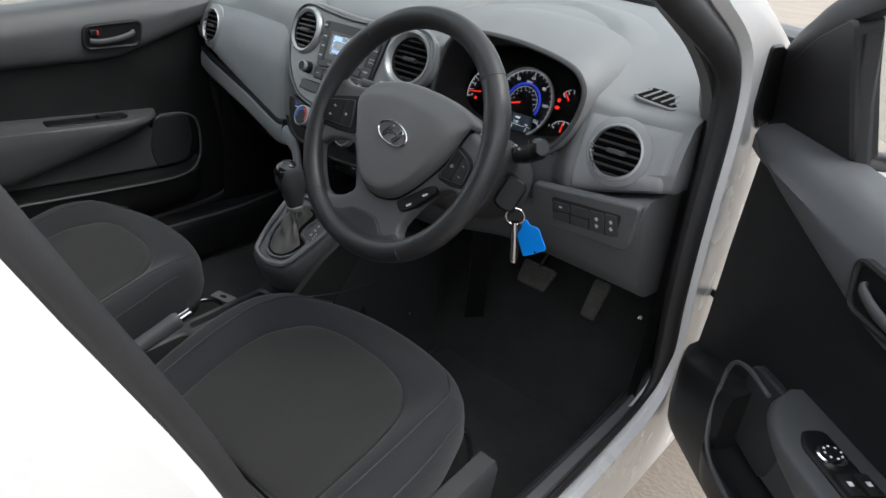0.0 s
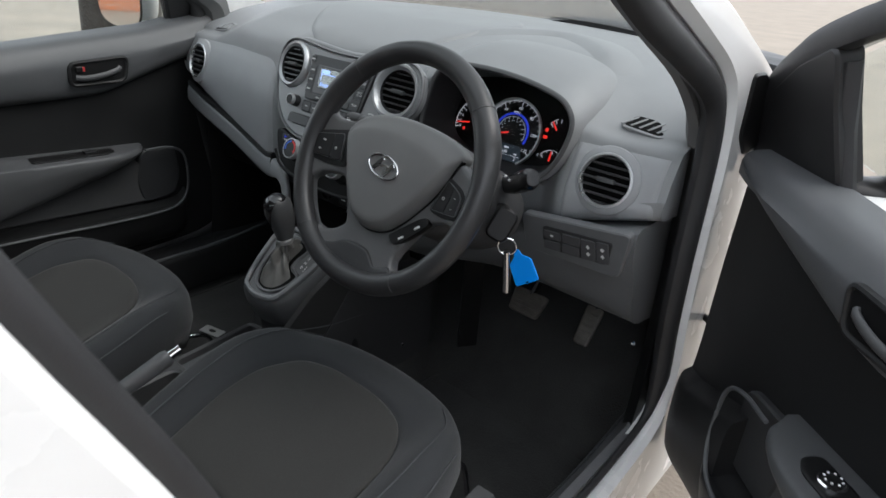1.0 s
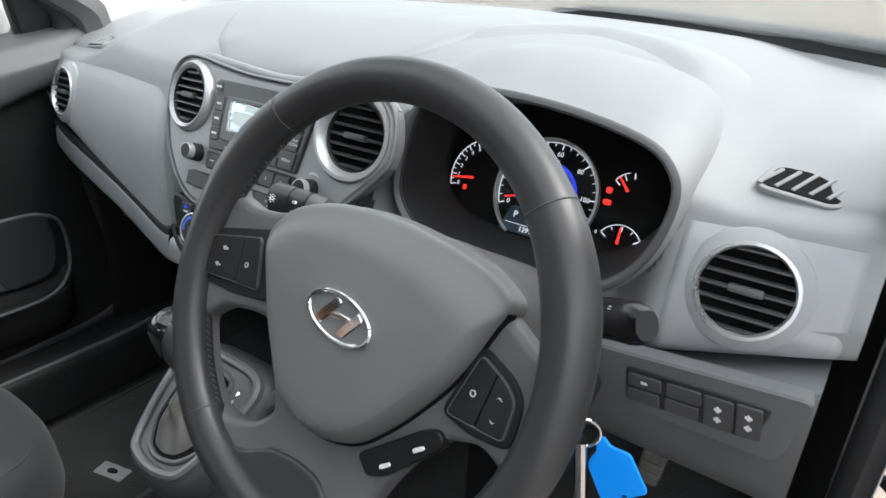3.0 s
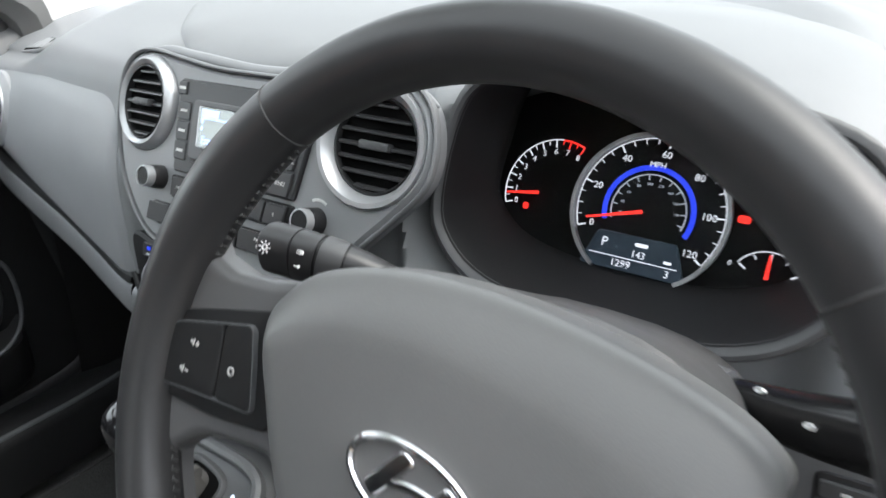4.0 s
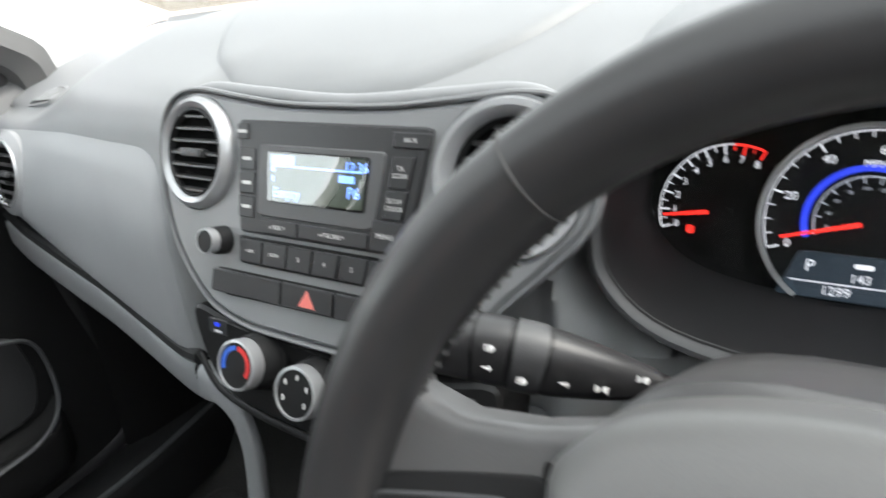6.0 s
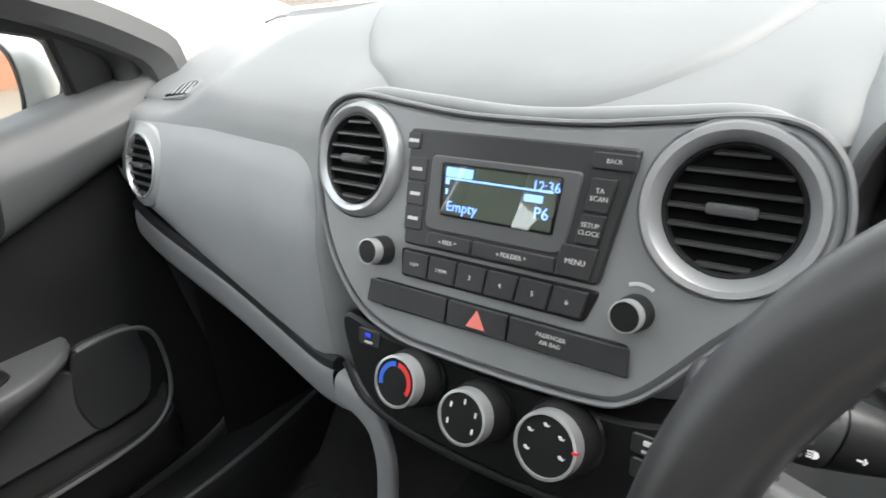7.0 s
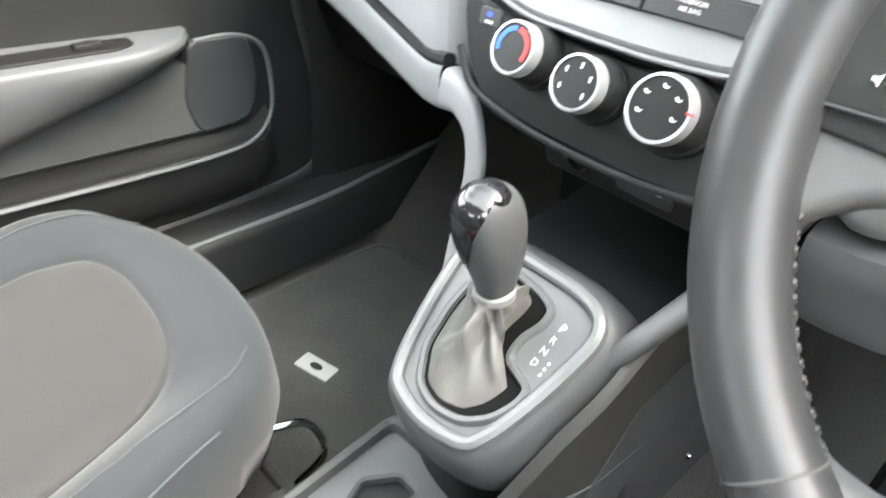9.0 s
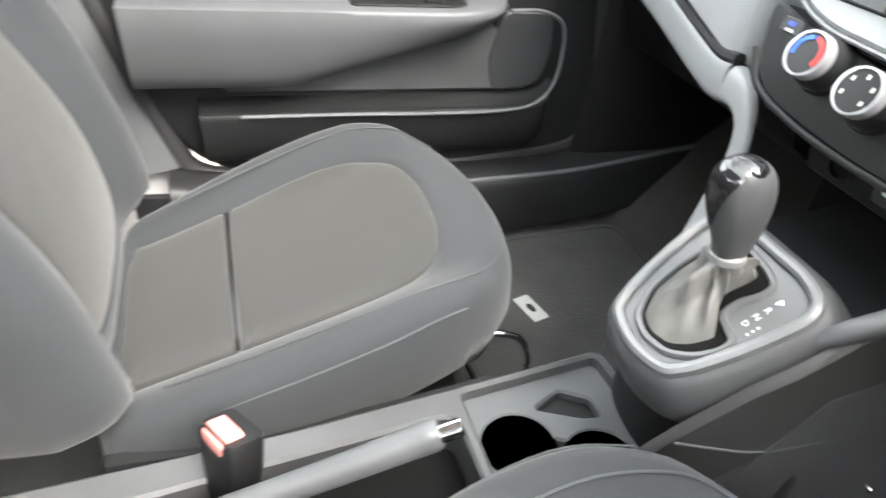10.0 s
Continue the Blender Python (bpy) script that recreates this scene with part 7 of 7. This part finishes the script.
    # map pocket with its raised lip
    def pocket(s):
        t = min(1, max(0, (s - 0.055) / 0.05))
        k = math.sqrt(max(0.01, 1 - (1 - t) ** 2))
        z0 = 0.548 + 0.035 * max(0, s - 0.15) + 0.03 * (1 - k)
        w = 0.050 * k
        return [(-0.02, z0 + 0.006), (w * 0.55, z0 + 0.001), (w * 0.9, z0 + 0.004), (w, z0 + 0.001), (w * 0.98, z0 - 0.012), (w * 0.80, z0 - 0.050), (w * 0.42, z0 - 0.085), (-0.004, z0 - 0.100), (-0.02, z0 - 0.09)]

    if driver:
        def lower(s):
            k = math.sqrt(max(0.03, 1 - (1 - min(1.0, (s + 0.092) / 0.06)) ** 2))
            top = 0.606 + 0.30 * max(0.0, s + 0.05) * (1 if s < 0.30 else 0) + (0.105 if s >= 0.30 else 0)
            return [(-0.03, top), (0.018 * k, top + 0.004), (0.032 * k, top - 0.012), (0.034 * k, top - 0.06), (0.030 * k, 0.50), (0.010 * k, 0.445), (-0.03, 0.44)]

        section("lower_trim", -0.092, 0.095, lower, DARK, "charcoal lower door trim", 18)
    section("map_pocket", 0.055, 0.66, pocket, DARK, "charcoal lower edge of the map pocket", 34)
    bm = bmesh.new()
    back = softened([(0.10, 0.565), (0.62, 0.585), (0.66, 0.70), (0.20, 0.70), (0.14, 0.64)], 0.015, 4)
    plate(bm, back, -0.02, 0.003, mz, bevel=0.003)
    part("pocket_back", bm, CONSOLE, door, "grey wall of the map pocket")
    bm = bmesh.new()
    lip = spline([(0.60, 0.566, 0.052), (0.45, 0.561, 0.053), (0.30, 0.553, 0.053), (0.17, 0.549, 0.052), (0.105, 0.556, 0.047), (0.068, 0.585, 0.036), (0.058, 0.640, 0.030), (0.068, 0.690, 0.030), (0.110, 0.712, 0.034), (0.170, 0.716, 0.040)], 5, closed=False)
    tube(bm, [q(s, z, w) for s, z, w in lip], 0.0034, 0.0032, n=8)
    part("pocket_lip", bm, DOOR_GREY, door, "grey raised lip")
    bm = bmesh.new()
    plate(bm, softened([(0.075, 0.70), (0.165, 0.705), (0.185, 0.62), (0.170, 0.565), (0.085, 0.572), (0.066, 0.63)], 0.02, 4), -0.01, 0.006, mz, bevel=0.003)
    part("bottle_recess", bm, RECESS_GREY, door, "dark bottle recess")
    # window frame, glass, sail panel
    up_line = [(-0.115, 0.985), (-0.075, 1.030), (-0.020, 1.078), (0.07, 1.114), (0.26, 1.172), (0.42, 1.250), (0.60, 1.335), (0.74, 1.385), (0.86, 1.380), (0.895, 1.33), (0.885, 1.22), (0.845, 1.08), (0.80, 0.94)]
    if driver:
        up_line = [(-0.150, 0.975), (-0.138, 1.035), (-0.105, 1.090), (-0.05, 1.133), (0.02, 1.172), (0.26, 1.262), (0.50, 1.340), (0.70, 1.385), (0.84, 1.385), (0.895, 1.33), (0.885, 1.22), (0.845, 1.08), (0.80, 0.94)]
    bm = bmesh.new()
    tube(bm, [q(s, z, -0.055 + lean(z)) for s, z in spline(up_line, 5, closed=False)], 0.020, 0.016, n=10, up=tuple(m.to_3x3() @ Vector((0, 1, 0))), power=0.7)
    part("window_frame", bm, RUBBER, door, "black window frame")
    bm = bmesh.new()
    tube(bm, [q(s, z + 0.012, -0.088 + lean(z)) for s, z in spline(up_line, 5, closed=False)], 0.020, 0.018, n=10, up=tuple(m.to_3x3() @ Vector((0, 1, 0))), power=0.7)
    part("outer_frame", bm, WHITE, door, "white outer window frame")
    bm = bmesh.new()
    plate(bm, inset(up_line[1:], 0.004) if driver else softened([(0.02, 0.99), (0.03, 1.07), (0.10, 1.105), (0.26, 1.168), (0.42, 1.246), (0.60, 1.33), (0.74, 1.378), (0.86, 1.375), (0.89, 1.30), (0.84, 1.08), (0.80, 0.94)], 0.01, 3), -0.075, -0.071, mz, bevel=0.0005)
    g = part("window_pane", bm, GLASS, door, "clear side window")
    g.visible_shadow = False
    bm = bmesh.new()
    sail = [(-0.135, 0.975), (-0.122, 1.035), (-0.095, 1.080), (-0.04, 1.123), (0.025, 1.155), (0.036, 1.148), (0.042, 1.08), (0.060, 0.985)]
    plate(bm, softened(sail if driver else [(-0.110, 0.985), (-0.082, 1.035), (-0.030, 1.075), (0.045, 1.108), (0.055, 1.100), (0.030, 0.985)], 0.008, 4), -0.07, -0.036, mz @ Matrix.Translation((0, 0.985, 0)) @ Matrix.Rotation(radians(14), 4, "X") @ Matrix.Translation((0, -0.985, 0)), bevel=0.004)
    part("sail_panel", bm, SAIL, door, "black mirror sail panel")
    bm = bmesh.new()
    shift = (-0.020, -0.046, -0.070) if driver else (-0.048, -0.048, -0.052)
    tube(bm, [q(0.080 + shift[0], 0.985, -0.05), q(0.088 + shift[1], 1.04 + 0.5 * -shift[1], -0.035), q(0.108 + shift[2], 1.110 + 0.5 * -shift[2], -0.018)], 0.007, 0.012, n=8)
    part("channel", bm, RUBBER, door)
    # door mirror
    mir = thing("door_mirror", tuple(q(0.09, 1.0, -0.2)), "white door mirror with a black base", "mirror", "door mirrors")
    cx, cz = (0.080, 1.035)
    ml = spline([(-0.075, 0.010), (-0.060, 0.052), (0.0, 0.066), (0.070, 0.058), (0.092, 0.015), (0.080, -0.040), (0.02, -0.060), (-0.055, -0.048)], 5)
    mm = m @ Matrix.Translation((cx, -0.175, cz)) @ Matrix.Rotation(radians(14), 4, "Z") @ Matrix(((0, 0, 1, 0), (-1, 0, 0, 0), (0, 1, 0, 0), (0, 0, 0, 1)))
    bm = bmesh.new()
    rings = []
    for d, w in ((0.006, 0.004), (0.0, 0.002), (-0.002, -0.010), (0.001, -0.03), (0.010, -0.055), (0.028, -0.075), (0.045, -0.083)):
        k = 1 - d / 0.07
        rings.append([mm @ Vector((u * k, v * k, w)) for u, v in ml])
    loft(bm, rings)
    part("shell", bm, WHITE, mir, "white mirror shell")
    bm = bmesh.new()
    loft(bm, [[mm @ Vector((u * k, v * k, w)) for u, v in ml] for k, w in ((0.99, 0.0035), (0.985, 0.0065), (0.93, 0.0070), (0.91, 0.0042))], caps=False)
    part("mirror_rim", bm, BLACK, mir)
    bm = bmesh.new()
    plate(bm, [(u * 0.925, v * 0.925) for u, v in ml], 0.0042, 0.0058, mm, bevel=0.0004)
    part("glass", bm, MIRROR, mir, "mirror glass")
    bm = bmesh.new()
    tube(bm, [q(0.03, 0.99, -0.06), q(0.035, 0.985, -0.10), q(0.04, 0.99, -0.15)], 0.03, 0.016, n=12)
    part("mirror_foot", bm, BLACK, mir, "black mirror foot")
    return door


# passenger's door, shut
MP = Matrix(((0, 1, 0, -0.655), (-1, 0, 0, 0.300), (0, 0, 1, 0), (0, 0, 0, 1)))
car_door(MP, "shut passenger's door with charcoal and grey trim", False)
# driver's door, standing open
TH = radians(46)
MD = Matrix(((math.sin(TH), -math.cos(TH), 0, 0.768), (-math.cos(TH), -math.sin(TH), 0, 0.327), (0, 0, 1, 0), (0, 0, 0, 1)))
dd = car_door(MD, "open driver's door with charcoal and grey trim", True)
bm = bmesh.new()
tube(bm, [(0.672, 0.445, 0.693), (0.700, 0.440, 0.688), (0.735, 0.415, 0.676), (0.765, 0.385, 0.665)], 0.005, 0.007, n=8)
part("check_strap", bm, BLACK, dd, "black door check strap")
bm = bmesh.new()
lathe(bm, [(0.0005, 0.004), (0.010, 0.003), (0.012, 0.0), (0.012, -0.006), (0.0005, -0.006)], at(0.672, 0.445, 0.693, 60, 40, 0), 18)
part("strap_pin", bm, BLACK, dd)
for z in (0.862, 0.74):
    bm = bmesh.new()
    lathe(bm, [(0.0005, 0.003), (0.008, 0.002), (0.010, 0.0), (0.010, -0.004), (0.0005, -0.004)], at(0.682, 0.39, z) @ Matrix.Rotation(radians(70), 4, "Y"), 16)
    part("plug", bm, DARK, car)
bm = bmesh.new()
plate(bm, softened([(0.345, 1.108), (0.398, 1.106), (0.458, 1.080), (0.474, 1.016), (0.450, 0.990), (0.395, 0.985), (0.352, 1.020)], 0.012, 4), 0.688, 0.6975, side_frame(1), bevel=0.003)
part("hinge_cover", bm, BLACK, car, "black cover at the foot of the windscreen pillar")
# small bright screw in the driver's footwell
bm = bmesh.new()
lathe(bm, [(0.0005, 0.002), (0.004, 0.0015), (0.005, 0.0), (0.0005, -0.003)], at(0.590, 0.425, 0.592, 60, 0, 0), 14)
part("screw", bm, CHROME, car)

# ---- building behind the car ----
def brick_building(place, turn, w, d, h, label):
    b = thing("brick_building", (place[0], place[1], 0), label, "building")
    m = Matrix.Translation((place[0], place[1], 0)) @ Matrix.Rotation(radians(turn), 4, "Z")
    holes = []
    for k in range(5):
        cx = -w / 2 + w * (k + 0.5) / 5
        holes.append([(cx - 0.9, 0.75), (cx + 0.9, 0.75), (cx + 0.9, 1.75), (cx - 0.9, 1.75)])
    mz = m @ Matrix(((1, 0, 0, 0), (0, 0, -1, 0), (0, 1, 0, 0), (0, 0, 0, 1)))
    bm = bmesh.new()
    plate(bm, [(-w / 2, 0), (w / 2, 0), (w / 2, h), (-w / 2, h)], -0.3, 0.0, mz, holes=holes, bevel=0.01)
    wall = part("wall", bm, BRICK, b, "orange brick wall")
    bm = bmesh.new()
    box(bm, (w, d, h), m @ at(0, d / 2 + 0.35, h / 2), 0)
    part("block", bm, RENDER, b)
    for hl in holes:
        bm = bmesh.new()
        plate(bm, hl, -0.2, -0.12, mz, holes=[[(hl[0][0] + 0.08 + 0.85 * j, 0.83), (hl[0][0] + 0.85 + 0.85 * j, 0.83), (hl[0][0] + 0.85 + 0.85 * j, 1.67), (hl[0][0] + 0.08 + 0.85 * j, 1.67)] for j in range(2)], bevel=0.01)
        f = part("window", bm, WHITE, b, "white window frame")
        bm = bmesh.new()
        plate(bm, hl, -0.26, -0.24, mz, bevel=0.002)
        part("pane", bm, GLOSS, f)
    bm = bmesh.new()
    rows = []
    for z in np.arange(0.075, 0.74, 0.075):
        box(bm, (w, 0.004, 0.010), m @ at(0, -0.001, float(z)), 0)
    part("mortar_courses", bm, MORTAR, wall)
    bm = bmesh.new()
    loft(bm, [[m @ Vector((x, y, z)) for y, z in ((-0.3, h), (-0.3, h + 0.10), (d + 0.6, h + 0.10), (d + 0.6, h))] for x in (-w / 2 - 0.3, w / 2 + 0.3)])
    part("roof", bm, TILES, b)


brick_building((-4.9, -8.0), 155, 16, 7, 2.2, "low orange brick building with white windows across the yard")
# unseen wall, added only to keep low sky light out of the open door
bm = bmesh.new()
box(bm, (0.24, 14.0, 2.6), at(4.0, -1.5, 1.30), 0.01)
tagged(part("shade_wall_east", bm, paint("grey_render", (0.36, 0.36, 0.36), 0.85, grain=0.4, grain_size=0.01, mottle_size=0.5)), "unseen plain grey wall added to block sky light from the driver's side", "wall", kind="structure")

# tree trunk beside the yard
tree = thing("tree", (-3.2, 1.3, 0), "dark tree with a rough trunk beside the car", "tree")
bm = bmesh.new()
rng = random.Random(4)
tube(bm, [(-3.2 + 0.02 * k, 1.3, 0.45 * k) for k in range(12)], 0.21, 0.20, n=16, taper=lambda t: 1.15 - 0.5 * t)
part("trunk", bm, BARK, tree)
limbs = []
for k in range(9):
    a, z = k * 2.4, 3.0 + 0.25 * k
    p = [Vector((-3.1, 1.3, z))]
    for j in range(5):
        p.append(p[-1] + Vector((math.cos(a) * 0.4, math.sin(a) * 0.4, 0.30 + 0.06 * rng.random())))
    bm = bmesh.new()
    tube(bm, p, 0.06, 0.06, n=8, taper=lambda t: 1 - 0.75 * t)
    part("limb", bm, BARK, tree)
    limbs += p[2:]
vs, fs = [], []
for c in limbs:
    for j in range(130):
        o = c + Vector((rng.gauss(0, 0.45), rng.gauss(0, 0.45), rng.gauss(0, 0.35)))
        u = Vector((rng.gauss(0, 1), rng.gauss(0, 1), rng.gauss(0, 1))).normalized() * 0.05
        v = u.orthogonal().normalized() * 0.03
        n = len(vs)
        vs += [o - u, o + v, o + u, o - v]
        fs.append((n, n + 1, n + 2, n + 3))
me = bpy.data.meshes.new("crown")
me.from_pydata([tuple(v) for v in vs], [], fs)
me.materials.append(paint("leaf_green", (0.05, 0.08, 0.025), 0.6, mottle=0.3))
crown = new("crown", me)
crown.parent, crown.matrix_parent_inverse = tree, tree.matrix_basis.inverted()
tagged(crown, kind="stuff")
